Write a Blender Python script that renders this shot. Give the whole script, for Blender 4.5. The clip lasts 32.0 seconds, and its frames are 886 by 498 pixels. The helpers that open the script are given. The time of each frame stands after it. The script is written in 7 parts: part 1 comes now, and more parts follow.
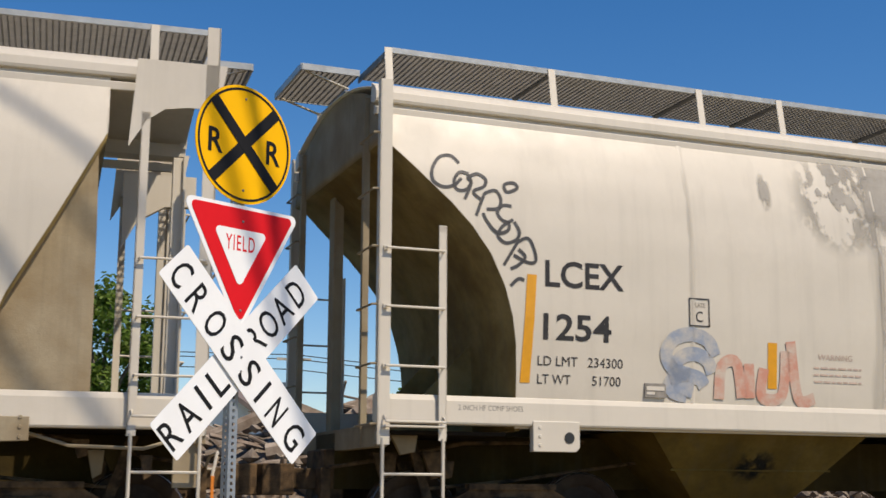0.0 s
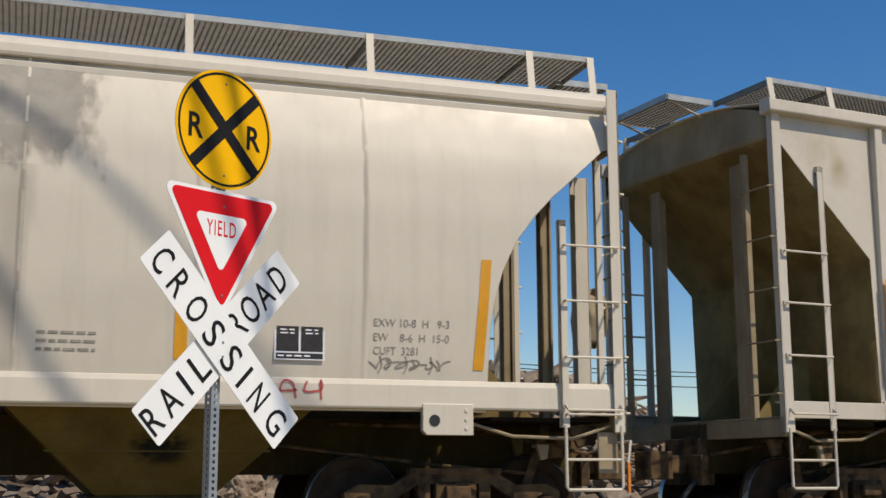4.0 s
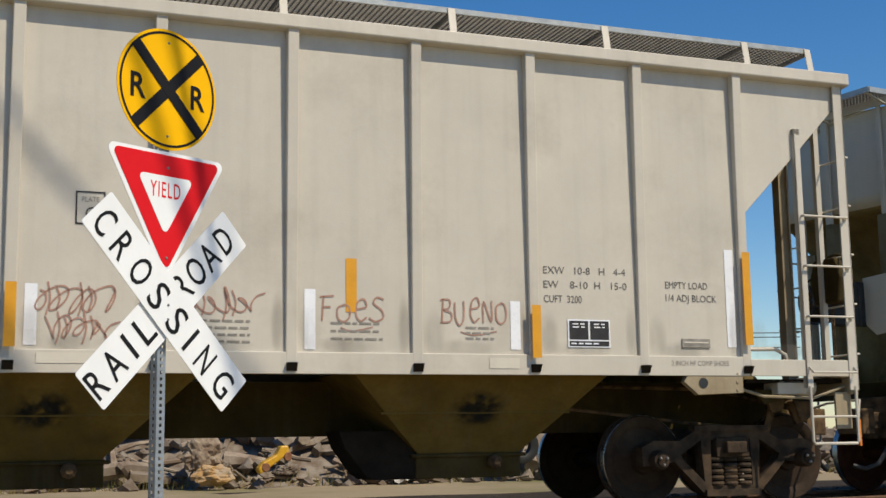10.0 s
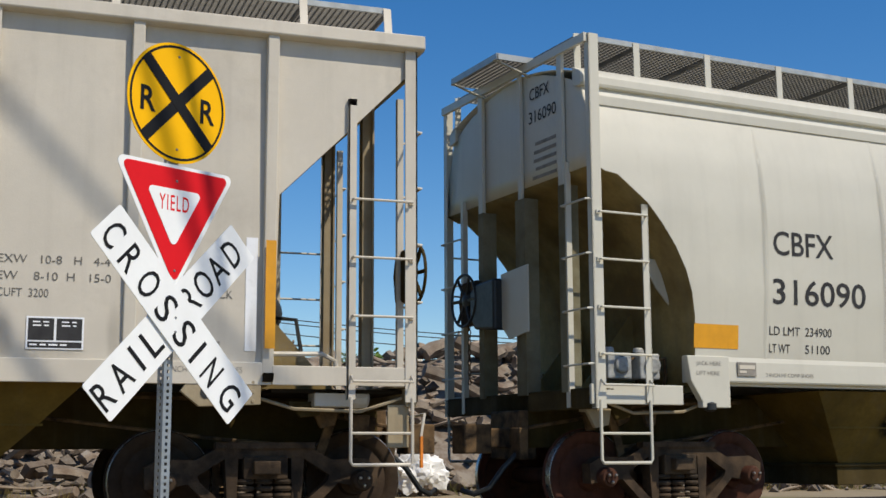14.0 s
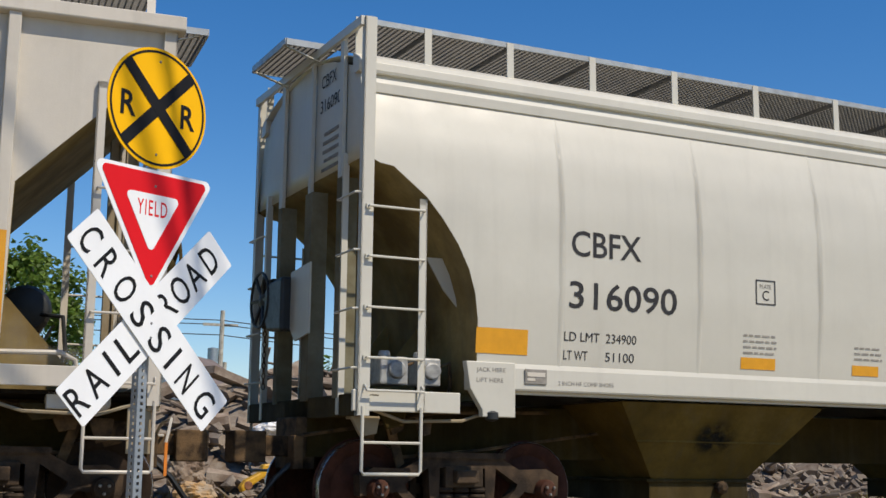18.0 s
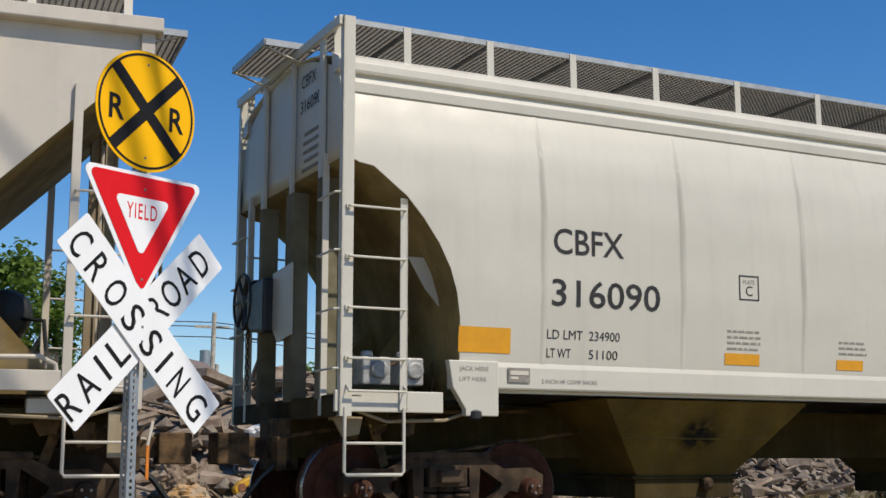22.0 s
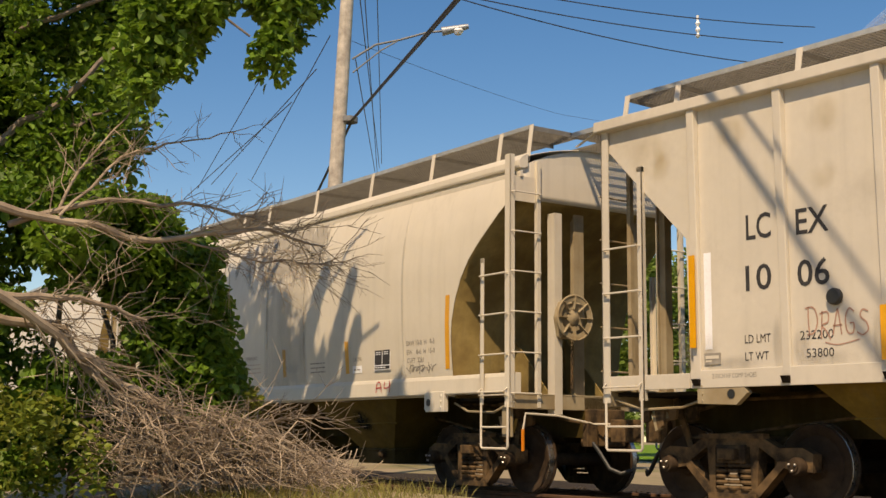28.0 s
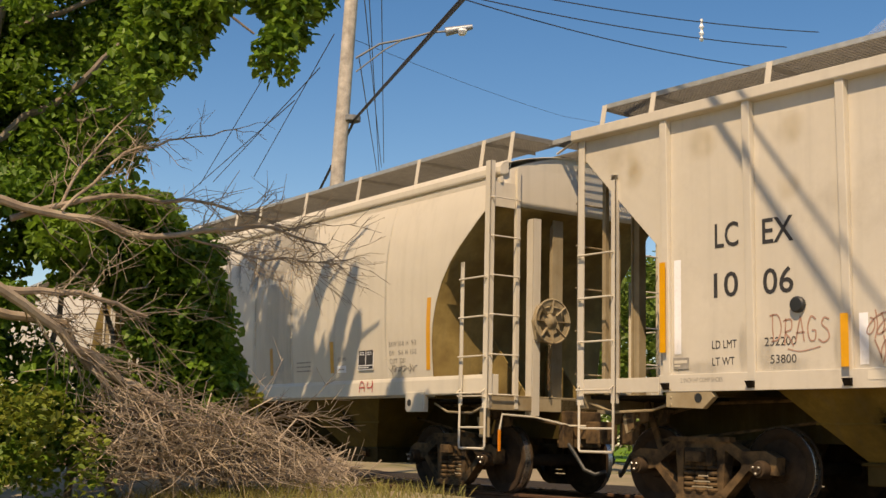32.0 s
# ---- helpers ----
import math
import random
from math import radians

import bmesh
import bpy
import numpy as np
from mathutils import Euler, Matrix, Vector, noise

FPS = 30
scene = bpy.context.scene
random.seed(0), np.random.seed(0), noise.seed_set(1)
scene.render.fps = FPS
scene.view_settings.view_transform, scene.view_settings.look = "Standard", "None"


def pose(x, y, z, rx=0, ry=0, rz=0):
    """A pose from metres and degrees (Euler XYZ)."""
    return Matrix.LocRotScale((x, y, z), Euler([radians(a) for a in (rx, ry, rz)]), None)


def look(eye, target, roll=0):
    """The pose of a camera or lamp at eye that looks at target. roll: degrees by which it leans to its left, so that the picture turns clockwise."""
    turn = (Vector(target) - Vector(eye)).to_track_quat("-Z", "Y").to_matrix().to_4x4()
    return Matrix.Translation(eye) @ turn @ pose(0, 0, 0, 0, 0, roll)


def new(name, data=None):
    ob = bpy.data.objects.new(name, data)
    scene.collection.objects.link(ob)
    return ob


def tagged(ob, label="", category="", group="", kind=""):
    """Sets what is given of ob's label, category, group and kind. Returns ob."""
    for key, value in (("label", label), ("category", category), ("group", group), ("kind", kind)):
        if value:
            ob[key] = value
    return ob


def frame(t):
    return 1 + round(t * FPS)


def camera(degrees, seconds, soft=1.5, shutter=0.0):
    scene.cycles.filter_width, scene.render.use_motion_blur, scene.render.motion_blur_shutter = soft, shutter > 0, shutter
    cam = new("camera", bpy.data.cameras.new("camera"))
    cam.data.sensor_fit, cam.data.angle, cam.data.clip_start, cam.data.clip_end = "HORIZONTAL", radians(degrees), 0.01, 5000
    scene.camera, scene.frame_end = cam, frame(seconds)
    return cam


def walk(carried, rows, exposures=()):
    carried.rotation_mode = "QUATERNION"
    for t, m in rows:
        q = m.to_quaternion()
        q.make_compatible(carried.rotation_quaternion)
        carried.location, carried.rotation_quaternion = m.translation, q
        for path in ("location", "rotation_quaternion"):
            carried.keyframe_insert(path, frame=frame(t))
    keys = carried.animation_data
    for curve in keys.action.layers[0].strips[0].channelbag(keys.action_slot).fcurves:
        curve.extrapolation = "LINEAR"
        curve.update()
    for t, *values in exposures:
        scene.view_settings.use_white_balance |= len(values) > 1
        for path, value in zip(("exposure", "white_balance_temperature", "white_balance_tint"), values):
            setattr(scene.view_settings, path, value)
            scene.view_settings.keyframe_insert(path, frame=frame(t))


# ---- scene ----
import itertools
# ---------- camera ----------
cam = camera(38.43, 32.0, soft=1.5, shutter=0.15)
EYES = [
    (0, -0.017, -12.483, 0.378, -17.348, 10.902, 0.175),
    (0.5, -0.016, -12.482, 0.376, -16.713, 10.900, -0.130),
    (1, -0.016, -12.484, 0.373, -16.761, 10.846, 0.297),
    (1.5, -0.018, -12.485, 0.368, -16.958, 10.813, 0.048),
    (2, -0.016, -12.482, 0.367, -17.291, 10.794, 0.059),
    (2.5, -0.018, -12.485, 0.367, -17.588, 10.774, -0.088),
    (3, -0.020, -12.486, 0.368, -17.839, 10.677, -0.453),
    (3.5, -0.023, -12.487, 0.369, -18.083, 10.457, -0.476),
    (5.5, -0.039, -12.493, 0.361, -18.738, 10.128, 0.658),
    (6, -0.033, -12.490, 0.355, -18.917, 10.208, 0.377),
    (6.5, -0.032, -12.490, 0.350, -19.238, 10.150, 0.073),
    (7, -0.020, -12.490, 0.346, -19.598, 9.908, -0.470),
    (7.5, -0.006, -12.487, 0.344, -19.891, 9.521, -0.517),
    (8, 0.009, -12.480, 0.346, -19.943, 9.148, -0.721),
    (8.5, 0.020, -12.477, 0.348, -19.978, 8.881, -0.790),
    (9, 0.031, -12.474, 0.351, -20.135, 8.635, -1.066),
    (9.5, 0.038, -12.475, 0.363, -20.057, 8.475, -0.889),
    (10, 0.039, -12.477, 0.365, -20.126, 8.547, -0.866),
    (10.5, 0.040, -12.482, 0.371, -20.045, 8.568, -0.653),
    (11, 0.036, -12.491, 0.382, -20.059, 8.567, -0.525),
    (11.5, 0.026, -12.502, 0.390, -20.132, 8.572, -0.363),
    (12, 0.026, -12.509, 0.397, -19.971, 8.607, -0.185),
    (12.5, 0.035, -12.511, 0.399, -19.709, 8.660, 0.068),
    (13, 0.048, -12.508, 0.396, -19.544, 8.769, 0.271),
    (13.5, 0.057, -12.505, 0.387, -19.491, 8.938, -0.057),
    (14, 0.059, -12.504, 0.381, -19.560, 9.066, -0.262),
    (14.5, 0.058, -12.507, 0.377, -19.374, 9.162, 0.008),
    (15, 0.055, -12.511, 0.372, -19.328, 9.255, -0.170),
    (15.5, 0.054, -12.511, 0.373, -19.594, 9.306, -0.078),
    (17.5, 0.069, -12.501, 0.385, -20.390, 9.483, 0.588),
    (18, 0.061, -12.505, 0.387, -20.528, 9.498, 0.683),
    (18.5, 0.054, -12.507, 0.389, -20.644, 9.516, 0.929),
    (19, 0.050, -12.509, 0.389, -20.666, 9.567, 1.389),
    (19.5, 0.050, -12.511, 0.389, -20.837, 9.571, 1.368),
    (20, 0.058, -12.511, 0.385, -20.985, 9.599, 1.308),
    (20.5, 0.061, -12.510, 0.385, -21.162, 9.606, 1.285),
    (21, 0.064, -12.509, 0.388, -21.313, 9.552, 0.960),
    (21.5, 0.065, -12.508, 0.388, -21.437, 9.496, 0.506),
    (22, 0.063, -12.509, 0.390, -20.930, 9.472, -0.043),
    (22.5, 0.044, -12.504, 0.376, -16.315, 9.525, -0.168),
    (23, -0.001, -12.513, 0.361, -9.657, 9.637, -0.391),
    (23.5, -0.040, -12.473, 0.349, -2.238, 10.264, -0.245),
    (24, -0.137, -12.449, 0.398, 6.423, 10.059, 0.965),
    (24.5, -0.066, -12.420, 0.456, 17.395, 10.124, -0.270),
    (25, -0.072, -12.413, 0.443, 27.983, 10.280, 0.141),
    (25.5, -0.023, -12.395, 0.415, 37.446, 10.099, -0.322),
    (26, -0.020, -12.457, 0.432, 45.036, 9.743, -0.110),
    (26.5, -0.017, -12.488, 0.378, 48.931, 9.518, 0.421),
    (28.5, -0.012, -12.495, 0.371, 51.793, 8.506, 0.592),
    (29, -0.011, -12.496, 0.367, 51.849, 8.532, 0.771),
    (29.5, -0.011, -12.496, 0.365, 51.844, 8.536, 0.763),
    (30, -0.011, -12.496, 0.363, 51.881, 8.535, 0.963),
    (30.5, -0.010, -12.497, 0.363, 51.912, 8.538, 0.854),
    (31, -0.009, -12.501, 0.364, 51.983, 8.535, 0.994),
    (31.5, -0.007, -12.505, 0.366, 52.078, 8.554, 1.267),
    (32, -0.006, -12.507, 0.367, 51.690, 8.554, 1.278),
]


def eye_pose(x, y, z, yaw, pitch, roll):
    return pose(x, y, z, 90 + pitch, 0, yaw) @ pose(0, 0, 0, 0, 0, roll)


walk(cam, [(r[0], eye_pose(*r[1:])) for r in EYES],
     exposures=[(0, 0.0, 6900, 16), (1.5, 0.0, 6900, 16), (2.5, -0.15, 6850, 14), (3.5, -0.2, 6850, 14), (5.5, 0.08, 6900, 15), (8, 0.06, 6850, 13), (10, 0.0, 6850, 11), (13, -0.03, 6550, 11), (18, -0.02, 6500, 14),
                (22, -0.02, 6500, 14), (24.0, 0.05, 6900, 15), (25.5, 0.05, 7400, 16), (28.5, 0.25, 9400, 20), (32, 0.25, 9400, 20)])

# how far the train stands from its halting place, in metres along the track
TRAIN = [(0, 27.244), (0.5, 25.949), (1, 24.684), (1.5, 23.429), (2, 22.228), (2.5, 21.020), (3, 19.842), (3.5, 18.696), (5.5, 14.551), (6, 13.564), (6.5, 12.650), (7, 11.755), (7.5, 10.900), (8, 10.094), (8.5, 9.332), (9, 8.600), (9.5, 7.873), (10, 7.164), (10.5, 6.452), (11, 5.757), (11.5, 5.079), (12, 4.403), (12.5, 3.753), (13, 3.162), (13.5, 2.623), (14, 2.151), (14.5, 1.726), (15, 1.347), (15.5, 1.043), (17.5, 0.198), (18, 0.093), (18.5, 0.025), (19, 0.000), (19.5, 0.000), (20, 0.000), (20.5, 0.000), (21, 0.000), (21.5, 0.000), (22, 0.000), (22.5, 0.000), (23, 0.000), (23.5, 0.000), (24, 0.000), (24.5, 0.000), (25, 0.000), (25.5, 0.000), (26, 0.000), (26.5, 0.000), (28.5, 0.037), (29, 0.012), (29.5, -0.002), (30, -0.049), (30.5, -0.113), (31, -0.200), (31.5, -0.310), (32, -0.415)]
RAIL = -0.33          # top of rail
WHEEL_R = 0.457
CURVE_X, CURVE_K = 1.941, 0.011601     # the track bends away from here on
AXIS_Y, TRUCKS = 0.318, 5.14


LEFT_X, LEFT_K = -7.3, 0.0050            # and, more gently, the other way from here


def track_y(x):
    return 0.5 * CURVE_K * max(0.0, x - CURVE_X) ** 2 + 0.5 * LEFT_K * min(0.0, x - LEFT_X) ** 2


def track_slope(x):
    return CURVE_K * max(0.0, x - CURVE_X) + LEFT_K * min(0.0, x - LEFT_X)


def car_pose(c, mid, s_):
    """Where a car stands: its mark c has come s_ metres along the track; mid is its middle, off the mark."""
    a, b = track_y(c + s_ + TRUCKS), track_y(c + s_ - TRUCKS)
    th, yc = (a - b) / (2 * TRUCKS), (a + b) / 2
    x = c + s_ + mid * math.cos(th) + AXIS_Y * math.sin(th)
    y = AXIS_Y + yc + mid * math.sin(th) - AXIS_Y * math.cos(th)
    return pose(x, y, RAIL, 0, 0, math.degrees(th))


# ---------- light ----------
SUN = Vector((0.46, -0.66, 1.02)).normalized()
world = bpy.data.worlds.new("sky")
scene.world = world
world.use_nodes = True
wn = world.node_tree
sky = wn.nodes.new("ShaderNodeTexSky")
sky.sky_type, sky.sun_disc = "NISHITA", False
sky.sun_elevation, sky.sun_rotation = math.asin(SUN.z), math.atan2(SUN.x, SUN.y)
sky.altitude, sky.air_density, sky.dust_density, sky.ozone_density = 300, 1.0, 0.3, 3.0
hue = wn.nodes.new("ShaderNodeHueSaturation")
hue.inputs["Hue"].default_value, hue.inputs["Saturation"].default_value = 0.503, 1.36
wn.links.new(sky.outputs[0], hue.inputs["Color"])
wn.links.new(hue.outputs[0], wn.nodes["Background"].inputs[0])
wn.nodes["Background"].inputs[1].default_value = 0.121
sun = new("sun", bpy.data.lights.new("sun", "SUN"))
sun.data.energy, sun.data.angle, sun.data.color = 4.1, radians(0.55), (1.0, 0.91, 0.745)
sun.matrix_world = look(SUN * 60, (0, 0, 0))


# ---------- materials ----------
def mat(name, col, rough=0.6, metal=0.0, var=0.14, scale=3.0, grime=0.0, streak=0.0, bump=0.15, bscale=60.0, col2=None, spread=0.5, obrand=0.0, spec=0.5, island=0.0):
    """A surface with colour variation at two scales, vertical streaks, grime patches and fine relief."""
    m = bpy.data.materials.new(name)
    m.use_nodes = True
    nt = m.node_tree
    b = nt.nodes["Principled BSDF"]
    tc = nt.nodes.new("ShaderNodeTexCoord")

    def noise_at(sc, detail=5.0, stretch=None, rgh=0.6):
        n = nt.nodes.new("ShaderNodeTexNoise")
        n.inputs["Scale"].default_value, n.inputs["Detail"].default_value, n.inputs["Roughness"].default_value = sc, detail, rgh
        if stretch:
            mp = nt.nodes.new("ShaderNodeMapping")
            mp.inputs["Scale"].default_value = stretch
            nt.links.new(tc.outputs["Object"], mp.inputs[0])
            nt.links.new(mp.outputs[0], n.inputs["Vector"])
        else:
            nt.links.new(tc.outputs["Object"], n.inputs["Vector"])
        return n.outputs[0]

    def ramp(sock, lo, hi):
        r = nt.nodes.new("ShaderNodeMapRange")
        r.inputs[1].default_value, r.inputs[2].default_value = lo, hi
        nt.links.new(sock, r.inputs[0])
        return r.outputs[0]

    def mix(fac, a, c, amount=1.0):
        x = nt.nodes.new("ShaderNodeMix")
        x.data_type = "RGBA"
        if amount != 1.0:
            mu = nt.nodes.new("ShaderNodeMath")
            mu.operation = "MULTIPLY"
            mu.inputs[1].default_value = amount
            nt.links.new(fac, mu.inputs[0])
            fac = mu.outputs[0]
        nt.links.new(fac, x.inputs[0])
        for s_, k in ((a, 6), (c, 7)):
            if isinstance(s_, tuple):
                x.inputs[k].default_value = (*s_, 1)
            else:
                nt.links.new(s_, x.inputs[k])
        return x.outputs[2]

    dark = tuple(c * (1 - var * 1.6) for c in col)
    lite = tuple(min(1, c * (1 + var)) for c in col)
    if col2 is None:
        out = mix(ramp(noise_at(scale), 0.3, 0.7), dark, lite)
    else:
        out = mix(ramp(noise_at(scale), spread - 0.12, spread + 0.12), col, col2)
    fine = noise_at(scale * 14, 3.0)
    out = mix(ramp(fine, 0.35, 0.75), out, dark, 0.35)
    if streak:
        out = mix(ramp(noise_at(1.0, 4.0, (7.0, 7.0, 0.35)), 0.5, 0.8), out, (0.10, 0.085, 0.06), streak)
    if grime:
        out = mix(ramp(noise_at(0.8, 7.0, None, 0.7), 0.52, 0.75), out, (0.16, 0.12, 0.075), grime)
    if obrand:
        oi = nt.nodes.new("ShaderNodeObjectInfo")
        out = mix(oi.outputs["Random"], out, dark, obrand)
    if island:
        out = mix(nt.nodes.new("ShaderNodeNewGeometry").outputs["Random Per Island"], out, tuple(c * 0.4 for c in dark), island)
    nt.links.new(out, b.inputs["Base Color"])
    b.inputs["Specular IOR Level"].default_value = spec
    b.inputs["Metallic"].default_value = metal
    rr = ramp(noise_at(scale * 3), 0.2, 0.8)
    mr = nt.nodes.new("ShaderNodeMapRange")
    mr.inputs[3].default_value, mr.inputs[4].default_value = max(0.05, rough - 0.12), min(1, rough + 0.12)
    nt.links.new(rr, mr.inputs[0])
    nt.links.new(mr.outputs[0], b.inputs["Roughness"])
    if bump:
        bp = nt.nodes.new("ShaderNodeBump")
        bp.inputs["Strength"].default_value, bp.inputs["Distance"].default_value = bump, 0.01
        nt.links.new(noise_at(bscale, 4.0), bp.inputs["Height"])
        nt.links.new(bp.outputs[0], b.inputs["Normal"])
    return m


def leaf_mat(name, col, col2):
    m = mat(name, col, 0.5, var=0.25, scale=1.2, bump=0, col2=col2)
    nt = m.node_tree
    b = nt.nodes["Principled BSDF"]
    geo = nt.nodes.new("ShaderNodeNewGeometry")
    x = nt.nodes.new("ShaderNodeMix")
    x.data_type, x.blend_type = "RGBA", "MULTIPLY"
    x.inputs[0].default_value = 0.75
    r = nt.nodes.new("ShaderNodeMapRange")
    r.inputs[3].default_value, r.inputs[4].default_value = 0.45, 1.35
    nt.links.new(geo.outputs["Random Per Island"], r.inputs[0])
    nt.links.new(b.inputs["Base Color"].links[0].from_socket, x.inputs[6])
    nt.links.new(r.outputs[0], x.inputs[7])
    nt.links.new(x.outputs[2], b.inputs["Base Color"])
    tr_ = nt.nodes.new("ShaderNodeBsdfTranslucent")
    nt.links.new(x.outputs[2], tr_.inputs[0])
    ms = nt.nodes.new("ShaderNodeMixShader")
    ms.inputs[0].default_value = 0.45
    nt.links.new(b.outputs[0], ms.inputs[1])
    nt.links.new(tr_.outputs[0], ms.inputs[2])
    nt.links.new(ms.outputs[0], nt.nodes["Material Output"].inputs[0])
    return m


def soft_stain(name, col, strength, scale, lo=0.36, hi=0.68, edge=None):
    """A stain that fades out at its rim and is broken up by streaky noise; with an edge (side, foot) it runs on at the top."""
    m = mat(name, col, 0.7, var=0.15, scale=3, bump=0, spec=0.2)
    nt = m.node_tree

    def math_node(op, a, b):
        nd = nt.nodes.new("ShaderNodeMath")
        nd.operation = op
        for k, v in enumerate((a, b)):
            if isinstance(v, (int, float)):
                nd.inputs[k].default_value = v
            else:
                nt.links.new(v, nd.inputs[k])
        return nd.outputs[0]
    tc = nt.nodes.new("ShaderNodeTexCoord")
    mq, no = nt.nodes.new("ShaderNodeMapping"), nt.nodes.new("ShaderNodeTexNoise")
    mq.inputs["Scale"].default_value = scale
    no.inputs["Scale"].default_value, no.inputs["Detail"].default_value = 1.0, 7.0
    nt.links.new(tc.outputs["Object"], mq.inputs[0])
    nt.links.new(mq.outputs[0], no.inputs["Vector"])
    rim, rng = nt.nodes.new("ShaderNodeMapRange"), nt.nodes.new("ShaderNodeMapRange")
    rim.interpolation_type = "SMOOTHSTEP"
    if edge:
        xyz = nt.nodes.new("ShaderNodeSeparateXYZ")
        nt.links.new(tc.outputs["Generated"], xyz.inputs[0])
        x, z = xyz.outputs[0], xyz.outputs[2]
        near = math_node("MINIMUM", math_node("MULTIPLY", x, 1 / edge[0]), math_node("MULTIPLY", math_node("SUBTRACT", 1.0, x), 1 / edge[0]))
        near = math_node("MINIMUM", near, math_node("MULTIPLY", z, 1 / edge[1]))
        # the brush's ragged edge
        fine = nt.nodes.new("ShaderNodeTexNoise")
        fine.inputs["Scale"].default_value, fine.inputs["Detail"].default_value = 2.6, 6.0
        nt.links.new(mq.outputs[0], fine.inputs["Vector"])
        near = math_node("ADD", near, math_node("MULTIPLY", math_node("SUBTRACT", fine.outputs[0], 0.62), 2.0))
        rim.inputs[1].default_value, rim.inputs[2].default_value = 0.0, 0.85
        nt.links.new(near, rim.inputs[0])
    else:
        mp, gr = nt.nodes.new("ShaderNodeMapping"), nt.nodes.new("ShaderNodeTexGradient")
        mp.inputs["Location"].default_value, mp.inputs["Scale"].default_value = (-1, 0, -1), (2, 0, 2)
        gr.gradient_type = "SPHERICAL"
        nt.links.new(tc.outputs["Generated"], mp.inputs[0])
        nt.links.new(mp.outputs[0], gr.inputs[0])
        rim.inputs[1].default_value, rim.inputs[2].default_value = 0.0, 0.7
        nt.links.new(gr.outputs["Fac"], rim.inputs[0])
    rng.inputs[1].default_value, rng.inputs[2].default_value, rng.inputs[4].default_value = lo, hi, strength
    nt.links.new(no.outputs[0], rng.inputs[0])
    ms, tp = nt.nodes.new("ShaderNodeMixShader"), nt.nodes.new("ShaderNodeBsdfTransparent")
    nt.links.new(math_node("MULTIPLY", rim.outputs[0], rng.outputs[0]), ms.inputs[0])
    nt.links.new(tp.outputs[0], ms.inputs[1])
    nt.links.new(nt.nodes["Principled BSDF"].outputs[0], ms.inputs[2])
    nt.links.new(ms.outputs[0], nt.nodes["Material Output"].inputs[0])
    return m


PAINT_A = mat("beige_car_paint", (0.62, 0.57, 0.475), 0.5, var=0.05, scale=0.9, grime=0.10, streak=0.10, bump=0.08)
PAINT_B = mat("pale_car_paint", (0.64, 0.59, 0.49), 0.48, var=0.05, scale=0.8, grime=0.12, streak=0.12, bump=0.08)
PAINT_C = mat("grey_beige_car_paint", (0.58, 0.535, 0.45), 0.5, var=0.06, scale=1.0, grime=0.24, streak=0.12, bump=0.1)
PAINT_D = mat("greenish_grey_car_paint", (0.58, 0.56, 0.475), 0.45, var=0.04, scale=0.9, grime=0.07, streak=0.08, bump=0.06)
GRATE = mat("galvanised_grating", (0.19, 0.18, 0.155), 0.6, 0.1, scale=8)
GRATE_EDGE = mat("galvanised_edge", (0.42, 0.44, 0.43), 0.45, 0.3, scale=8)
IRON = mat("dusty_brown_iron", (0.16, 0.10, 0.05), 0.9, 0.0, var=0.3, scale=5, grime=0.25, bump=0.5, col2=(0.026, 0.019, 0.013), spec=0.2)
# Darker copy of IRON: shade on these trucks is put into the colour.
IRON_SHADED = mat("shaded_dark_iron", (0.085, 0.055, 0.032), 0.85, 0.0, var=0.3, scale=5, grime=0.2, bump=0.5, col2=(0.022, 0.016, 0.011), spec=0.25)
RED_STEEL = mat("rust_red_wheel_steel", (0.075, 0.026, 0.014), 0.8, 0.0, var=0.3, scale=6, grime=0.25, bump=0.3, spec=0.25)
STEEL = mat("worn_wheel_steel", (0.042, 0.025, 0.014), 0.8, 0.0, var=0.3, scale=6, grime=0.25, bump=0.3, spec=0.25)
TREAD = mat("bright_tread_steel", (0.45, 0.43, 0.40), 0.3, 0.9, scale=9)
BLACK = mat("black_enamel", (0.02, 0.022, 0.022), 0.5, scale=6, bump=0.1)
# Darker twin of HOPPER: underframe shade is put into the colour.
UNDER = mat("shaded_brown_underbody", (0.055, 0.037, 0.008), 0.85, var=0.3, scale=1.6, grime=0.15, streak=0.3, bump=0.2, spec=0.2)
# Real dust on some parts; on -x ends it also puts in shade.
DUST_SHADE = mat("dust_and_shade_end_paint", (0.36, 0.30, 0.20), 0.75, var=0.15, scale=1.8, grime=0.45, streak=0.35, bump=0.2, col2=(0.27, 0.205, 0.12), spec=0.2)
# Lighter twin of UNDER: light on the hopper faces is in the colour.
HOPPER = mat("dusty_lit_hopper_paint", (0.145, 0.095, 0.018), 0.85, var=0.3, scale=1.6, grime=0.2, streak=0.3, bump=0.2, spec=0.2)
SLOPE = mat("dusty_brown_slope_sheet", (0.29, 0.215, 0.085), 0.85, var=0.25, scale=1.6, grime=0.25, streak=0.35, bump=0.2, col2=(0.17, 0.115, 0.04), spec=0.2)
# Olive post paint with grime, darkened so the hood's shade is in it.
POST_SHADE = mat("shaded_grimy_end_paint", (0.22, 0.205, 0.135), 0.8, var=0.2, scale=2.2, grime=0.4, streak=0.4, bump=0.2, col2=(0.13, 0.11, 0.06), spec=0.2)
# Near-black brown for end platforms, rib feet and the added block.
NEAR_BLACK = mat("near_black_underframe", (0.022, 0.017, 0.012), 0.95, var=0.3, scale=4, bump=0.3, spec=0.1)
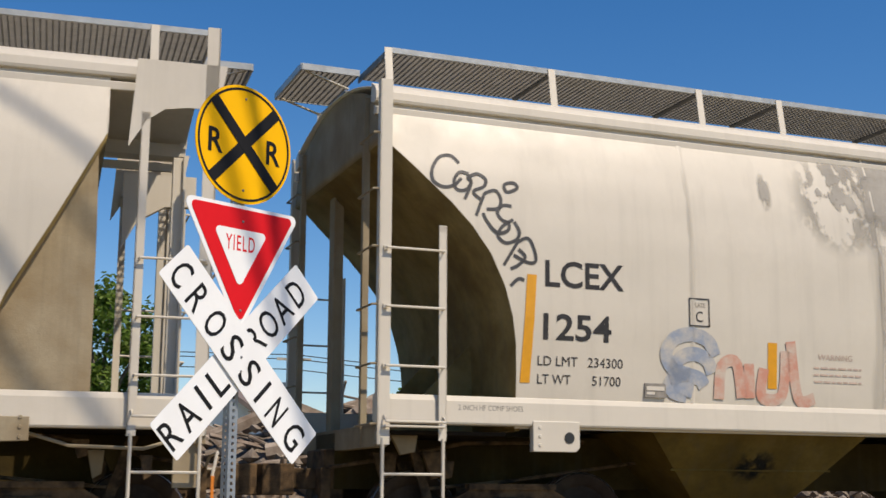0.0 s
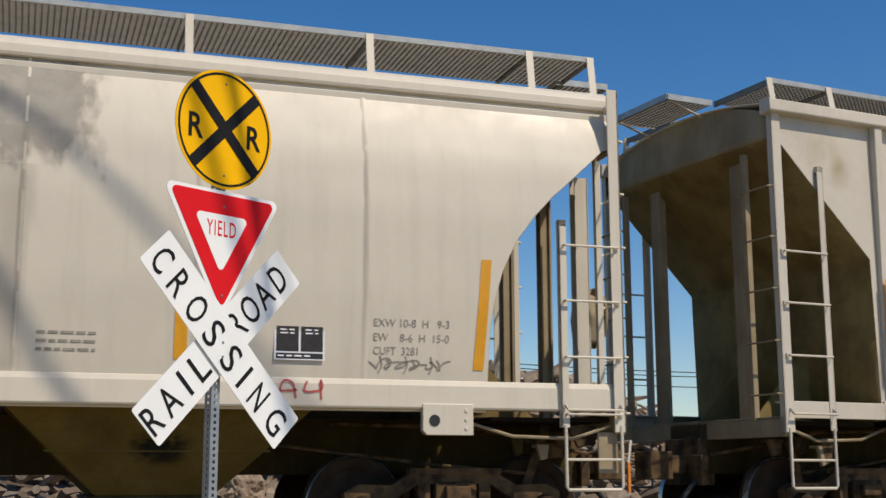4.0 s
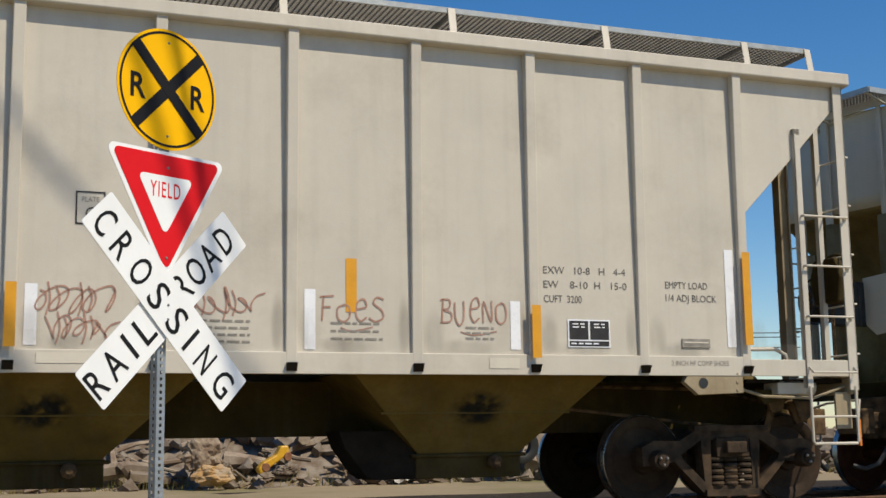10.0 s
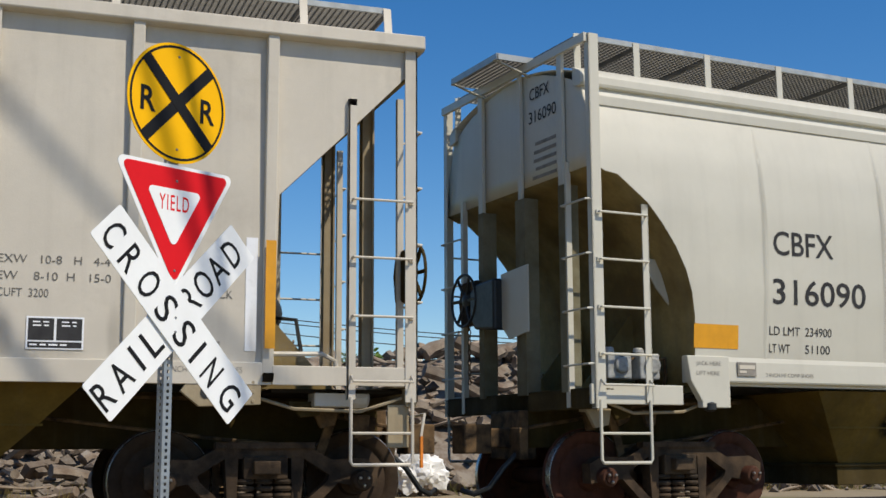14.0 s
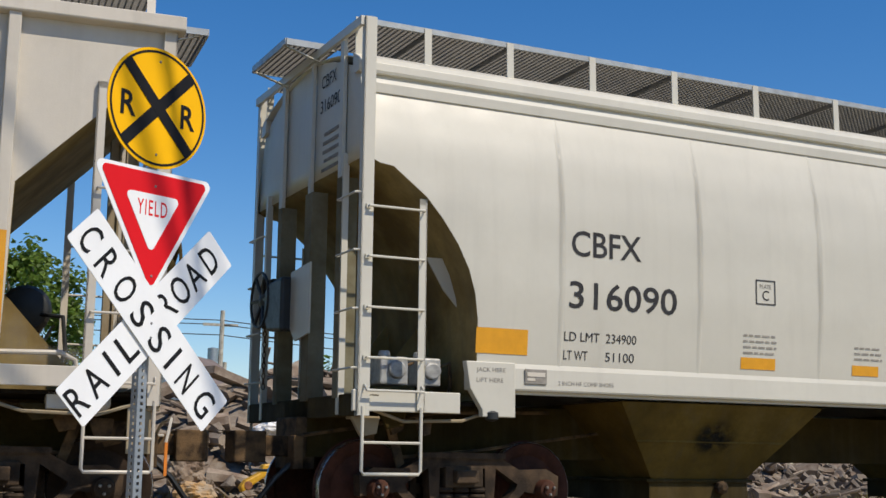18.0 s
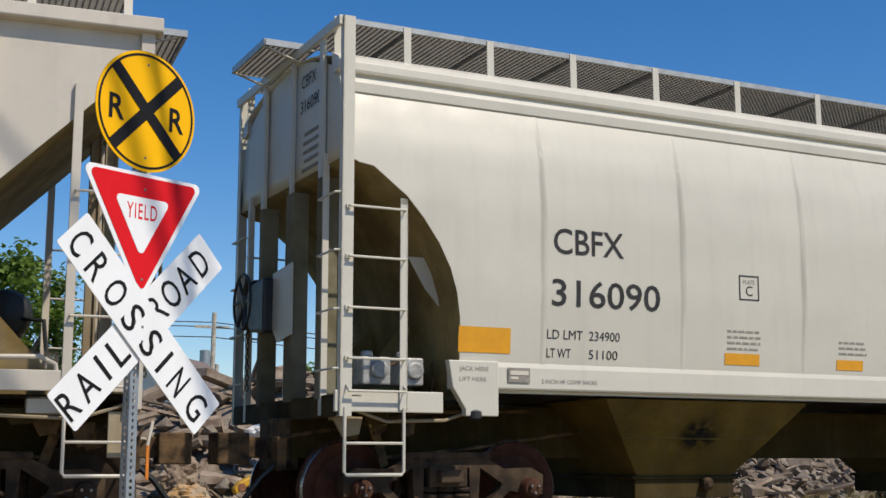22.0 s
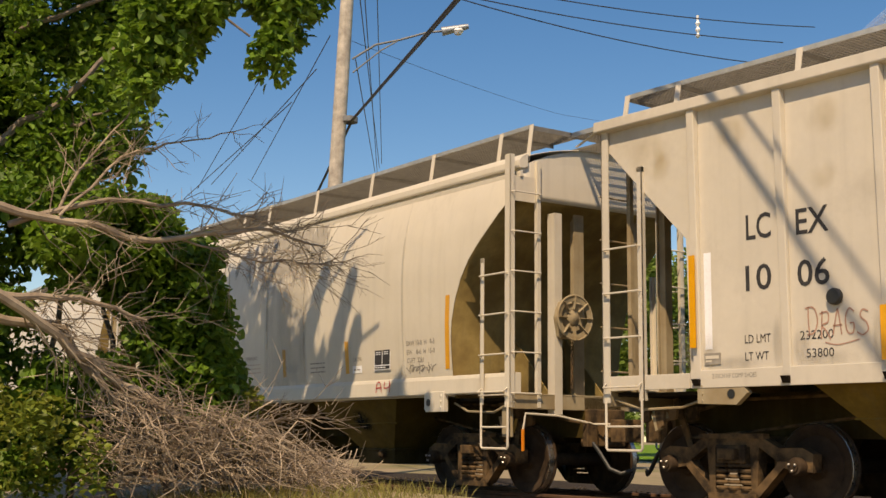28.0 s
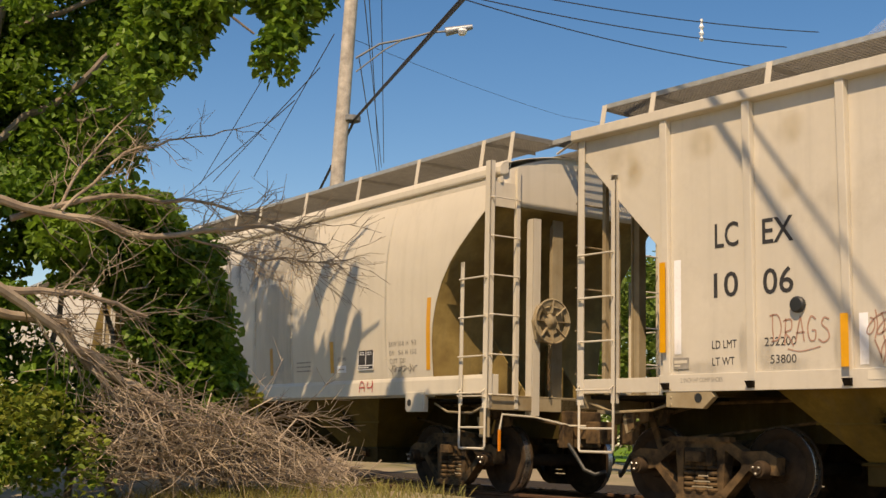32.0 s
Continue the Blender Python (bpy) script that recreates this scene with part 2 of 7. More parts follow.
INK = mat("stencil_ink", (0.045, 0.045, 0.047), 0.7, var=0.2, scale=12, bump=0, spec=0.15)
INK_WORN = mat("worn_stencil_ink", (0.17, 0.165, 0.15), 0.8, var=0.3, scale=14, bump=0, spec=0.15)
INK_FADED = mat("faded_stencil_ink", (0.30, 0.28, 0.245), 0.8, var=0.2, scale=12, bump=0, spec=0.15)
ORANGE = mat("orange_reflector", (0.72, 0.33, 0.012), 0.35, var=0.06, scale=10, bump=0.05)
WHITE = mat("white_reflector", (0.85, 0.87, 0.90), 0.3, var=0.03, scale=6, bump=0.03)
TAG_RED = mat("red_brown_spray", (0.44, 0.26, 0.20), 0.8, var=0.2, scale=9, bump=0, spec=0.2)
TAG_BLACK = mat("black_spray", (0.055, 0.055, 0.055), 0.6, var=0.2, scale=9, bump=0)
TAG_BLUE = mat("washed_blue_spray", (0.30, 0.35, 0.43), 0.8, bump=0, scale=5, col2=(0.58, 0.54, 0.46), spread=0.52, spec=0.2)
TAG_SALMON = mat("washed_red_spray", (0.60, 0.29, 0.21), 0.8, bump=0, scale=5, col2=(0.60, 0.53, 0.44), spread=0.52, spec=0.2)
OCHRE = soft_stain("ochre_stain", (0.46, 0.33, 0.13), 0.27, (3.5, 3.5, 2.2), 0.3, 0.75)
SMEAR = soft_stain("grey_smear", (0.27, 0.25, 0.215), 0.38, (4.5, 4.5, 0.7), 0.28, 0.72)
BRUSHED = soft_stain("brushed_grey_smear", (0.41, 0.385, 0.335), 0.9, (6.0, 6.0, 4.0), 0.46, 0.53)
ROLLED = soft_stain("rolled_grey_paint", (0.43, 0.405, 0.355), 0.72, (3.2, 3.2, 1.6), 0.12, 0.45, edge=(0.14, 0.30))
BAND = soft_stain("faint_grey_band", (0.45, 0.42, 0.365), 0.30, (3.0, 3.0, 0.3), 0.15, 0.6, edge=(0.10, 0.10))
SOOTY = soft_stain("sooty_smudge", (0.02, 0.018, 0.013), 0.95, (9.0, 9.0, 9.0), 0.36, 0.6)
RED_MARK = mat("red_chalk", (0.56, 0.10, 0.09), 0.7, bump=0, scale=9)
PRIMER = mat("grey_paint_patch", (0.535, 0.50, 0.43), 0.6, var=0.1, scale=3, streak=0.3, bump=0.05, col2=(0.46, 0.43, 0.375), spread=0.55)
SIGN_W = mat("white_sign_sheeting", (0.84, 0.86, 0.86), 0.55, var=0.03, scale=4, streak=0.05, bump=0.03, spec=0.2)
SIGN_Y = mat("yellow_sign_sheeting", (0.92, 0.48, 0.002), 0.6, var=0.03, scale=4, bump=0.03, spec=0.12)
SIGN_R = mat("red_sign_sheeting", (0.70, 0.012, 0.018), 0.6, var=0.04, scale=4, bump=0.03, spec=0.12)
SIGN_B = mat("black_sign_film", (0.012, 0.012, 0.013), 0.6, scale=8, bump=0.02, spec=0.15)
GALV = mat("galvanised_post", (0.36, 0.39, 0.41), 0.45, 0.6, var=0.12, scale=9)
RUST = mat("rusty_steel", (0.24, 0.10, 0.05), 0.85, 0.2, var=0.3, scale=8, bump=0.5, col2=(0.33, 0.17, 0.09))
ORANGE_BAR = mat("orange_marker", (0.75, 0.22, 0.015), 0.5, scale=8)
GLASS_DARK = mat("cast_grey_metal", (0.40, 0.40, 0.38), 0.5, 0.25, var=0.25, scale=12, bump=0.3)


# ---------- mesh helpers ----------
class Mesh:
    """Collects vertices and faces; off is added to every vertex (a fourth number in it stretches x)."""

    def __init__(self, off=(0, 0, 0)):
        self.v, self.f, self.o, self.k = [], [], off[:3], (off[3] if len(off) > 3 else 1.0)

    def add(self, vs, fs):
        n, (a, b, c) = len(self.v), self.o
        self.v += [(p[0] * self.k + a, p[1] + b, p[2] + c) for p in vs]
        self.f += [tuple(i + n for i in f) for f in fs]
        return self

    def box(self, x0, x1, y0, y1, z0, z1):
        vs = [(x, y, z) for x in (x0, x1) for y in (y0, y1) for z in (z0, z1)]
        return self.add(vs, [(0, 1, 3, 2), (4, 6, 7, 5), (0, 4, 5, 1), (2, 3, 7, 6), (0, 2, 6, 4), (1, 5, 7, 3)])

    def beam(self, p, q, w, h, up=(0, 0, 1)):
        p, q = Vector(p), Vector(q)
        d = (q - p).normalized()
        s_ = d.cross(Vector(up))
        s_ = s_.normalized() if s_.length > 1e-4 else Vector((1, 0, 0))
        u = s_.cross(d)
        vs = [e + s_ * a * w / 2 + u * b * h / 2 for e in (p, q) for a, b in ((-1, -1), (1, -1), (1, 1), (-1, 1))]
        return self.add(vs, [(3, 2, 1, 0), (4, 5, 6, 7), (0, 1, 5, 4), (1, 2, 6, 5), (2, 3, 7, 6), (3, 0, 4, 7)])

    def tube(self, pts, r, n=7, taper=None):
        pts = [Vector(p) for p in pts]
        vs, fs, prev = [], [], None
        for i, p in enumerate(pts):
            d = (pts[min(i + 1, len(pts) - 1)] - pts[max(i - 1, 0)]).normalized()
            if prev is None:
                prev = d.orthogonal().normalized()
            a = prev - d * prev.dot(d)
            a = a.normalized() if a.length > 1e-5 else d.orthogonal().normalized()
            prev, b = a, d.cross(a)
            rr = r if taper is None else r + (taper - r) * i / max(1, len(pts) - 1)
            vs += [p + (a * math.cos(k * 2 * math.pi / n) + b * math.sin(k * 2 * math.pi / n)) * rr for k in range(n)]
        for i in range(len(pts) - 1):
            fs += [(i * n + k, i * n + (k + 1) % n, (i + 1) * n + (k + 1) % n, (i + 1) * n + k) for k in range(n)]
        fs += [tuple(reversed(range(n))), tuple(range((len(pts) - 1) * n, len(pts) * n))]
        return self.add(vs, fs)

    def prism(self, poly, lo, hi, axis="y"):
        """A polygon in the other two axes, swept from lo to hi."""
        n = len(poly)

        def at(a, b, c):
            return {"y": (a, c, b), "x": (c, a, b), "z": (a, b, c)}[axis]
        vs = [at(a, b, lo) for a, b in poly] + [at(a, b, hi) for a, b in poly]
        fs = [tuple(range(n)), tuple(reversed(range(n, 2 * n)))] + [(i + n, (i + 1) % n + n, (i + 1) % n, i) for i in range(n)]
        return self.add(vs, fs)

    def lathe(self, prof, c=(0, 0, 0), axis="y", n=24, caps=True):
        """Profile of (radius, height) turned round an axis through c."""
        vs, fs = [], []
        for r, h in prof:
            for k in range(n):
                a, b = r * math.cos(2 * math.pi * k / n), r * math.sin(2 * math.pi * k / n)
                p = {"y": (a, h, b), "z": (a, b, h), "x": (h, a, b)}[axis]
                vs.append((p[0] + c[0], p[1] + c[1], p[2] + c[2]))
        for i in range(len(prof) - 1):
            fs += [(i * n + k, i * n + (k + 1) % n, (i + 1) * n + (k + 1) % n, (i + 1) * n + k) for k in range(n)]
        if caps:
            fs += [tuple(range(n)), tuple(range((len(prof) - 1) * n, len(prof) * n))]
        return self.add(vs, fs)

    def grid(self, rows):
        n = len(rows[0])
        return self.add([p for r in rows for p in r], [(i * n + j, i * n + j + 1, (i + 1) * n + j + 1, (i + 1) * n + j)
                                                     for i in range(len(rows) - 1) for j in range(n - 1)])


def put(name, m, material, parent=None, label="", smooth=False, bevel=0.0, thick=0.0, weld=False):
    me = bpy.data.meshes.new(name)
    me.from_pydata([tuple(p) for p in m.v], [], m.f)
    me.materials.append(material)
    bm = bmesh.new()
    bm.from_mesh(me)
    if weld:
        bmesh.ops.remove_doubles(bm, verts=bm.verts, dist=0.0005)
    bmesh.ops.recalc_face_normals(bm, faces=bm.faces)
    bm.to_mesh(me)
    bm.free()
    if smooth:
        me.shade_smooth()
        me.set_sharp_from_angle(angle=radians(38))
    ob = new(name, me)
    if parent:
        ob.parent = parent
    if label:
        tagged(ob, label)
    if thick:
        so = ob.modifiers.new("thickness", "SOLIDIFY")
        so.thickness, so.offset = thick, 0
    if bevel:
        be = ob.modifiers.new("bevel", "BEVEL")
        be.width, be.segments, be.limit_method = bevel, 2, "ANGLE"
    return ob


def part(name, m, material, parent, label="", **kw):
    return put(name, m, material, parent, label, **kw)


def empty(name, x, y, z, rz=0):
    ob = new(name)
    ob.matrix_basis = pose(x, y, z, 0, 0, rz)
    return ob


def letters(text, size, xcentre, zcentre, material, parent, surf, off=(0, 0, 0), width=None, name="lettering", angle=0.0, bold=0.0):
    """Flat letters facing -y, centred at (xcentre, zcentre); surf(z) gives y of the surface they lie on. width stretches them to that many metres."""
    cu = bpy.data.curves.new("letters", "FONT")
    cu.body, cu.size, cu.align_x, cu.align_y, cu.resolution_u, cu.offset = text, size, "CENTER", "CENTER", 3, bold
    tmp = new("letters", cu)
    bpy.context.view_layer.update()
    me = bpy.data.meshes.new_from_object(tmp.evaluated_get(bpy.context.evaluated_depsgraph_get()))
    bpy.data.objects.remove(tmp)
    xs = [v.co.x for v in me.vertices]
    ys = [v.co.y for v in me.vertices]
    cx, cy, w = (min(xs) + max(xs)) / 2, (min(ys) + max(ys)) / 2, max(xs) - min(xs)
    k = width / w if width else 1.0
    ca, sa = math.cos(angle), math.sin(angle)
    for v in me.vertices:
        a, b = (v.co.x - cx) * k, v.co.y - cy
        x, z = xcentre + a * ca - b * sa, zcentre + a * sa + b * ca
        v.co = (x * (off[3] if len(off) > 3 else 1.0) + off[0], surf(z) + off[1], z + off[2])
    return single_letters(me, material, parent)


def single_letters(me, material, parent):
    """Each character as an object of its own."""
    link = list(range(len(me.vertices)))

    def root(i):
        while link[i] != i:
            link[i] = link[link[i]]
            i = link[i]
        return i
    for e in me.edges:
        a, b = root(e.vertices[0]), root(e.vertices[1])
        if a != b:
            link[a] = b
    sets = {}
    for p in me.polygons:
        sets.setdefault(root(p.vertices[0]), []).append(list(p.vertices))
    made = []
    for faces in sets.values():
        ids = sorted({i for f in faces for i in f})
        at = {i: k for k, i in enumerate(ids)}
        one = bpy.data.meshes.new("letter")
        one.from_pydata([me.vertices[i].co[:] for i in ids], [], [[at[i] for i in f] for f in faces])
        one.materials.append(material)
        ob = new("letter", one)
        ob.parent = parent
        made.append(ob)
    bpy.data.meshes.remove(me)
    return made


def lines_of_bars(m, x0, x1, zs, h, surf, seed=1):
    """Rows of small bars in place of writing too small to read."""
    rnd = random.Random(seed)
    for z in zs:
        x = x0
        while x < x1 - 0.02:
            w = min(rnd.uniform(0.04, 0.11), x1 - x)
            m.box(x, x + w, surf(z) - 0.002, surf(z), z - h / 2, z + h / 2)
            x += w + 0.022


def scribble(m, pts, r, surf, close=False, lift=0.002):
    """A sprayed line through points (x, z), smoothed, as a flat ribbon on the surface."""
    q = []
    n = len(pts)
    for i in range(n if close else n - 1):
        p0, p1, p2, p3 = (pts[(i + k) % n] if close else pts[min(max(i + k, 0), n - 1)] for k in (-1, 0, 1, 2))
        for s_ in range(6):
            t = s_ / 6
            q.append(tuple(0.5 * (2 * b + (c - a) * t + (2 * a - 5 * b + 4 * c - d) * t * t + (3 * b - a - 3 * c + d) * t ** 3) for a, b, c, d in zip(p0, p1, p2, p3)))
    q.append(pts[0] if close else pts[-1])
    vs, fs = [], []
    for i, (x, z) in enumerate(q):
        a, b = q[max(i - 1, 0)], q[min(i + 1, len(q) - 1)]
        dx, dz = b[0] - a[0], b[1] - a[1]
        l_ = math.hypot(dx, dz) or 1
        ox, oz = -dz / l_ * r, dx / l_ * r
        vs += [(x + ox, surf(z + oz) - lift, z + oz), (x - ox, surf(z - oz) - lift, z - oz)]
    fs = [(2 * i, 2 * i + 1, 2 * i + 3, 2 * i + 2) for i in range(len(q) - 1)]
    m.add(vs, fs)


def tag_loops(m, x0, x1, z0, z1, r, surf, seed, n=5):
    """One thin looping sprayed line that runs through the box, with no letters in it."""
    rnd = random.Random(seed)
    h, w, k = z1 - z0, (x1 - x0) / n, 8
    amp = [rnd.uniform(0.2, 0.5) for _ in range(n + 1)]
    wide = [rnd.uniform(0.35, 1.0) * rnd.choice((1, 1, -0.6)) for _ in range(n + 1)]
    rise = [rnd.uniform(-0.14, 0.14) for _ in range(n + 1)]
    pts = []
    for i in range(n * k + 1):
        u = i / k
        a, b, c = (float(np.interp(u, range(n + 1), q)) for q in (amp, wide, rise))
        ph = u * 2 * math.pi
        pts.append((x0 + u * w + b * w * math.sin(ph + 0.7), (z0 + z1) / 2 + a * h * math.cos(ph) + c * h))
    scribble(m, pts, r, surf)
    for i in range(max(1, n // 2)):
        cx = x0 + w * (2 * i + 0.7)
        scribble(m, [(cx, z1 + 0.03), (cx + 0.02, z0 + h * 0.5), (cx - 0.01, z0 - 0.02)], r, surf)
        scribble(m, [(cx + w * 0.5, z1), (cx + w * 0.75, z0 + h * 0.55), (cx + w * 0.55, z0 + h * 0.1)], r, surf)


# ---------- ground and track ----------
GROUND = mat("dry_dirt_and_grass", (0.30, 0.235, 0.14), 0.95, var=0.25, scale=0.35, bump=0.8, bscale=18, col2=(0.14, 0.14, 0.04), spread=0.6)
# Shade under the train is put into the dark ballast and tie colours.
BALLAST = mat("shaded_brown_ballast", (0.05, 0.04, 0.03), 0.95, var=0.4, scale=14, bump=1.0, bscale=40, grime=0.15, spec=0.1)
RAILS = mat("rusty_rail", (0.16, 0.085, 0.05), 0.7, 0.4, var=0.25, scale=5, bump=0.3)
TIE = mat("weathered_tie", (0.05, 0.042, 0.034), 0.9, var=0.3, scale=3, bump=0.6, obrand=0.5, spec=0.1)


def ground_z(x, y):
    """Height of the ground: low by the road, rising to a bank on the left, level behind the track."""
    left = min(1.0, max(0.0, (-6.0 - x) / 4.0))
    y -= min(track_y(x), 12.0)
    t = min(1.0, max(0.0, (y + 12.0) / 8.0))
    near = -1.15 + (0.62 + 0.33 * left) * t * t * (3 - 2 * t)
    if y > -4.0:
        u = min(1.0, max(0.0, (y + 4.0) / 2.0))
        near = (-0.53 + 0.33 * left) * (1 - u) + -0.56 * u
    if y > 4:
        near = -0.56 + 0.16 * min(1, (y - 4) / 5)
    if y > 30:
        near -= 0.004 * (min(y, 120) - 30)
    return near + 0.03 * noise.noise((x * 0.4, y * 0.4, 0)) * (1 if abs(y) > 2.5 else 0)


def build_ground():
    def axis(fine, lo, hi, step):
        a = [lo + step * i for i in range(int((hi - lo) / step) + 1)]
        return [-3000, -900, -300, -120] + [v for v in (-80, -60) if v < lo] + a + [v for v in (50, 80) if v > hi] + [130, 300, 900, 3000]
    xs, ys = axis(0, -45, 35, 0.8), axis(0, -20, 34, 0.8)
    m = Mesh().grid([[(x, y, ground_z(x, y)) for x in xs] for y in ys])
    tagged(put("ground", m, GROUND, smooth=True), "dry dirt and patchy green grass ground sloping up to the railway", "ground", kind="structure")
    m = Mesh()
    # Widened to y 10.1: its shade-dark colour also covers the ground behind.
    m.grid([[(x, y + track_y(x), RAIL - (0.17 if abs(y) < 1.3 else 0.5 if y < -2 else 0.3 if y > 10 else 0.10 if y > 8 else 0.15 if y > 5 else 0.21 if y > 2 else 0.3)) for y in (-2.6, -1.9, -1.2, -0.7, 0, 0.7, 1.2, 1.9, 3.2, 4.5, 5.6, 7.0, 8.4, 9.3, 10.1)] for x in range(-60, 41, 1)])
    bed = put("track_bed", m, BALLAST, smooth=True)
    tagged(bed, "dark stone ballast bed, the train's shade put into its colour", "track", kind="structure")
    rnd = random.Random(5)
    m = Mesh()
    for _ in range(9000):
        x, y = rnd.uniform(-32, 18), rnd.uniform(-2.5, 5.6)
        z = RAIL - np.interp(y, [-2.6, -1.9, -1.2, 1.2, 1.9, 3.2, 5.6], [0.48, 0.30, 0.17, 0.17, 0.29, 0.2, 0.2])
        y += track_y(x)
        s_ = rnd.uniform(0.018, 0.04)
        a = rnd.uniform(0, 6.28)
        c, s2 = math.cos(a) * s_, math.sin(a) * s_
        m.add([(x + c, y + s2, z), (x - s2, y + c, z + s_ * 0.4), (x - c, y - s2, z), (x + s2, y - c, z + s_ * 0.3), (x, y, z + s_ * 0.9), (x, y, z - s_ * 0.6)],
              [(0, 1, 4), (1, 2, 4), (2, 3, 4), (3, 0, 4), (1, 0, 5), (2, 1, 5), (3, 2, 5), (0, 3, 5)])
    tagged(put("ballast_stones", m, BALLAST), "loose grey-brown crushed ballast stones between the rails", "gravel", kind="stuff")
    prof = [(-0.07, 0), (0.07, 0), (0.07, 0.012), (0.012, 0.03), (0.012, 0.125), (0.036, 0.14), (0.036, 0.17), (0.03, 0.178), (-0.03, 0.178), (-0.036, 0.17), (-0.036, 0.14), (-0.012, 0.125), (-0.012, 0.03), (-0.07, 0.012)]
    for y in (-0.753, 0.753):
        m = Mesh((0, 0, RAIL - 0.178)).grid([[(x, y + track_y(x) + a, b) for a, b in prof + prof[:1]] for x in np.linspace(-60, 42, 205)])
        tagged(put("rail", m, RAILS), "brown rusty steel running rail with worn head", "rail", kind="structure", group="rails of the track")
    tie = None
    for i in range(130):
        x = -32 + i * 0.52
        if tie is None:
            m = Mesh().box(-0.115, 0.115, -1.29, 1.29, -0.17, 0)
            tie = part("tie", m, TIE, bed)
        ob = tie if i == 0 else new("tie", tie.data)
        ob.parent = bed
        ob.matrix_basis = pose(x, track_y(x) + rnd.uniform(-0.03, 0.03), RAIL - 0.172, 0, 0, math.degrees(math.atan(track_slope(x))) + rnd.uniform(-1, 1))


build_ground()


# ---------- the train ----------
MOVERS = []           # (car, its mark on the track, its middle off the mark)
LINE = {}             # shift and stretch from places along the train to a car's own x
WHEELSETS = []        # (wheelset, base x, y, z)


def curved(z):
    """Half width of a round-sided car at height z."""
    return float(np.interp(z, [0.9, 1.3, 2.0, 2.8, 3.3, 3.7, 3.95, 4.1], [1.48, 1.545, 1.605, 1.62, 1.575, 1.485, 1.40, 1.35]))


def straight(z):
    return 1.555


STYLES = {
    # low: outline of the cut-away end bay as (distance from the end, height), from the end inwards
    "round": dict(half=curved, low=[(0.04, 3.56), (0.14, 3.53), (0.33, 3.36), (0.55, 3.16), (0.70, 3.03), (0.9, 2.82), (1.09, 2.57), (1.23, 2.28), (1.31, 2.0), (1.35, 1.75), (1.36, 1.5), (1.365, 1.2), (1.37, 0.97)],
                  eave=4.0, walk=1.15, wz=4.60, post=(0.8, 4.14), rungs=(2.55, 2.02, 1.49, 0.96), lad=2.80, sill=(0.99, 1.25), ridge=4.36, stops=lambda h: [-5.99, -4.24, -2.5, -1.48, 0.27, 2.07, 3.79, 5.45, 6.12]),
    "ribbed": dict(half=straight, low=[(0.04, 3.85), (0.12, 3.82), (0.5, 3.43), (0.9, 3.03), (1.28, 2.65), (1.30, 1.8), (1.32, 0.97)],
                   eave=4.10, walk=1.33, wz=4.56, post=(0.82, 4.10), rungs=(2.64, 2.11, 1.58), lad=3.58, sill=(0.96, 1.13), ridge=4.42, stops=lambda h: [-5.92, -5.1, -3.4, -1.7, 0.0, 1.7, 3.4, 5.1, 5.92]),
    "newer": dict(half=curved, low=[(0.04, 3.14), (0.17, 3.08), (0.31, 3.06), (0.64, 2.80), (0.81, 2.61), (0.97, 2.39), (1.09, 2.16), (1.16, 1.94), (1.20, 1.70), (1.205, 1.45), (1.21, 1.25), (1.21, 1.02)],
                  eave=4.0, walk=1.30, wz=4.525, post=(0.78, 4.455), rungs=(2.66, 2.20, 1.74, 1.29), lad=2.78, sill=(1.05, 1.31), ridge=4.36, stops=lambda h: [-h + 0.05] + [-h + 0.77 + 0.91 * i + 0.031 * i * (i - 1) * (i < 6) + (0.93 + 0.25 * (i - 6)) * (i >= 6) for i in range(11)]),
    "plated": dict(half=curved, low=[(0.93, 3.42), (0.97, 3.34), (1.13, 3.02), (1.31, 2.66), (1.67, 1.99), (1.78, 1.7), (1.80, 1.4), (1.81, 0.97)],
                   eave=4.0, walk=1.2, wz=4.55, post=(0.85, 4.45), rungs=(2.33, 1.83, 1.34), lad=3.62, sill=(0.90, 1.20), ridge=4.36, stops=lambda h: [-h + 0.3 + (2 * h - 0.85) * i / 7 for i in range(8)] + [h - 0.03]),
}


def grating(m, x0, x1, y0, y1, z):
    n = max(2, int((x1 - x0) / 0.055))
    for i in range(n + 1):
        x = x0 + (x1 - x0) * i / n
        m.box(x - 0.005, x + 0.005, y0, y1, z - 0.025, z)
    k = max(2, int((y1 - y0) / 0.05))
    for j in range(k + 1):
        y = y0 + (y1 - y0) * j / k
        m.box(x0, x1, y - 0.004, y + 0.004, z - 0.024, z - 0.001)


def wheel_mesh():
    r = WHEEL_R
    return Mesh().lathe([(0.11, 0.10), (0.13, 0.10), (0.15, 0.05), (0.33, 0.02), (0.375, 0.055), (r - 0.012, 0.06), (r, 0.048), (r + 0.004, -0.04), (r + 0.026, -0.052), (r + 0.02, -0.075), (0.40, -0.075), (0.36, -0.03), (0.16, -0.03), (0.13, -0.09), (0.11, -0.09)], n=40)


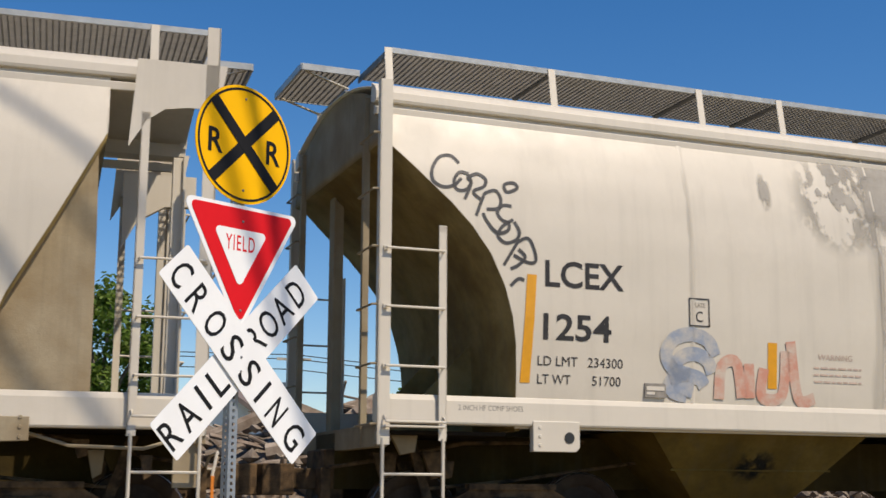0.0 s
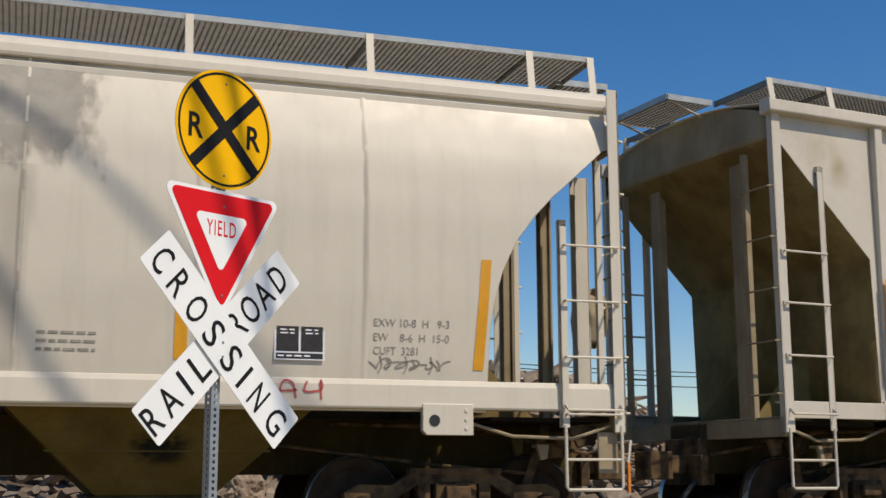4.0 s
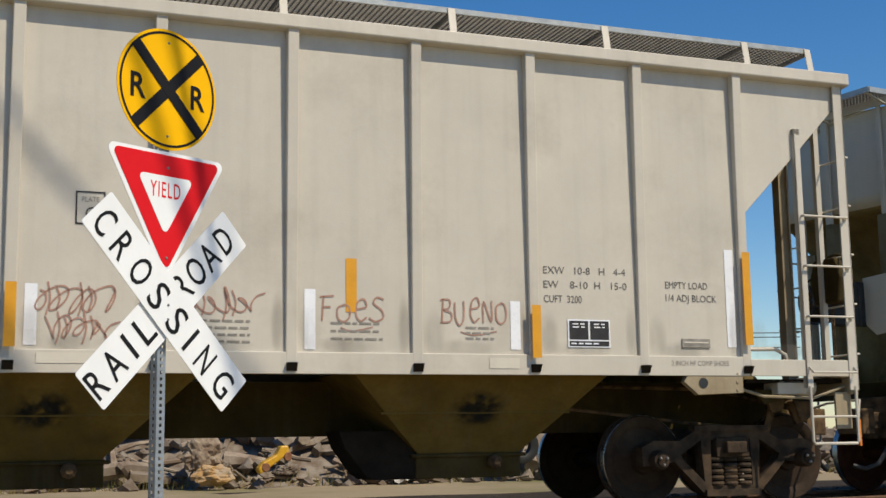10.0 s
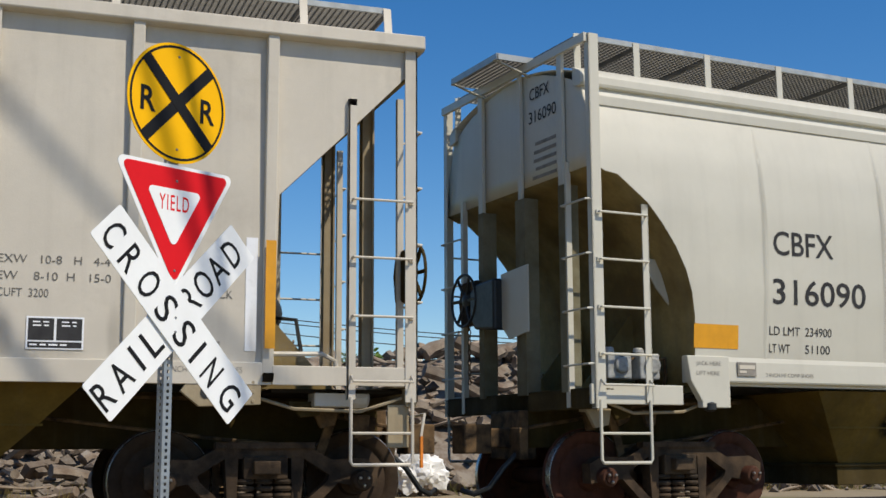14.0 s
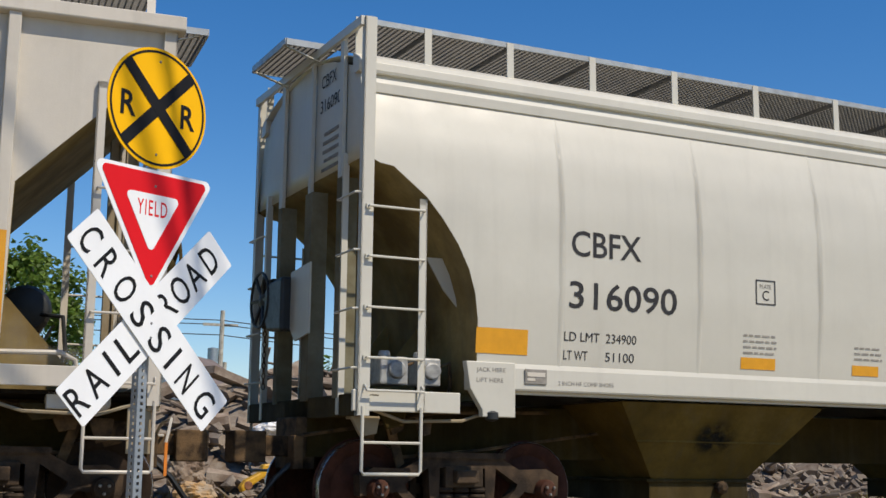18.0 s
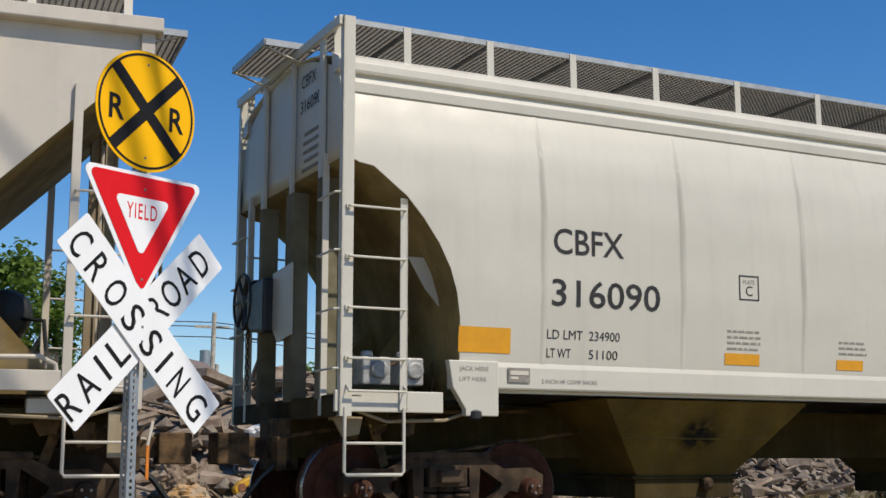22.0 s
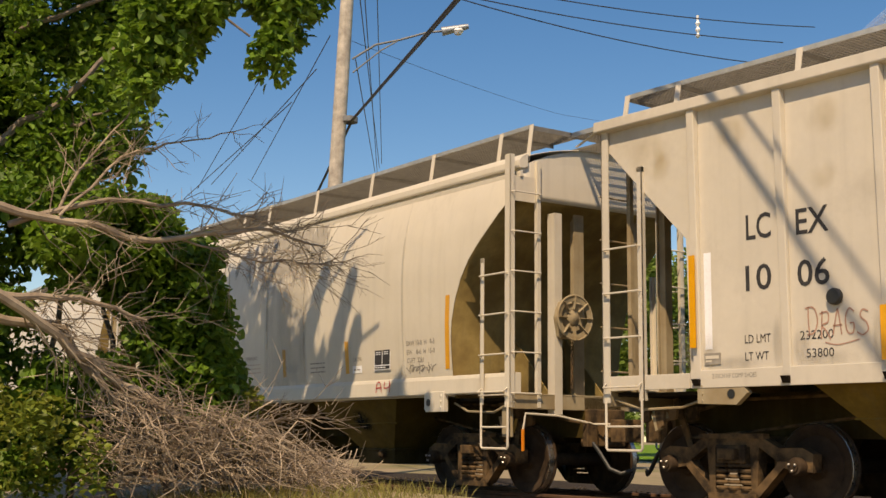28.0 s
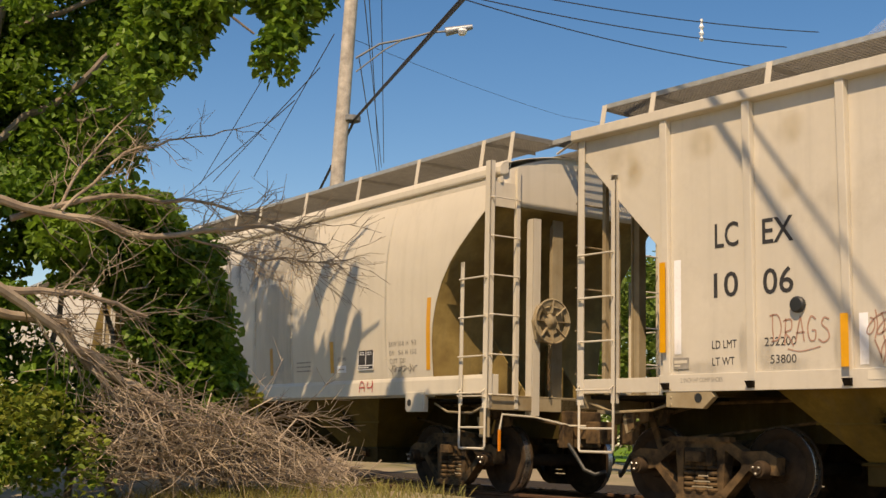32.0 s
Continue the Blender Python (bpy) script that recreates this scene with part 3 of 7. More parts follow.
def frame_mesh():
    """One cast truck side frame, in the plane y = 0, centred on the springs."""
    m = Mesh()
    o = [(-1.05, -0.06), (-1.06, 0.13), (-0.92, 0.20), (-0.62, 0.19), (-0.36, 0.33), (0.36, 0.33), (0.62, 0.19), (0.92, 0.20), (1.06, 0.13), (1.05, -0.06), (0.80, -0.04), (0.68, -0.02),
         (0.36, -0.33), (0.25, -0.37), (-0.25, -0.37), (-0.36, -0.33), (-0.68, -0.02), (-0.80, -0.04)]
    # built round the three openings: two windows and the spring pocket
    pieces = [[o[0], o[17], o[16], (-0.60, 0.05), (-0.62, 0.19), o[2], o[1]], [(-0.62, 0.19), (-0.60, 0.05), (-0.36, 0.20), (0.36, 0.20), (0.60, 0.05), (0.62, 0.19), o[5], o[4]],
              [o[9], o[8], o[7], (0.62, 0.19), (0.60, 0.05), o[11], o[10]], [o[16], o[15], o[14], (-0.25, -0.27), (-0.33, -0.23), (-0.58, 0.0), (-0.60, 0.05)],
              [o[11], (0.60, 0.05), (0.58, 0.0), (0.33, -0.23), (0.25, -0.27), o[13], o[12]], [o[14], o[13], (0.25, -0.27), (-0.25, -0.27)],
              [(-0.36, 0.20), (-0.33, -0.23), (-0.25, -0.27), (-0.24, 0.20)], [(0.36, 0.20), (0.24, 0.20), (0.25, -0.27), (0.33, -0.23)]]
    for p in pieces:
        m.prism(p, -0.075, 0.075)
    m.box(-0.45, 0.45, -0.11, 0.0, 0.29, 0.345)
    m.box(-0.33, 0.33, -0.11, 0.0, -0.375, -0.31)
    return m


def spring_mesh():
    m = Mesh()
    for i in range(5):
        z = -0.25 + i * 0.062
        m.lathe([(0.055, z - 0.016), (0.078, z - 0.022), (0.088, z), (0.078, z + 0.022), (0.055, z + 0.016)], axis="z", n=12)
    return m


CACHE = {}


def shared(key, build, material, name, parent, loc, smooth=True):
    """An object of its own on a mesh that alike pieces share."""
    if key not in CACHE:
        ob = put(name, build(), material, parent, smooth=smooth)
        CACHE[key] = ob.data
    else:
        ob = new(name, CACHE[key])
        ob.parent = parent
    ob.matrix_basis = loc
    return ob


def truck(car, xc, dx, iron, steel):
    """A two-axle truck under a car: bolster with frames, springs, caps; the wheelsets turn."""
    z = WHEEL_R
    m = Mesh((dx, 0, 0)).box(-0.2, 0.2, -1.12, 1.12, z + 0.02, z + 0.22).box(-0.3, 0.3, -0.4, 0.4, z + 0.2, z + 0.32)
    m.box(-0.12, 0.12, -1.2, 1.2, z + 0.06, z + 0.18)
    bol = part("truck_bolster", m, iron, car, "dusty brown cast truck bolster", bevel=0.012)
    for sg in (-1, 1):
        fr = shared("frame" + iron.name, frame_mesh, iron, "side_frame", bol, pose(dx, sg * 1.0, z, 0, 0, 0 if sg < 0 else 180))
        for k in (-0.17, 0, 0.17):
            shared("spring" + iron.name, spring_mesh, iron, "spring", bol, pose(dx + k, sg * 1.03, z))
        for k in (-0.889, 0.889):
            shared("cap" + steel.name, lambda: Mesh().lathe([(0.10, 0.0), (0.10, -0.13), (0.085, -0.16), (0.06, -0.165), (0.06, -0.185), (0.02, -0.19)], n=18), steel, "bearing_cap", bol, pose(dx + k, sg * 1.02, z, 0, 0, 0 if sg < 0 else 180))
            for b in range(3):
                a = b * 2.094 + 0.5
                shared("capbolt", lambda: Mesh().lathe([(0.016, 0), (0.016, -0.02), (0.008, -0.028)], n=6), TREAD, "cap_bolt", bol,
                       pose(dx + k + 0.045 * math.cos(a), sg * 1.205, z + 0.045 * math.sin(a), 0, 0, 0 if sg < 0 else 180), False)
    for k in (-0.889, 0.889):
        ax = part("wheelset", Mesh().lathe([(0.075, -1.02), (0.075, -0.62), (0.085, -0.6), (0.085, 0.6), (0.075, 0.62), (0.075, 1.02)], n=14), steel, car, smooth=True)
        ax.matrix_basis = pose(dx + k, 0, z)
        WHEELSETS.append((ax, dx + k, 0, z))
        for sg in (-1, 1):
            shared("wheel" + steel.name, wheel_mesh, steel, "wheel", ax, pose(0, sg * 0.745, 0, 0, 0, 180 if sg < 0 else 0))
            shared("tread", lambda: Mesh().lathe([(WHEEL_R + 0.001, 0.046), (WHEEL_R + 0.005, 0.044), (WHEEL_R + 0.008, -0.036), (WHEEL_R + 0.001, -0.036)], n=40, caps=False), TREAD, "tread", ax, pose(0, sg * 0.745, 0, 0, 0, 180 if sg < 0 else 0))
            # brake shoe and its head, hung beside the wheel
            q = dx + k + (0.5 if k < 0 else -0.5)
            part("brake_shoe", Mesh((q, sg * 0.745, z)).box(-0.035, 0.035, -0.05, 0.05, -0.16, 0.16).box(-0.05 if k < 0 else -0.05, 0.09, -0.03, 0.03, -0.05, 0.05), iron, bol)


def wheel_hand(car, x, y, z, sg, paint, r=0.28, dished=False):
    """Brake wheel on the car's end, with hub, spokes, housing and chain; a dished one is pressed from sheet."""
    z -= RAIL
    X = sg
    rim = Mesh((x, y, z)).tube([(X * 0.16, r * math.cos(a * 0.2618), r * math.sin(a * 0.2618)) for a in range(25)], 0.016, 8)
    bw = part("brake_wheel", rim, paint, car, "dusty pressed-steel hand brake wheel" if dished else "spoked hand brake wheel", smooth=True)
    n = 8 if dished else 6
    for a in range(n):
        c, s_ = math.cos(a * 6.2832 / n), math.sin(a * 6.2832 / n)
        if dished:
            part("spoke", Mesh((x, y, z)).beam((X * 0.12, 0.40 * r * c, 0.40 * r * s_), (X * 0.158, r * c, r * s_), 0.085, 0.008, (-s_ * 0, c * 0 - s_, c)), paint, bw)
        else:
            part("spoke", Mesh((x, y, z)).tube([(X * 0.13, 0.05 * c, 0.05 * s_), (X * 0.15, 0.6 * r * c, 0.6 * r * s_), (X * 0.16, r * c, r * s_)], 0.019, 6), paint, bw)
    if dished:
        for name, q in (("dish", [(0.03, X * 0.10), (0.17, X * 0.115), (0.18, X * 0.125), (0.03, X * 0.115)]), ("rim_band", [(r - 0.075, X * 0.150), (r, X * 0.160), (r, X * 0.166), (r - 0.075, X * 0.156)])):
            part(name, Mesh((x, y, z)).lathe(q, axis="x", n=24, caps=False), paint, bw, smooth=True)
    part("hub", Mesh((x, y, z)).lathe([(0.11, X * 0.10), (0.10, X * 0.13), (0.05, X * 0.155), (0.02, X * 0.165)], axis="x", n=14), paint, bw, smooth=True)
    part("housing", Mesh((x, y, z)).prism([(-0.2, -0.28), (0.2, -0.28), (0.26, 0.0), (0.18, 0.22), (-0.18, 0.22), (-0.26, 0.0)], min(0, X * 0.10), max(0, X * 0.10), "x"), paint if paint is not BLACK else IRON, bw, bevel=0.03)
    ch = Mesh((x + X * 0.09, y, 0))
    for i in range(12):
        zz = z - 0.3 - i * 0.055
        ch.tube([(0.018 * math.cos(k * 1.047) if i % 2 else 0, 0 if i % 2 else 0.018 * math.cos(k * 1.047), zz + 0.034 * math.sin(k * 1.047)) for k in range(7)], 0.007, 5)
    part("chain", ch, IRON, bw)


def hopper_car(label, xc, mark, mid, line, half, style, paint, ends=(-1, 1), seams=(), hoppers=(-2.3, 2.3), hop=(1.15, 0.52), clear_low=False):
    st = STYLES[style]
    H, low, eave = st["half"], st["low"], st["eave"]
    car = empty("hopper_car", xc, 0, RAIL)
    LINE[xc] = line
    tagged(car, label, "hopper car", group="cars of the freight train")
    MOVERS.append((car, mark, mid))
    car.matrix_basis = car_pose(mark, mid, 0)
    D = (0, 0, -RAIL)
    # side shells: columns that run from the cut-away outline up to the eave
    cols = [(-half + d, z) for d, z in low]
    inner = [-half + low[-1][0] + (2 * half - 2 * low[-1][0]) * i / 16 for i in range(1, 16)]
    cols += [(x, low[-1][1]) for x in inner] + [(half - d, z) for d, z in reversed(low)]
    for sg in (-1, 1):
        levels = np.linspace(low[-1][1], eave, 22)
        rows = [[(x, sg * H(max(zl, lv)), max(zl, lv)) for x, zl in cols] for lv in levels]
        wall = part("side_wall", Mesh(D).grid(rows), paint, car, smooth=True, weld=True)
        for s_ in seams:
            if sg < 0:
                x = s_ * line[3] + line[0]
                part("seam", Mesh(D).grid([[(x - 0.03, -H(z) - 0.0005, z), (x - 0.008, -H(z) - 0.006, z), (x + 0.008, -H(z) - 0.006, z), (x + 0.03, -H(z) - 0.0005, z)] for z in np.linspace(1.25, eave, 14)]), paint, wall, smooth=True)
        # eave chord
        h = H(eave)
        if style == "ribbed":
            m = Mesh(D).prism([(-1.50, 4.08), (-1.50, 4.24), (-1.58, 4.245), (-1.665, 4.225), (-1.67, 4.11), (-1.66, 4.095)], -half - 0.06, half + 0.06, "x")
        else:
            m = Mesh(D).prism([(-h + 0.02, eave - 0.03), (-h - 0.055, eave - 0.03), (-h - 0.065, eave + 0.0), (-h - 0.06, eave + 0.075), (-h - 0.02, eave + 0.13), (-h + 0.09, eave + 0.19), (-h + 0.09, eave)], -half, half, "x")
            if style == "newer":
                m.prism([(-h - 0.03, eave - 0.235), (-h - 0.095, eave - 0.225), (-h - 0.10, eave - 0.13), (-h - 0.075, eave - 0.085), (-h, eave - 0.07)], -half + 0.16, half - 0.16, "x")
            else:
                m.prism([(-h - 0.0, eave - 0.15), (-h - 0.045, eave - 0.15), (-h - 0.05, eave - 0.075), (-h, eave - 0.06)], -half, half, "x")
        if sg > 0:
            m.v = [(a, -b, c) for a, b, c in m.v]
        part("roof_edge", m, paint, car, bevel=0.006)
        # side sill
        z0, z1 = st["sill"]
        if style == "ribbed":
            sills = [Mesh(D).box(-half + 1.33, half - 1.33, -1.585, -1.556, z0, 1.155)]
            for e in (-1, 1):
                a, b = sorted((e * half, e * (half - 1.325)))
                sills.append(Mesh(D).prism([(-1.59, z0), (-1.59, z1), (-1.45, z1), (-1.45, z1 - 0.02), (-1.57, z1 - 0.02), (-1.57, z0)], a, b, "x"))
        else:
            inset = 1.15 if style == "newer" else 0.02
            sills = [Mesh(D).prism([(-1.40, z0), (-1.555, z0), (-1.565, z0 + 0.02), (-1.56, z1 - 0.05), (-1.545, z1), (-1.40, z1)], -half + inset, half - inset, "x")]
            if style == "newer":
                sills += [Mesh(D).box(*sorted((e * half, e * (half - 1.14))), -1.58, -1.54, 0.79, 0.97) for e in (1,)]
        for m in sills:
            if sg > 0:
                m.v = [(a, -b, c) for a, b, c in m.v]
            part("side_sill", m, paint, car, bevel=0.006)
    # roof with shallow crown, and the long hatch cover
    ye = H(eave)
    rows = [[(x, y, eave + (0.12 if style != "ribbed" else 0.10) + (st["ridge"] - eave - 0.12) * (1 - (y / ye) ** 2)) for x in np.linspace(-half, half, 12)] for y in np.linspace(-ye, ye, 13)]
    part("roof", Mesh(D).grid(rows), paint, car, smooth=True, thick=0.01)
    part("roof_hatch", Mesh(D).prism([(-0.32, st["ridge"] - 0.03), (-0.34, st["ridge"] + 0.05), (-0.2, st["ridge"] + 0.10), (0.2, st["ridge"] + 0.10), (0.34, st["ridge"] + 0.05), (0.32, st["ridge"] - 0.03)], -half + 0.9, half - 0.9, "x"), paint, car, "long trough hatch cover", bevel=0.02)
    # running boards with brackets
    wz, wy, wide = st["wz"], st["walk"], 0.92
    stops = st["stops"](half)
    for sg in (-1, 1):
        for a, b in zip(stops, stops[1:]):
            m = Mesh(D)
            y0, y1 = sorted((sg * wy, sg * (wy - wide)))
            grating(m, a, b, y0, y1, wz)
            g = part("grating", m, GRATE, car)
            yo = sg * wy
            part("edge_strip", Mesh(D).box(a, b, yo - 0.012, yo + 0.012, wz - 0.035, wz + 0.018), GRATE_EDGE, g)
        for x in stops:
            ro = H(eave) - 0.03
            m = Mesh(D).beam((x, sg * (0.45 * ro + 0.55 * wy), eave + 0.09), (x, sg * (wy + 0.015), wz + 0.01), 0.075, 0.012, (0, sg, 0.2))
            bk = part("walk_bracket", m, paint, car)
            part("bracket_arm", Mesh(D).beam((x, sg * wy, wz - 0.045), (x, sg * (wy - wide), wz - 0.05), 0.012, 0.04), GRATE, bk)
    lo_z, hi_z = st["post"]
    for e in ends:
        X = e * half
        dirn = -e
        # vertical end panel and sloped end sheet
        z_top = low[0][1]
        xe = e * (half - low[0][0])
        prof = [(e * (half - d), z) for d, z in low]
        rows = [[(x, y * H(z) * 0.995, z) for y in (-1, -0.5, 0, 0.5, 1)] for x, z in prof]
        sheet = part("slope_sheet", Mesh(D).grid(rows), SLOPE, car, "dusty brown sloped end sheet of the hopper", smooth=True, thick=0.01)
        rows = [[(xe, y * H(z), z if z < eave else eave + (st["ridge"] - eave) * (1 - y * y)) for y in np.linspace(-1, 1, 13)] for z in list(np.linspace(z_top, eave, 6)) + [eave + 1]]
        # -x panels get the darker coat: their shade is in the colour
        part("end_panel", Mesh(D).grid(rows), paint if e > 0 or style == "newer" else DUST_SHADE, car, "curved end panel" if e > 0 or style == "newer" else "dusty brown end panel, shade put into its colour", smooth=True, thick=0.012)
        # stiffeners on the slope and the bolster web under it
        dust = paint if style == "plated" else DUST_SHADE
        for y in (() if style == "newer" and e < 0 else (-0.75, 0.75) if style != "round" else (0.55,) if e < 0 else (-0.25, 0.85)):
            top = float(np.interp(0.22, [d for d, z in low], [z for d, z in low]))
            part("end_post", Mesh(D).prism([(X + dirn * a, y + b) for a, b in ((0.19, -0.09), (0.21, -0.09), (0.21, -0.06), (0.30, -0.06), (0.30, 0.06), (0.21, 0.06), (0.21, 0.09), (0.19, 0.09))], 0.95, top + 0.02, "z"), dust, car)
        wx = e * (half - low[-1][0] - 0.02)
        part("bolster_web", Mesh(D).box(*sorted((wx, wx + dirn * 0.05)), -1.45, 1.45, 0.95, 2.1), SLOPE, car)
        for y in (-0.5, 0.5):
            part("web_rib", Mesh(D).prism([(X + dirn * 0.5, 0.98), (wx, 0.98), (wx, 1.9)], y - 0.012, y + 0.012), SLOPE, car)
        if style == "plated":
            for sg in (-1, 1):
                y0, y1 = sorted((sg * 1.36, sg * 1.345))
                part("shear_plate", Mesh(D).prism([(X + dirn * d_, z_) for d_, z_ in ((0.95, 0.97), (0.97, 2.6), (0.99, 3.36), (1.12, 3.36), (1.95, 1.9), (1.95, 0.97))], y0, y1), DUST_SHADE, car, "upright beige plate under the sloped end", bevel=0.004)
        # end sill, platform and striker
        part("end_sill", Mesh(D).box(*sorted((X, X + dirn * 0.10)), -1.58, 1.58, 0.78, 0.98).box(*sorted((X, X + dirn * 0.22)), -1.58, 1.58, 0.95, 0.975), UNDER if style == "newer" else DUST_SHADE, car, bevel=0.006)
        part("platform", Mesh(D).box(*sorted((X + dirn * 0.1, X + dirn * 1.3)), -1.45, 1.45, 0.90, 0.935), NEAR_BLACK, car)
        # coupler, hose and lever
        cp = part("coupler", Mesh(D).box(*sorted((X - dirn * 0.38, X + dirn * 0.5)), -0.09, 0.09, 0.42, 0.62).prism([(X - dirn * 0.36, -0.2), (X - dirn * 0.66, -0.16), (X - dirn * 0.71, 0.02), (X - dirn * 0.62, 0.06), (X - dirn * 0.56, -0.02), (X - dirn * 0.48, 0.04), (X - dirn * 0.56, 0.2), (X - dirn * 0.36, 0.18)], 0.36, 0.66, "z"), IRON, car, "dusty knuckle coupler", bevel=0.015)
        part("striker", Mesh(D).box(*sorted((X - dirn * 0.1, X + dirn * 0.1)), -0.32, 0.32, 0.30, 0.80), IRON, car, bevel=0.02)
        part("air_hose", Mesh(D).tube([(X - dirn * 0.15, -0.32, 0.35), (X - dirn * 0.3, -0.33, 0.22), (X - dirn * 0.45, -0.30, 0.02), (X - dirn * 0.58, -0.22, -0.04), (X - dirn * 0.68, -0.12, 0.0)], 0.028, 8), BLACK, car, smooth=True)
        if e > 0:
            part("cut_lever", Mesh(D).tube([(X - dirn * 0.08, -1.45, 0.52), (X - dirn * 0.12, -1.44, 0.72), (X - dirn * 0.12, -0.9, 0.70), (X - dirn * 0.15, -0.3, 0.60), (X - dirn * 0.25, -0.1, 0.60)], 0.014, 6), paint, car, smooth=True)
            part("lever_grip", Mesh(D).box(*sorted((X - dirn * 0.07, X - dirn * 0.095)), -1.47, -1.44, 0.24, 0.52), ORANGE_BAR, car, "orange lever grip")
        # end crossover step of grating
        m = Mesh(D)
        out = 0.38 if style == "newer" else 0.45
        a, b = sorted((X - dirn * out, X + dirn * 0.15))
        grating(m, a, b, -0.45, 0.62, wz - 0.03)
        g = part("end_grating", m, GRATE, car)
        part("edge_strip", Mesh(D).box(X - dirn * out - 0.012, X - dirn * out + 0.012, -0.45, 0.62, wz - 0.07, wz).box(a, b, -0.465, -0.45, wz - 0.07, wz - 0.005).box(a, b, 0.62, 0.635, wz - 0.07, wz - 0.005), GRATE_EDGE, g)
        for y in (-0.4, 0.58):
            part("step_strut", Mesh(D).beam((X - dirn * 0.4, y, wz - 0.06), (X + dirn * 0.05, y, wz - 0.2), 0.04, 0.012), paint, g)
        # corner posts, ladders, grab irons and stirrups, both sides
        for sg in (-1, 1):
            y = sg * 1.60
            m = Mesh(D).box(*sorted((X, X + dirn * 0.115)), *sorted((y, y - sg * 0.016)), lo_z, hi_z).box(*sorted((X, X + dirn * 0.014)), *sorted((y, y - sg * 0.075)), lo_z, hi_z)
            post = part("corner_post", m, paint, car)
            xi = X + dirn * 0.58
            lad = part("ladder_stile", Mesh(D).box(*sorted((xi, xi + dirn * 0.075)), *sorted((y, y - sg * 0.012)), 0.84, st["lad"]).box(*sorted((xi + dirn * 0.063, xi + dirn * 0.075)), *sorted((y, y - sg * 0.06)), 0.84, st["lad"])
                       .box(*sorted((xi, xi + dirn * 0.075)), *sorted((y, -sg * 0.0 + sg * (H(st["lad"]) - 0.02))), st["lad"] - 0.06, st["lad"]), paint, car)
            for z in st["rungs"]:
                part("rung", Mesh(D).tube([(X + dirn * 0.06, y + sg * 0.0, z), (X + dirn * 0.06, y + sg * 0.045, z), (xi + dirn * 0.035, y + sg * 0.045, z), (xi + dirn * 0.035, y, z)], 0.012, 7), paint, lad, smooth=True)
                part("bolt", Mesh(D).box(X + dirn * 0.06 - 0.02, X + dirn * 0.06 + 0.02, *sorted((y + sg * 0.0, y + sg * 0.02)), z - 0.02, z + 0.02), paint, lad)
            # stirrup step
            x2 = xi + dirn * 0.04
            part("stirrup_step", Mesh(D).tube([(X + dirn * 0.05, y, 0.86), (X + dirn * 0.05, y, 0.30), (X + dirn * 0.07, y, 0.27), (x2 - dirn * 0.02, y, 0.27), (x2, y, 0.30), (x2, y, 0.86)], 0.016, 7)
                 .tube([(X + dirn * 0.05, y, 0.545), (x2, y, 0.545)], 0.013, 6), paint, car, smooth=True)
            # sill grab
            part("grab_iron", Mesh(D).tube([(X + dirn * 0.06, y, 1.05), (X + dirn * 0.06, y + sg * 0.06, 1.0), (xi + dirn * 0.04, y + sg * 0.06, 1.0), (xi + dirn * 0.04, y, 1.05)], 0.012, 7), paint, car, smooth=True)
            # end ladder
            yi = sg * 1.12
            end_top = hi_z - 0.06 if style == "round" else min(3.75, z_top + 0.1)
            # ladders on -x ends take the shade-darkened colour as well
            el = part("end_stile", Mesh(D).box(*sorted((X - dirn * 0.01, X + dirn * 0.05)), yi - 0.03, yi + 0.03, 0.8, end_top), paint if e > 0 or style == "newer" else DUST_SHADE, car)
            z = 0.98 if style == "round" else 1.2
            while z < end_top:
                part("end_rung", Mesh(D).tube([(X + dirn * 0.0, sg * 1.58, z), (X - dirn * 0.05, sg * 1.57, z), (X - dirn * 0.05, yi, z), (X, yi, z)], 0.011, 6), paint if e > 0 or style == "newer" else DUST_SHADE, el, smooth=True)
                z += 0.53
        # trucks that stand in shade get the pre-darkened iron
        truck(car, xc, e * (half - {"ribbed": 1.27 if e > 0 else 1.48, "round": 1.53, "newer": 1.31}.get(style, 1.4)), IRON_SHADED if style == "newer" or (style == "ribbed" and e > 0) else IRON, RED_STEEL if style == "newer" else STEEL)
        # brake rigging and small fittings under the end platform
        rnd = random.Random(int(abs(xc) * 10) + e)
        for k in range(5):
            a = X + dirn * rnd.uniform(0.15, 1.0)
            y = rnd.uniform(-1.42, -0.7)
            z = rnd.uniform(0.62, 0.86)
            w, h = rnd.uniform(0.05, 0.16), rnd.uniform(0.06, 0.16)
            part("sill_bracket", Mesh(D).prism([(a - w, z + 0.05), (a + w, z + 0.05), (a + w * 0.8, z - h), (a - w * 0.3, z - h * 1.3)], y, y + 0.05).box(a - w, a + w, y, y + 0.14, z + 0.03, z + 0.06), rnd.choice((IRON, DUST_SHADE, IRON, UNDER)), car, bevel=0.008)
        if e > 0:
            part("step_plate", Mesh(D).box(*sorted((X + dirn * 0.06, X + dirn * 0.26)), -1.53, -1.50, 0.42, 0.80), DUST_SHADE, car, bevel=0.006)
        part("brake_lever", Mesh(D).beam((X + dirn * 0.55, -0.95, 0.88), (X + dirn * 0.75, -0.9, 0.30), 0.03, 0.09, (1, 0, 0)), IRON, car, bevel=0.006)
        part("brake_rod", Mesh(D).tube([(X + dirn * 0.7, -0.9, 0.42), (X + dirn * 1.6, -0.85, 0.5), (X + dirn * 3.2, -0.55, 0.7)], 0.018, 6), IRON, car, smooth=True)
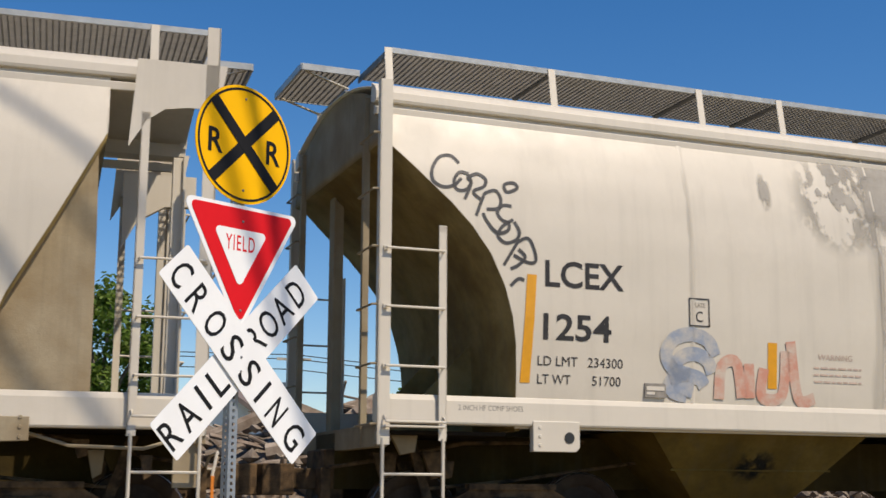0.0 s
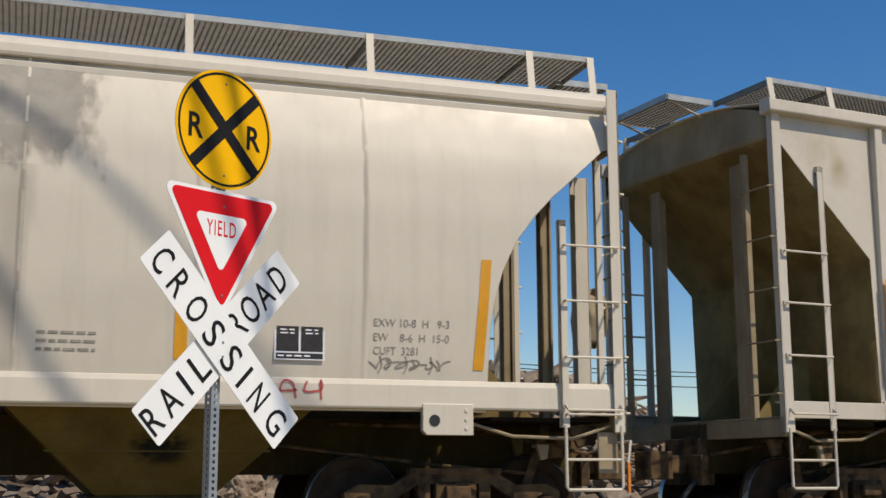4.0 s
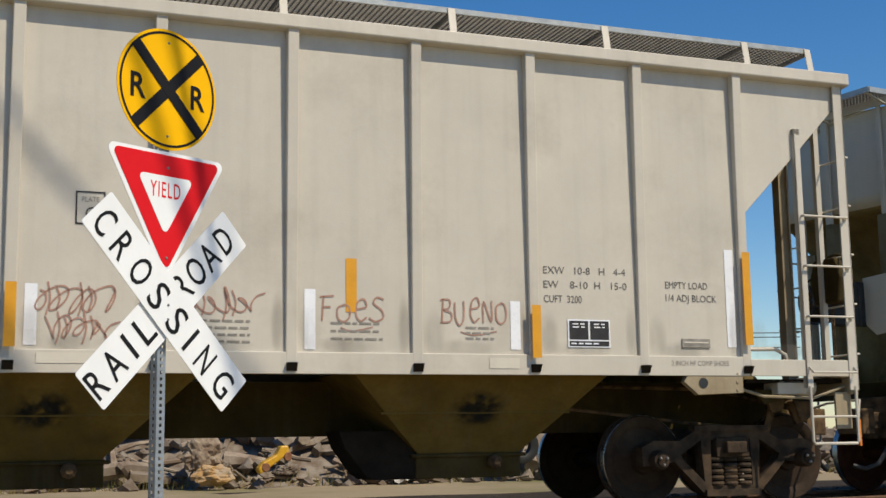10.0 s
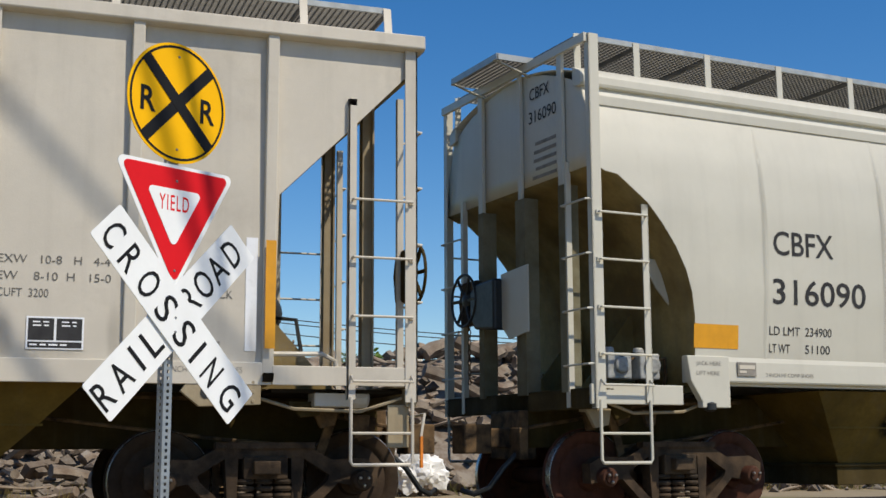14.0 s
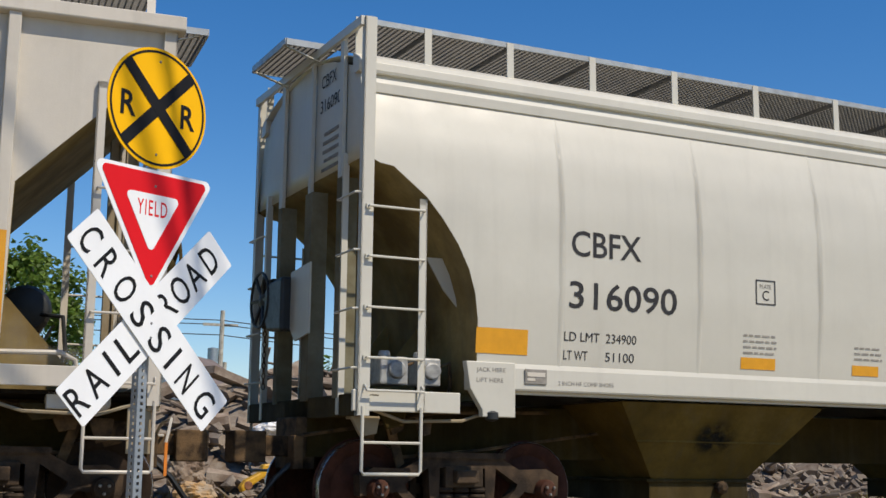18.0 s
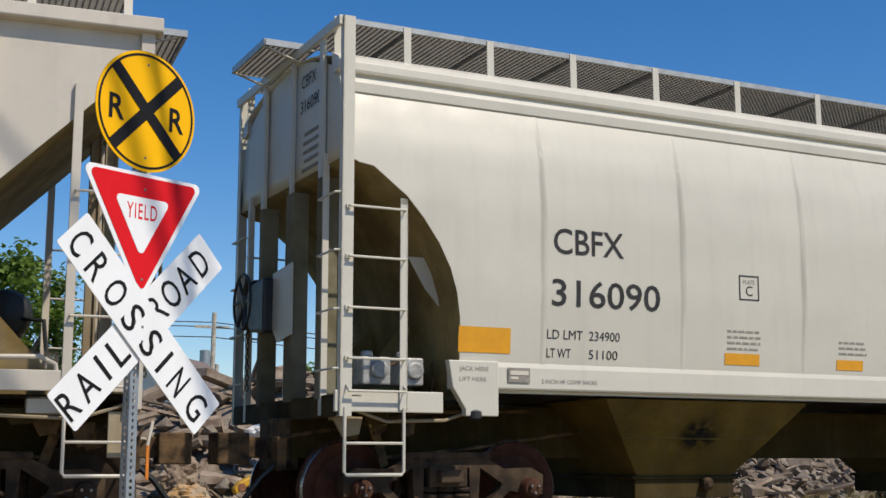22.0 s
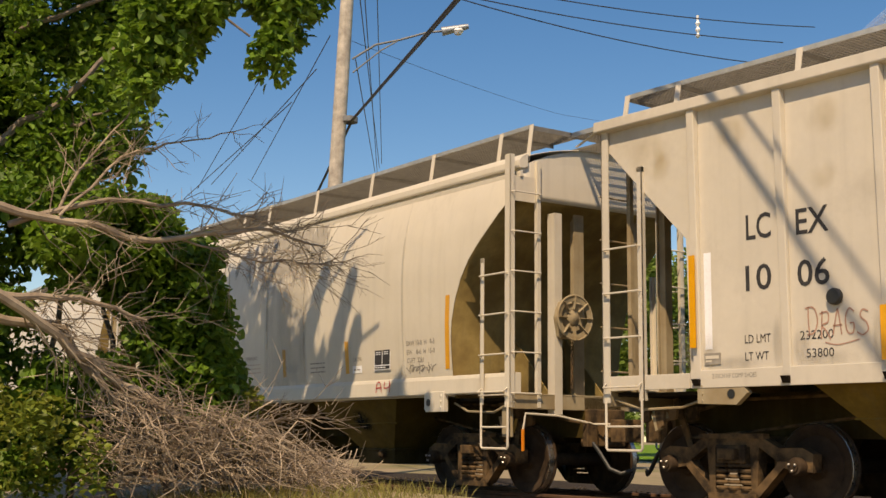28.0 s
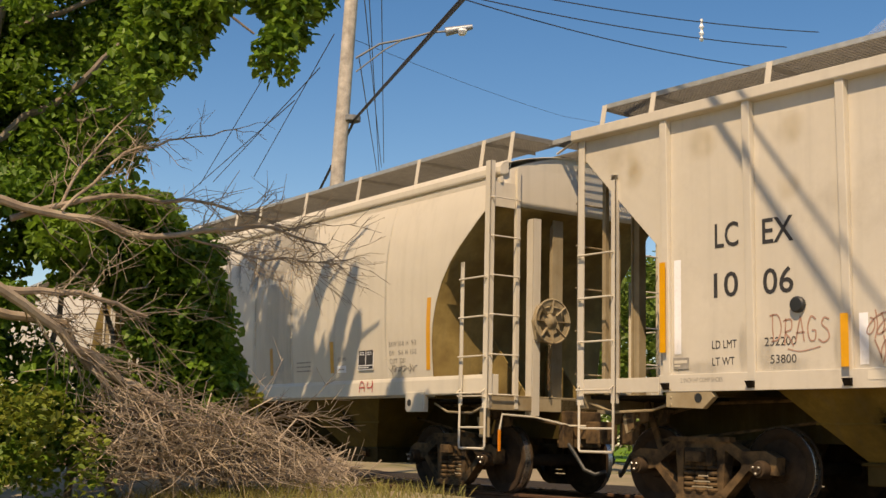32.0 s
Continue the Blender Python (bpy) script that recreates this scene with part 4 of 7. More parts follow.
        if style != "round" or e > 0:
            part("sill_pipe", Mesh(D).tube([(X + dirn * 0.12, -1.50, 0.86), (X + dirn * 0.5, -1.48, 0.74), (X + dirn * 1.1, -1.46, 0.76), (X + dirn * 1.5, -1.40, 0.88)], 0.016, 6), DUST_SHADE, car, smooth=True)
        part("hose_bracket", Mesh(D).box(*sorted((X - dirn * 0.16, X - dirn * 0.06)), -0.42, -0.24, 0.30, 0.62), IRON, car, bevel=0.01)
        # small pipework under the end platform
        part("brake_pipe", Mesh(D).tube([(X - dirn * 0.1, -0.5, 0.62), (X + dirn * 0.4, -0.6, 0.7), (X + dirn * 1.2, -0.7, 0.86), (X + dirn * 2.6, -0.5, 0.9)], 0.02, 6), IRON, car, smooth=True)
        if style != "newer":
            ja, jb = e * (half - (1.52 if style == "round" else 1.42)), e * (half - (2.0 if style == "round" else 2.05))
            shape = [(ja, 1.04), (jb, 1.04), (jb, 0.80), (jb + e * 0.04, 0.76), (ja, 0.76)] if style == "round" else [(ja, 0.985), (jb, 0.985), (jb - e * 0.06, 0.90), (jb + e * 0.10, 0.77), (ja, 0.79)]
            pad = part("jack_pad", Mesh(D).prism(shape, -1.578, -1.50), paint if style == "round" else DUST_SHADE, car, bevel=0.006)
            part("jack_eye", Mesh(D).lathe([(0.05, -1.579), (0.052, -1.584)], (e * (half - 1.89), 0, 0.89), "y", 16), BLACK, pad, "dark lifting hole")
            for k in range(3):
                part("pad_rivet", Mesh(D).lathe([(0.018, -1.578), (0.014, -1.586)], (ja - e * 0.07, 0, 0.82 + 0.08 * k), "y", 8), paint if style == "round" else DUST_SHADE, pad)
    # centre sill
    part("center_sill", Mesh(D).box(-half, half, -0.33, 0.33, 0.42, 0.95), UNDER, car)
    # discharge hoppers
    tw, bw = hop
    for hc in hoppers:
        rows = []
        for z, w, y in ((1.0, tw, 1.42), (0.62, tw - (tw - bw) * 0.48, 1.18), (0.22, bw, 0.92)):
            rows.append([(hc - w, -y, z), (hc + w, -y, z), (hc + w, y, z), (hc - w, y, z), (hc - w, -y, z)])
        hp = part("discharge_hopper", Mesh(D).grid(rows), HOPPER, car, "brown dusty sloped discharge hopper in a lit tone", smooth=False, thick=0.012)
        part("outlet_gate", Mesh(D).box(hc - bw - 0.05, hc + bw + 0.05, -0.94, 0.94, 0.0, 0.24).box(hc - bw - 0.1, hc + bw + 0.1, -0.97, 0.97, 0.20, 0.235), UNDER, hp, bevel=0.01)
        part("gate_capstan", Mesh(D).lathe([(0.03, -1.05), (0.07, -1.02), (0.07, -0.96), (0.03, -0.94)], (hc + 0.25, 0, 0.15), "y", 8), IRON, hp)
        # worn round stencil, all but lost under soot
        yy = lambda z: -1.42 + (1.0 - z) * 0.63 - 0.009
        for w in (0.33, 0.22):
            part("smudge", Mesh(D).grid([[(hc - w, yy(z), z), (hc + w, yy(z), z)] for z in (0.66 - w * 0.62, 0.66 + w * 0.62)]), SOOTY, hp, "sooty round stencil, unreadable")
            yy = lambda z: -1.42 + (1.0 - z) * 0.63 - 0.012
        part("slope_seam", Mesh(D).beam((hc - tw * 0.74, yy(0.62) + 0.005, 0.62), (hc + tw * 0.74, yy(0.62) + 0.005, 0.62), 0.012, 0.02), HOPPER, hp)
    return car


def side(style):
    H = STYLES[style]["half"]
    return lambda z: -H(z) - 0.003


def bar_on(name, car, xc, x0, x1, z0, z1, material, surf, label="", lean=0.0):
    zs = np.linspace(z0, z1, 6)
    m = Mesh(LINE[xc]).grid([[(x0 + lean * (z - z0), surf(z) - 0.002, z), (x1 + lean * (z - z0), surf(z) - 0.002, z)] for z in zs])
    return part(name, m, material, car, label)


def words(car, xc, text, x0, x1, z0, z1, surf, material=INK, bold=0.0):
    """Letters that fill the box from x0 to x1 (train line) and z0 to z1."""
    return letters(text, (z1 - z0) / 0.70, (x0 + x1) / 2, (z0 + z1) / 2, material, car, lambda z: surf(z) - 0.001, LINE[xc], x1 - x0, bold=bold)


def bars(car, xc, x0, x1, zs, h, surf, seed, material=INK_FADED):
    m = Mesh(LINE[xc])
    lines_of_bars(m, x0, x1, zs, h * 0.6, lambda z: surf(z) - 0.0005, seed)
    return tagged(part("small_print", m, material, car, "small stencilled print, too small to read"), kind="stuff")


def plate_mark(car, xc, x0, x1, z0, z1, surf):
    m = Mesh(LINE[xc])
    t = 0.012
    y = lambda z: surf(z) - 0.003
    for a, b, c, d in ((x0, x1, z1 - t, z1), (x0, x1, z0, z0 + t), (x0, x0 + t, z0, z1), (x1 - t, x1, z0, z1)):
        m.grid([[(a, y(c), c), (b, y(c), c)], [(a, y(d), d), (b, y(d), d)]])
    part("stencil_frame", m, INK, car)
    words(car, xc, "PLATE", x0 + 0.05, x1 - 0.05, z1 - 0.09, z1 - 0.045, surf, INK_FADED)
    words(car, xc, "C", (x0 + x1) / 2 - 0.04, (x0 + x1) / 2 + 0.04, z0 + 0.045, z0 + 0.15, surf)


def card_holder(car, xc, x0, x1, z0, z1, surf):
    m = Mesh(LINE[xc])
    y = surf((z0 + z1) / 2)
    m.box(x0, x1, y - 0.012, y, z0, z1)
    ob = part("card_holder", m, INK_FADED, car, "small framed routing card holder", bevel=0.004)
    part("card_face", Mesh(LINE[xc]).box(x0 + 0.02, x1 - 0.02, y - 0.016, y - 0.013, (z0 + z1) / 2, z1 - 0.03).box(x0 + 0.02, (x0 + x1) / 2 - 0.01, y - 0.016, y - 0.013, z0 + 0.03, (z0 + z1) / 2 - 0.015), PAINT_A, ob)


def consol(car, xc, x0, x1, z0, z1, surf):
    """Black service stencil with a pale border and unreadable lines."""
    o = LINE[xc]
    y = surf((z0 + z1) / 2) - 0.004
    ob = part("service_panel", Mesh(o).box(x0, x1, y - 0.002, y, z0, z1), WHITE, car, "black service stencil panel with pale border")
    m = Mesh(o)
    xm = (x0 + x1) / 2
    for a, b, c, d in ((x0 + 0.015, xm - 0.01, z0 + 0.075, z1 - 0.015), (xm + 0.01, x1 - 0.015, z0 + 0.075, z1 - 0.015), (x0 + 0.015, x1 - 0.015, z0 + 0.012, z0 + 0.06)):
        m.box(a, b, y - 0.005, y - 0.003, c, d)
    part("panel_field", m, INK, ob)
    m = Mesh(o)
    for a, b in ((x0 + 0.05, xm - 0.05), (xm + 0.05, x1 - 0.06)):
        lines_of_bars(m, a, b, [z1 - 0.045, z1 - 0.075], 0.012, lambda z: y - 0.006, 3)
    lines_of_bars(m, x0 + 0.03, x1 - 0.1, [z0 + 0.036], 0.014, lambda z: y - 0.006, 4)
    tagged(part("panel_print", m, WHITE, ob), kind="stuff")


# car with the round plated end, first to leave
XA = -32.73
car_a = hopper_car("pale beige round-sided covered hopper car with plated end", XA, -33.524, 1.34, (32.67, 0, -RAIL, 0.9973), 6.25, "plated", PAINT_A, seams=(-28.9, -30.6))
part("end_gusset", Mesh(LINE[XA]).prism([(-26.42, 4.1), (-27.2, 4.1), (-27.25, 3.3), (-27.1, 3.55), (-26.95, 3.66), (-26.75, 3.69), (-26.49, 3.69)], -1.6, -1.585), PAINT_A, car_a, "deep plated gusset at the end")
part("end_gusset", Mesh(LINE[XA]).prism([(-26.42, 4.1), (-27.2, 4.1), (-27.25, 3.3), (-27.1, 3.55), (-26.95, 3.66), (-26.75, 3.69), (-26.49, 3.69)], 1.585, 1.6), PAINT_A, car_a)
part("end_arch", Mesh(LINE[XA]).prism([(-26.5, 3.15), (-26.5, 3.45), (-27.2, 3.45), (-27.2, 2.7), (-27.05, 2.98), (-26.8, 3.13)], -0.05, 0.05), PAINT_A, car_a)

# car 1254
XB = -18.56
SB = side("round")
car_b = hopper_car("pale beige round-sided covered hopper car with sprayed tags and grey patches", XB, -19.067, 0.648, (18.385, 0, -RAIL, 0.9897), 6.2, "round", PAINT_B, seams=(-21.55, -19.2, -17.87, -16.4, -14.88), hoppers=(-2.04, 1.94), hop=(1.30, 0.48))
words(car_b, XB, "LCEX", -23.18, -22.33, 2.30, 2.545, SB, bold=0.006)
words(car_b, XB, "1254", -23.20, -22.47, 1.80, 2.04, SB, bold=0.006)
words(car_b, XB, "LD LMT", -23.25, -22.83, 1.555, 1.645, SB)
words(car_b, XB, "234300", -22.72, -22.34, 1.555, 1.645, SB)
words(car_b, XB, "LT WT", -23.25, -22.90, 1.385, 1.475, SB)
words(car_b, XB, "51700", -22.67, -22.36, 1.385, 1.475, SB)
words(car_b, XB, "2 INCH HF COMP SHOES", -24.05, -23.4, 1.12, 1.17, lambda z: -1.562, INK_FADED)
plate_mark(car_b, XB, -21.60, -21.36, 2.0, 2.28, SB)
bar_on("orange_bar", car_b, XB, -23.43, -23.33, 1.39, 2.40, ORANGE, SB, "upright orange reflective bar", 0.06)
bar_on("orange_bar", car_b, XB, -20.67, -20.56, 1.42, 1.88, ORANGE, SB, "upright orange reflective bar")
bar_on("orange_bar", car_b, XB, -18.66, -18.55, 1.40, 1.86, ORANGE, SB, "upright orange reflective bar")
bar_on("orange_bar", car_b, XB, -16.57, -16.46, 1.38, 1.88, ORANGE, SB, "upright orange reflective bar")
bar_on("orange_bar", car_b, XB, -13.84, -13.74, 1.35, 2.37, ORANGE, SB, "upright orange reflective bar", 0.07)
consol(car_b, XB, -15.70, -15.25, 1.40, 1.71, SB)
words(car_b, XB, "EXW 10-8  H   9-3", -14.80, -14.08, 1.72, 1.79, SB, INK_FADED)
words(car_b, XB, "EW    8-6  H  15-0", -14.80, -14.08, 1.59, 1.66, SB, INK_FADED)
words(car_b, XB, "CUFT  3281", -14.80, -14.38, 1.47, 1.54, SB, INK_FADED)
bars(car_b, XB, -17.70, -17.22, [1.58, 1.51, 1.44], 0.035, SB, 11)
words(car_b, XB, "JOB 2980", -16.34, -16.08, 1.55, 1.61, SB, INK_FADED)
bar_on("white_label", car_b, XB, -16.36, -16.08, 1.38, 1.49, WHITE, SB, "small white label")
bars(car_b, XB, -16.32, -16.12, [1.43], 0.03, lambda z: SB(z) - 0.003, 12)
SALMON_INK = mat("faded_red_stencil_ink", (0.56, 0.43, 0.35), 0.8, var=0.2, scale=12, bump=0, spec=0.15)
words(car_b, XB, "WARNING", -20.05, -19.62, 1.73, 1.79, SB, SALMON_INK)
bars(car_b, XB, -20.1, -19.5, [1.65, 1.58, 1.51], 0.03, SB, 13, SALMON_INK)
card_holder(car_b, XB, -22.10, -21.86, 1.29, 1.43, SB)
m = Mesh(LINE[XB])
for q in ([(-24.04, 3.42), (-24.12, 3.49), (-24.24, 3.46), (-24.32, 3.33), (-24.31, 3.22), (-24.21, 3.17), (-24.10, 3.20), (-24.03, 3.27)],
          [(-23.95, 3.32), (-24.04, 3.33), (-24.10, 3.25), (-24.08, 3.16), (-23.99, 3.16), (-23.93, 3.24), (-23.96, 3.31)],
          [(-24.00, 3.07), (-23.93, 3.23), (-23.96, 3.28), (-23.86, 3.33), (-23.78, 3.28), (-23.80, 3.21), (-23.91, 3.15), (-23.84, 3.08)],
          [(-23.89, 2.92), (-23.81, 3.11), (-23.78, 3.15), (-23.68, 3.18), (-23.63, 3.10), (-23.66, 3.01), (-23.78, 2.99)],
          [(-23.52, 3.04), (-23.61, 3.04), (-23.67, 2.97), (-23.63, 2.90), (-23.56, 2.87), (-23.57, 2.80), (-23.68, 2.77), (-23.78, 2.87), (-23.82, 2.95)],
          [(-23.51, 2.91), (-23.63, 2.83), (-23.67, 2.74), (-23.59, 2.68), (-23.48, 2.72), (-23.45, 2.80), (-23.50, 2.89)],
          [(-23.61, 2.47), (-23.51, 2.63), (-23.46, 2.70), (-23.36, 2.74), (-23.30, 2.65), (-23.28, 2.53), (-23.36, 2.51), (-23.51, 2.57)],
          [(-23.54, 3.27), (-23.59, 3.24), (-23.57, 3.18), (-23.51, 3.19), (-23.45, 3.23), (-23.48, 3.27), (-23.54, 3.27)],
          [(-23.46, 2.63), (-23.39, 2.56), (-23.46, 2.48), (-23.54, 2.44)], [(-23.54, 2.28), (-23.46, 2.35), (-23.40, 2.34)]):
    scribble(m, q, 0.016, SB)
part("sprayed_tag", m, TAG_BLACK, car_b, "looping black sprayed scrawl")
m = Mesh(LINE[XB])
for cx, cz, r1, r2 in ((-21.58, 1.72, 0.28, 0.2), (-21.55, 1.55, 0.22, 0.18), (-21.62, 1.42, 0.2, 0.10)):
    scribble(m, [(cx + r1 * math.cos(a * 0.785), cz + r2 * math.sin(a * 0.785)) for a in range(7)], 0.07, SB, lift=0.005)
part("washed_tag", m, TAG_BLUE, car_b, "washed-out blue sprayed letters, unreadable")
m = Mesh(LINE[XB])
for i, q in enumerate(([(-21.25, 1.30), (-21.22, 1.62), (-21.05, 1.66), (-20.98, 1.32)], [(-20.9, 1.66), (-20.88, 1.32)], [(-20.72, 1.62), (-20.74, 1.34), (-20.5, 1.36), (-20.46, 1.8)], [(-20.4, 1.9), (-20.3, 1.34), (-20.1, 1.34)])):
    scribble(m, q, 0.06, SB, lift=0.006)
part("washed_tag", m, TAG_SALMON, car_b, "washed-out salmon sprayed letters, unreadable")
m = Mesh(LINE[XB])
scribble(m, [(-15.65, 1.06), (-15.62, 1.21), (-15.53, 1.20), (-15.50, 1.07)], 0.009, lambda z: -1.568)
scribble(m, [(-15.66, 1.13), (-15.49, 1.14)], 0.009, lambda z: -1.568)
scribble(m, [(-15.40, 1.22), (-15.42, 1.13), (-15.27, 1.15), (-15.28, 1.23), (-15.27, 1.06)], 0.009, lambda z: -1.568)
part("chalk_mark", m, RED_MARK, car_b, "red sprayed switching mark")
m = Mesh(LINE[XB])
tag_loops(m, -14.82, -14.1, 1.33, 1.43, 0.006, SB, 8, 6)
part("scratched_tag", m, INK_FADED, car_b, "thin dark scratched scrawl")


FILMS = itertools.count()


def stain(car, x0, x1, z0, z1, surf, material, label):
    """A thin film of dirt on the side, between x0 and x1 of the car's own length; each lies just over the last."""
    lift = 0.0016 + 0.0005 * (next(FILMS) % 9)
    m = Mesh((0, 0, -RAIL)).grid([[(x, surf(z) - lift, z) for x in np.linspace(x0, x1, 4)] for z in np.linspace(z0, min(z1, 4.12), 12)])
    return part("stain", m, material, car, label)


for x0, x1, z0, z1, mt in ((-1.75, -0.35, 2.75, 4.3, BRUSHED), (-0.95, 1.40, 2.85, 4.12, ROLLED), (-0.85, 0.85, 1.15, 2.98, BAND), (-2.1, -1.9, 3.2, 3.7, BRUSHED)):
    stain(car_b, x0, x1, z0, z1, SB, mt, "streaky grey smear on the paint")
m = Mesh(LINE[XB])
tag_loops(m, -18.5, -18.12, 1.46, 1.60, 0.005, SB, 33, 4)
part("sprayed_tag", m, TAG_BLUE, car_b, "thin pale blue scrawl")
part("end_channel", Mesh((0, 0, -RAIL)).box(6.06, 6.20, -0.85, -0.835, 0.72, 3.42).box(6.06, 6.20, -0.735, -0.72, 0.72, 3.42).box(6.19, 6.205, -0.85, -0.72, 0.72, 3.42), PAINT_C, car_b, "wide upright dusty channel post on the end")
part("end_placard", Mesh((0, 0, -RAIL)).box(6.17, 6.18, -1.53, -1.16, 3.52, 3.86), PAINT_A, car_b, "pale placard board behind the end ladder")
wheel_hand(car_b, 6.19, -0.62, 2.0, 1, DUST_SHADE, 0.30, True)

# car 1006
XC = -4.34
SC = side("ribbed")
car_c = hopper_car("grey-beige ribbed covered hopper car with red-brown sprayed tags", XC, -4.458, -0.147, (4.4603, 0, -RAIL, 1.0199), 6.14, "ribbed", PAINT_C, hoppers=(-2.03, 1.97), hop=(1.32, 0.50))
for i in range(9):
    x = -4.34 + (i - 4) * 1.162
    for sg in (-1, 1):
        m = Mesh(LINE[XC]).prism([(x - 0.055, 0), (x - 0.05, 0.085), (x + 0.05, 0.085), (x + 0.055, 0)], 1.06, 4.10, "z")
        m.v = [(a, sg * (1.556 + b), c) for a, b, c in m.v]
        m.v = [(a, (sg * (1.556 + 0.03) if c < 1.45 and abs(b) > 1.6 else b), c) for a, b, c in m.v]
        rib = part("rib", m, PAINT_C, car_c, bevel=0.008)
        w = Mesh(LINE[XC]).prism([(1.587, 0.985), (1.60, 0.985), (1.642, 1.06), (1.587, 1.06)], x - 0.045, x + 0.045, "x")
        w.v = [(a, sg * b, c) for a, b, c in w.v]
        part("rib_foot", w, NEAR_BLACK, rib)
words(car_c, XC, "LC", -8.31, -7.99, 2.53, 2.80, SC, bold=0.004)
words(car_c, XC, "EX", -7.68, -7.29, 2.51, 2.78, SC, bold=0.004)
words(car_c, XC, "10", -8.33, -8.00, 1.98, 2.25, SC, bold=0.004)
words(car_c, XC, "06", -7.68, -7.30, 1.97, 2.24, SC, bold=0.004)
words(car_c, XC, "LD LMT", -8.36, -8.03, 1.42, 1.51, SC)
words(car_c, XC, "LT WT", -8.36, -8.06, 1.235, 1.325, SC)
words(car_c, XC, "232200", -7.67, -7.28, 1.42, 1.51, SC)
words(car_c, XC, "53800", -7.60, -7.28, 1.235, 1.325, SC)
plate_mark(car_c, XC, -6.17, -5.93, 2.215, 2.50, SC)
words(car_c, XC, "EXW   10-8   H   4-4", -1.90, -1.02, 1.94, 2.01, SC, INK_WORN)
words(car_c, XC, "EW    8-10  H   15-0", -1.90, -1.01, 1.80, 1.87, SC, INK_WORN)
words(car_c, XC, "CUFT  3200", -1.90, -1.50, 1.66, 1.73, SC, INK_WORN)
words(car_c, XC, "EMPTY LOAD", -0.58, -0.10, 1.83, 1.90, SC, INK_WORN)
words(car_c, XC, "1/4 ADJ BLOCK", -0.58, 0.0, 1.69, 1.76, SC, INK_WORN)
words(car_c, XC, "2 INCH HF COMP SHOES", -0.56, 0.09, 1.06, 1.11, lambda z: -1.587, INK_FADED)
words(car_c, XC, "2 INCH HF COMP SHOES", -8.78, -8.2, 1.06, 1.11, lambda z: -1.587, INK_FADED)
consol(car_c, XC, -1.66, -1.21, 1.23, 1.50, SC)
card_holder(car_c, XC, -8.90, -8.68, 1.21, 1.34, SC)
card_holder(car_c, XC, -0.42, -0.10, 1.24, 1.33, SC)
# Added block, no known part: stands in for black shade by the outlet.
part("outlet_chute", Mesh((0, 0, -RAIL)).prism([(0.66, 0.46), (0.72, 0.30), (0.90, 0.06), (0.98, 0.0), (1.46, 0.0), (1.46, 0.46)], -0.92, -0.45), NEAR_BLACK, car_c, "added near-black sloped block below the hopper", bevel=0.01)
RB = lambda z: -1.643
for x, z0, z1 in ((-8.99, 1.40, 2.43), (0.31, 1.27, 2.22)):
    bar_on("orange_bar", car_c, XC, x - 0.045, x + 0.045, z0, z1, ORANGE, RB, "upright orange reflective bar on a rib")
for x, z0, z1 in ((-6.66, 1.17, 1.70), (-2.02, 1.12, 1.62)):
    bar_on("orange_bar", car_c, XC, x - 0.045, x + 0.045, z0, z1, ORANGE, RB, "upright orange reflective bar on a rib")
bar_on("orange_bar", car_c, XC, -3.84, -3.74, 1.52, 2.01, ORANGE, SC, "upright orange reflective bar")
for x, z0, z1 in ((-8.84, 1.38, 2.45), (-6.50, 1.19, 1.70), (-4.17, 1.18, 1.72), (-2.20, 1.20, 1.66), (0.16, 1.25, 2.25)):
    bar_on("white_bar", car_c, XC, x - 0.05, x + 0.05, z0, z1, WHITE, SC, "upright white reflective strip")
bar_on("paint_block", car_c, XC, -2.48, -2.18, 1.02, 1.12, PAINT_B, lambda z: -1.588, "pale repainted block on the sill")
bar_on("paint_block", car_c, XC, -6.45, -6.0, 1.04, 1.13, PAINT_B, lambda z: -1.588, "pale repainted block on the sill")
STROKES = {
    "D": [[(0.1, 1), (0.05, 0.5), (0.1, 0)], [(-0.15, 0.95), (0.5, 0.95), (0.75, 0.5), (0.45, 0.08), (-0.1, 0)]],
    "R": [[(0.1, 1), (0.05, 0)], [(-0.1, 0.9), (0.5, 0.95), (0.55, 0.6), (0.1, 0.48), (0.45, 0.25), (0.75, -0.05)]],
    "A": [[(0.0, 0), (0.3, 0.95), (0.4, 0.95), (0.65, 0)], [(0.0, 0.38), (0.7, 0.4)]],
    "G": [[(0.7, 0.85), (0.35, 0.98), (0.05, 0.6), (0.15, 0.1), (0.55, 0.05), (0.65, 0.4), (0.35, 0.42)]],
    "S": [[(0.7, 0.9), (0.3, 0.98), (0.15, 0.72), (0.6, 0.45), (0.7, 0.15), (0.3, -0.02), (-0.1, 0.12)]],
    "F": [[(0.15, 1), (0.1, 0)], [(-0.05, 0.95), (0.7, 1.0)], [(0.1, 0.55), (0.55, 0.55)]],
    "O": [[(0.4, 0.85), (0.05, 0.7), (0.05, 0.2), (0.4, 0.05), (0.7, 0.3), (0.65, 0.75), (0.35, 0.88)]],
    "E": [[(0.1, 0.5), (0.65, 0.6), (0.5, 0.9), (0.15, 0.75), (0.1, 0.3), (0.35, 0.05), (0.7, 0.2)]],
    "B": [[(0.1, 1), (0.05, 0)], [(-0.1, 0.95), (0.5, 0.95), (0.5, 0.62), (0.1, 0.52), (0.65, 0.4), (0.6, 0.05), (-0.05, 0)]],
    "U": [[(0.05, 0.8), (0.05, 0.3), (0.3, 0.05), (0.6, 0.3), (0.65, 0.85)]],
    "N": [[(0.05, 0), (0.1, 0.85), (0.6, 0.05), (0.65, 0.9)]],
}


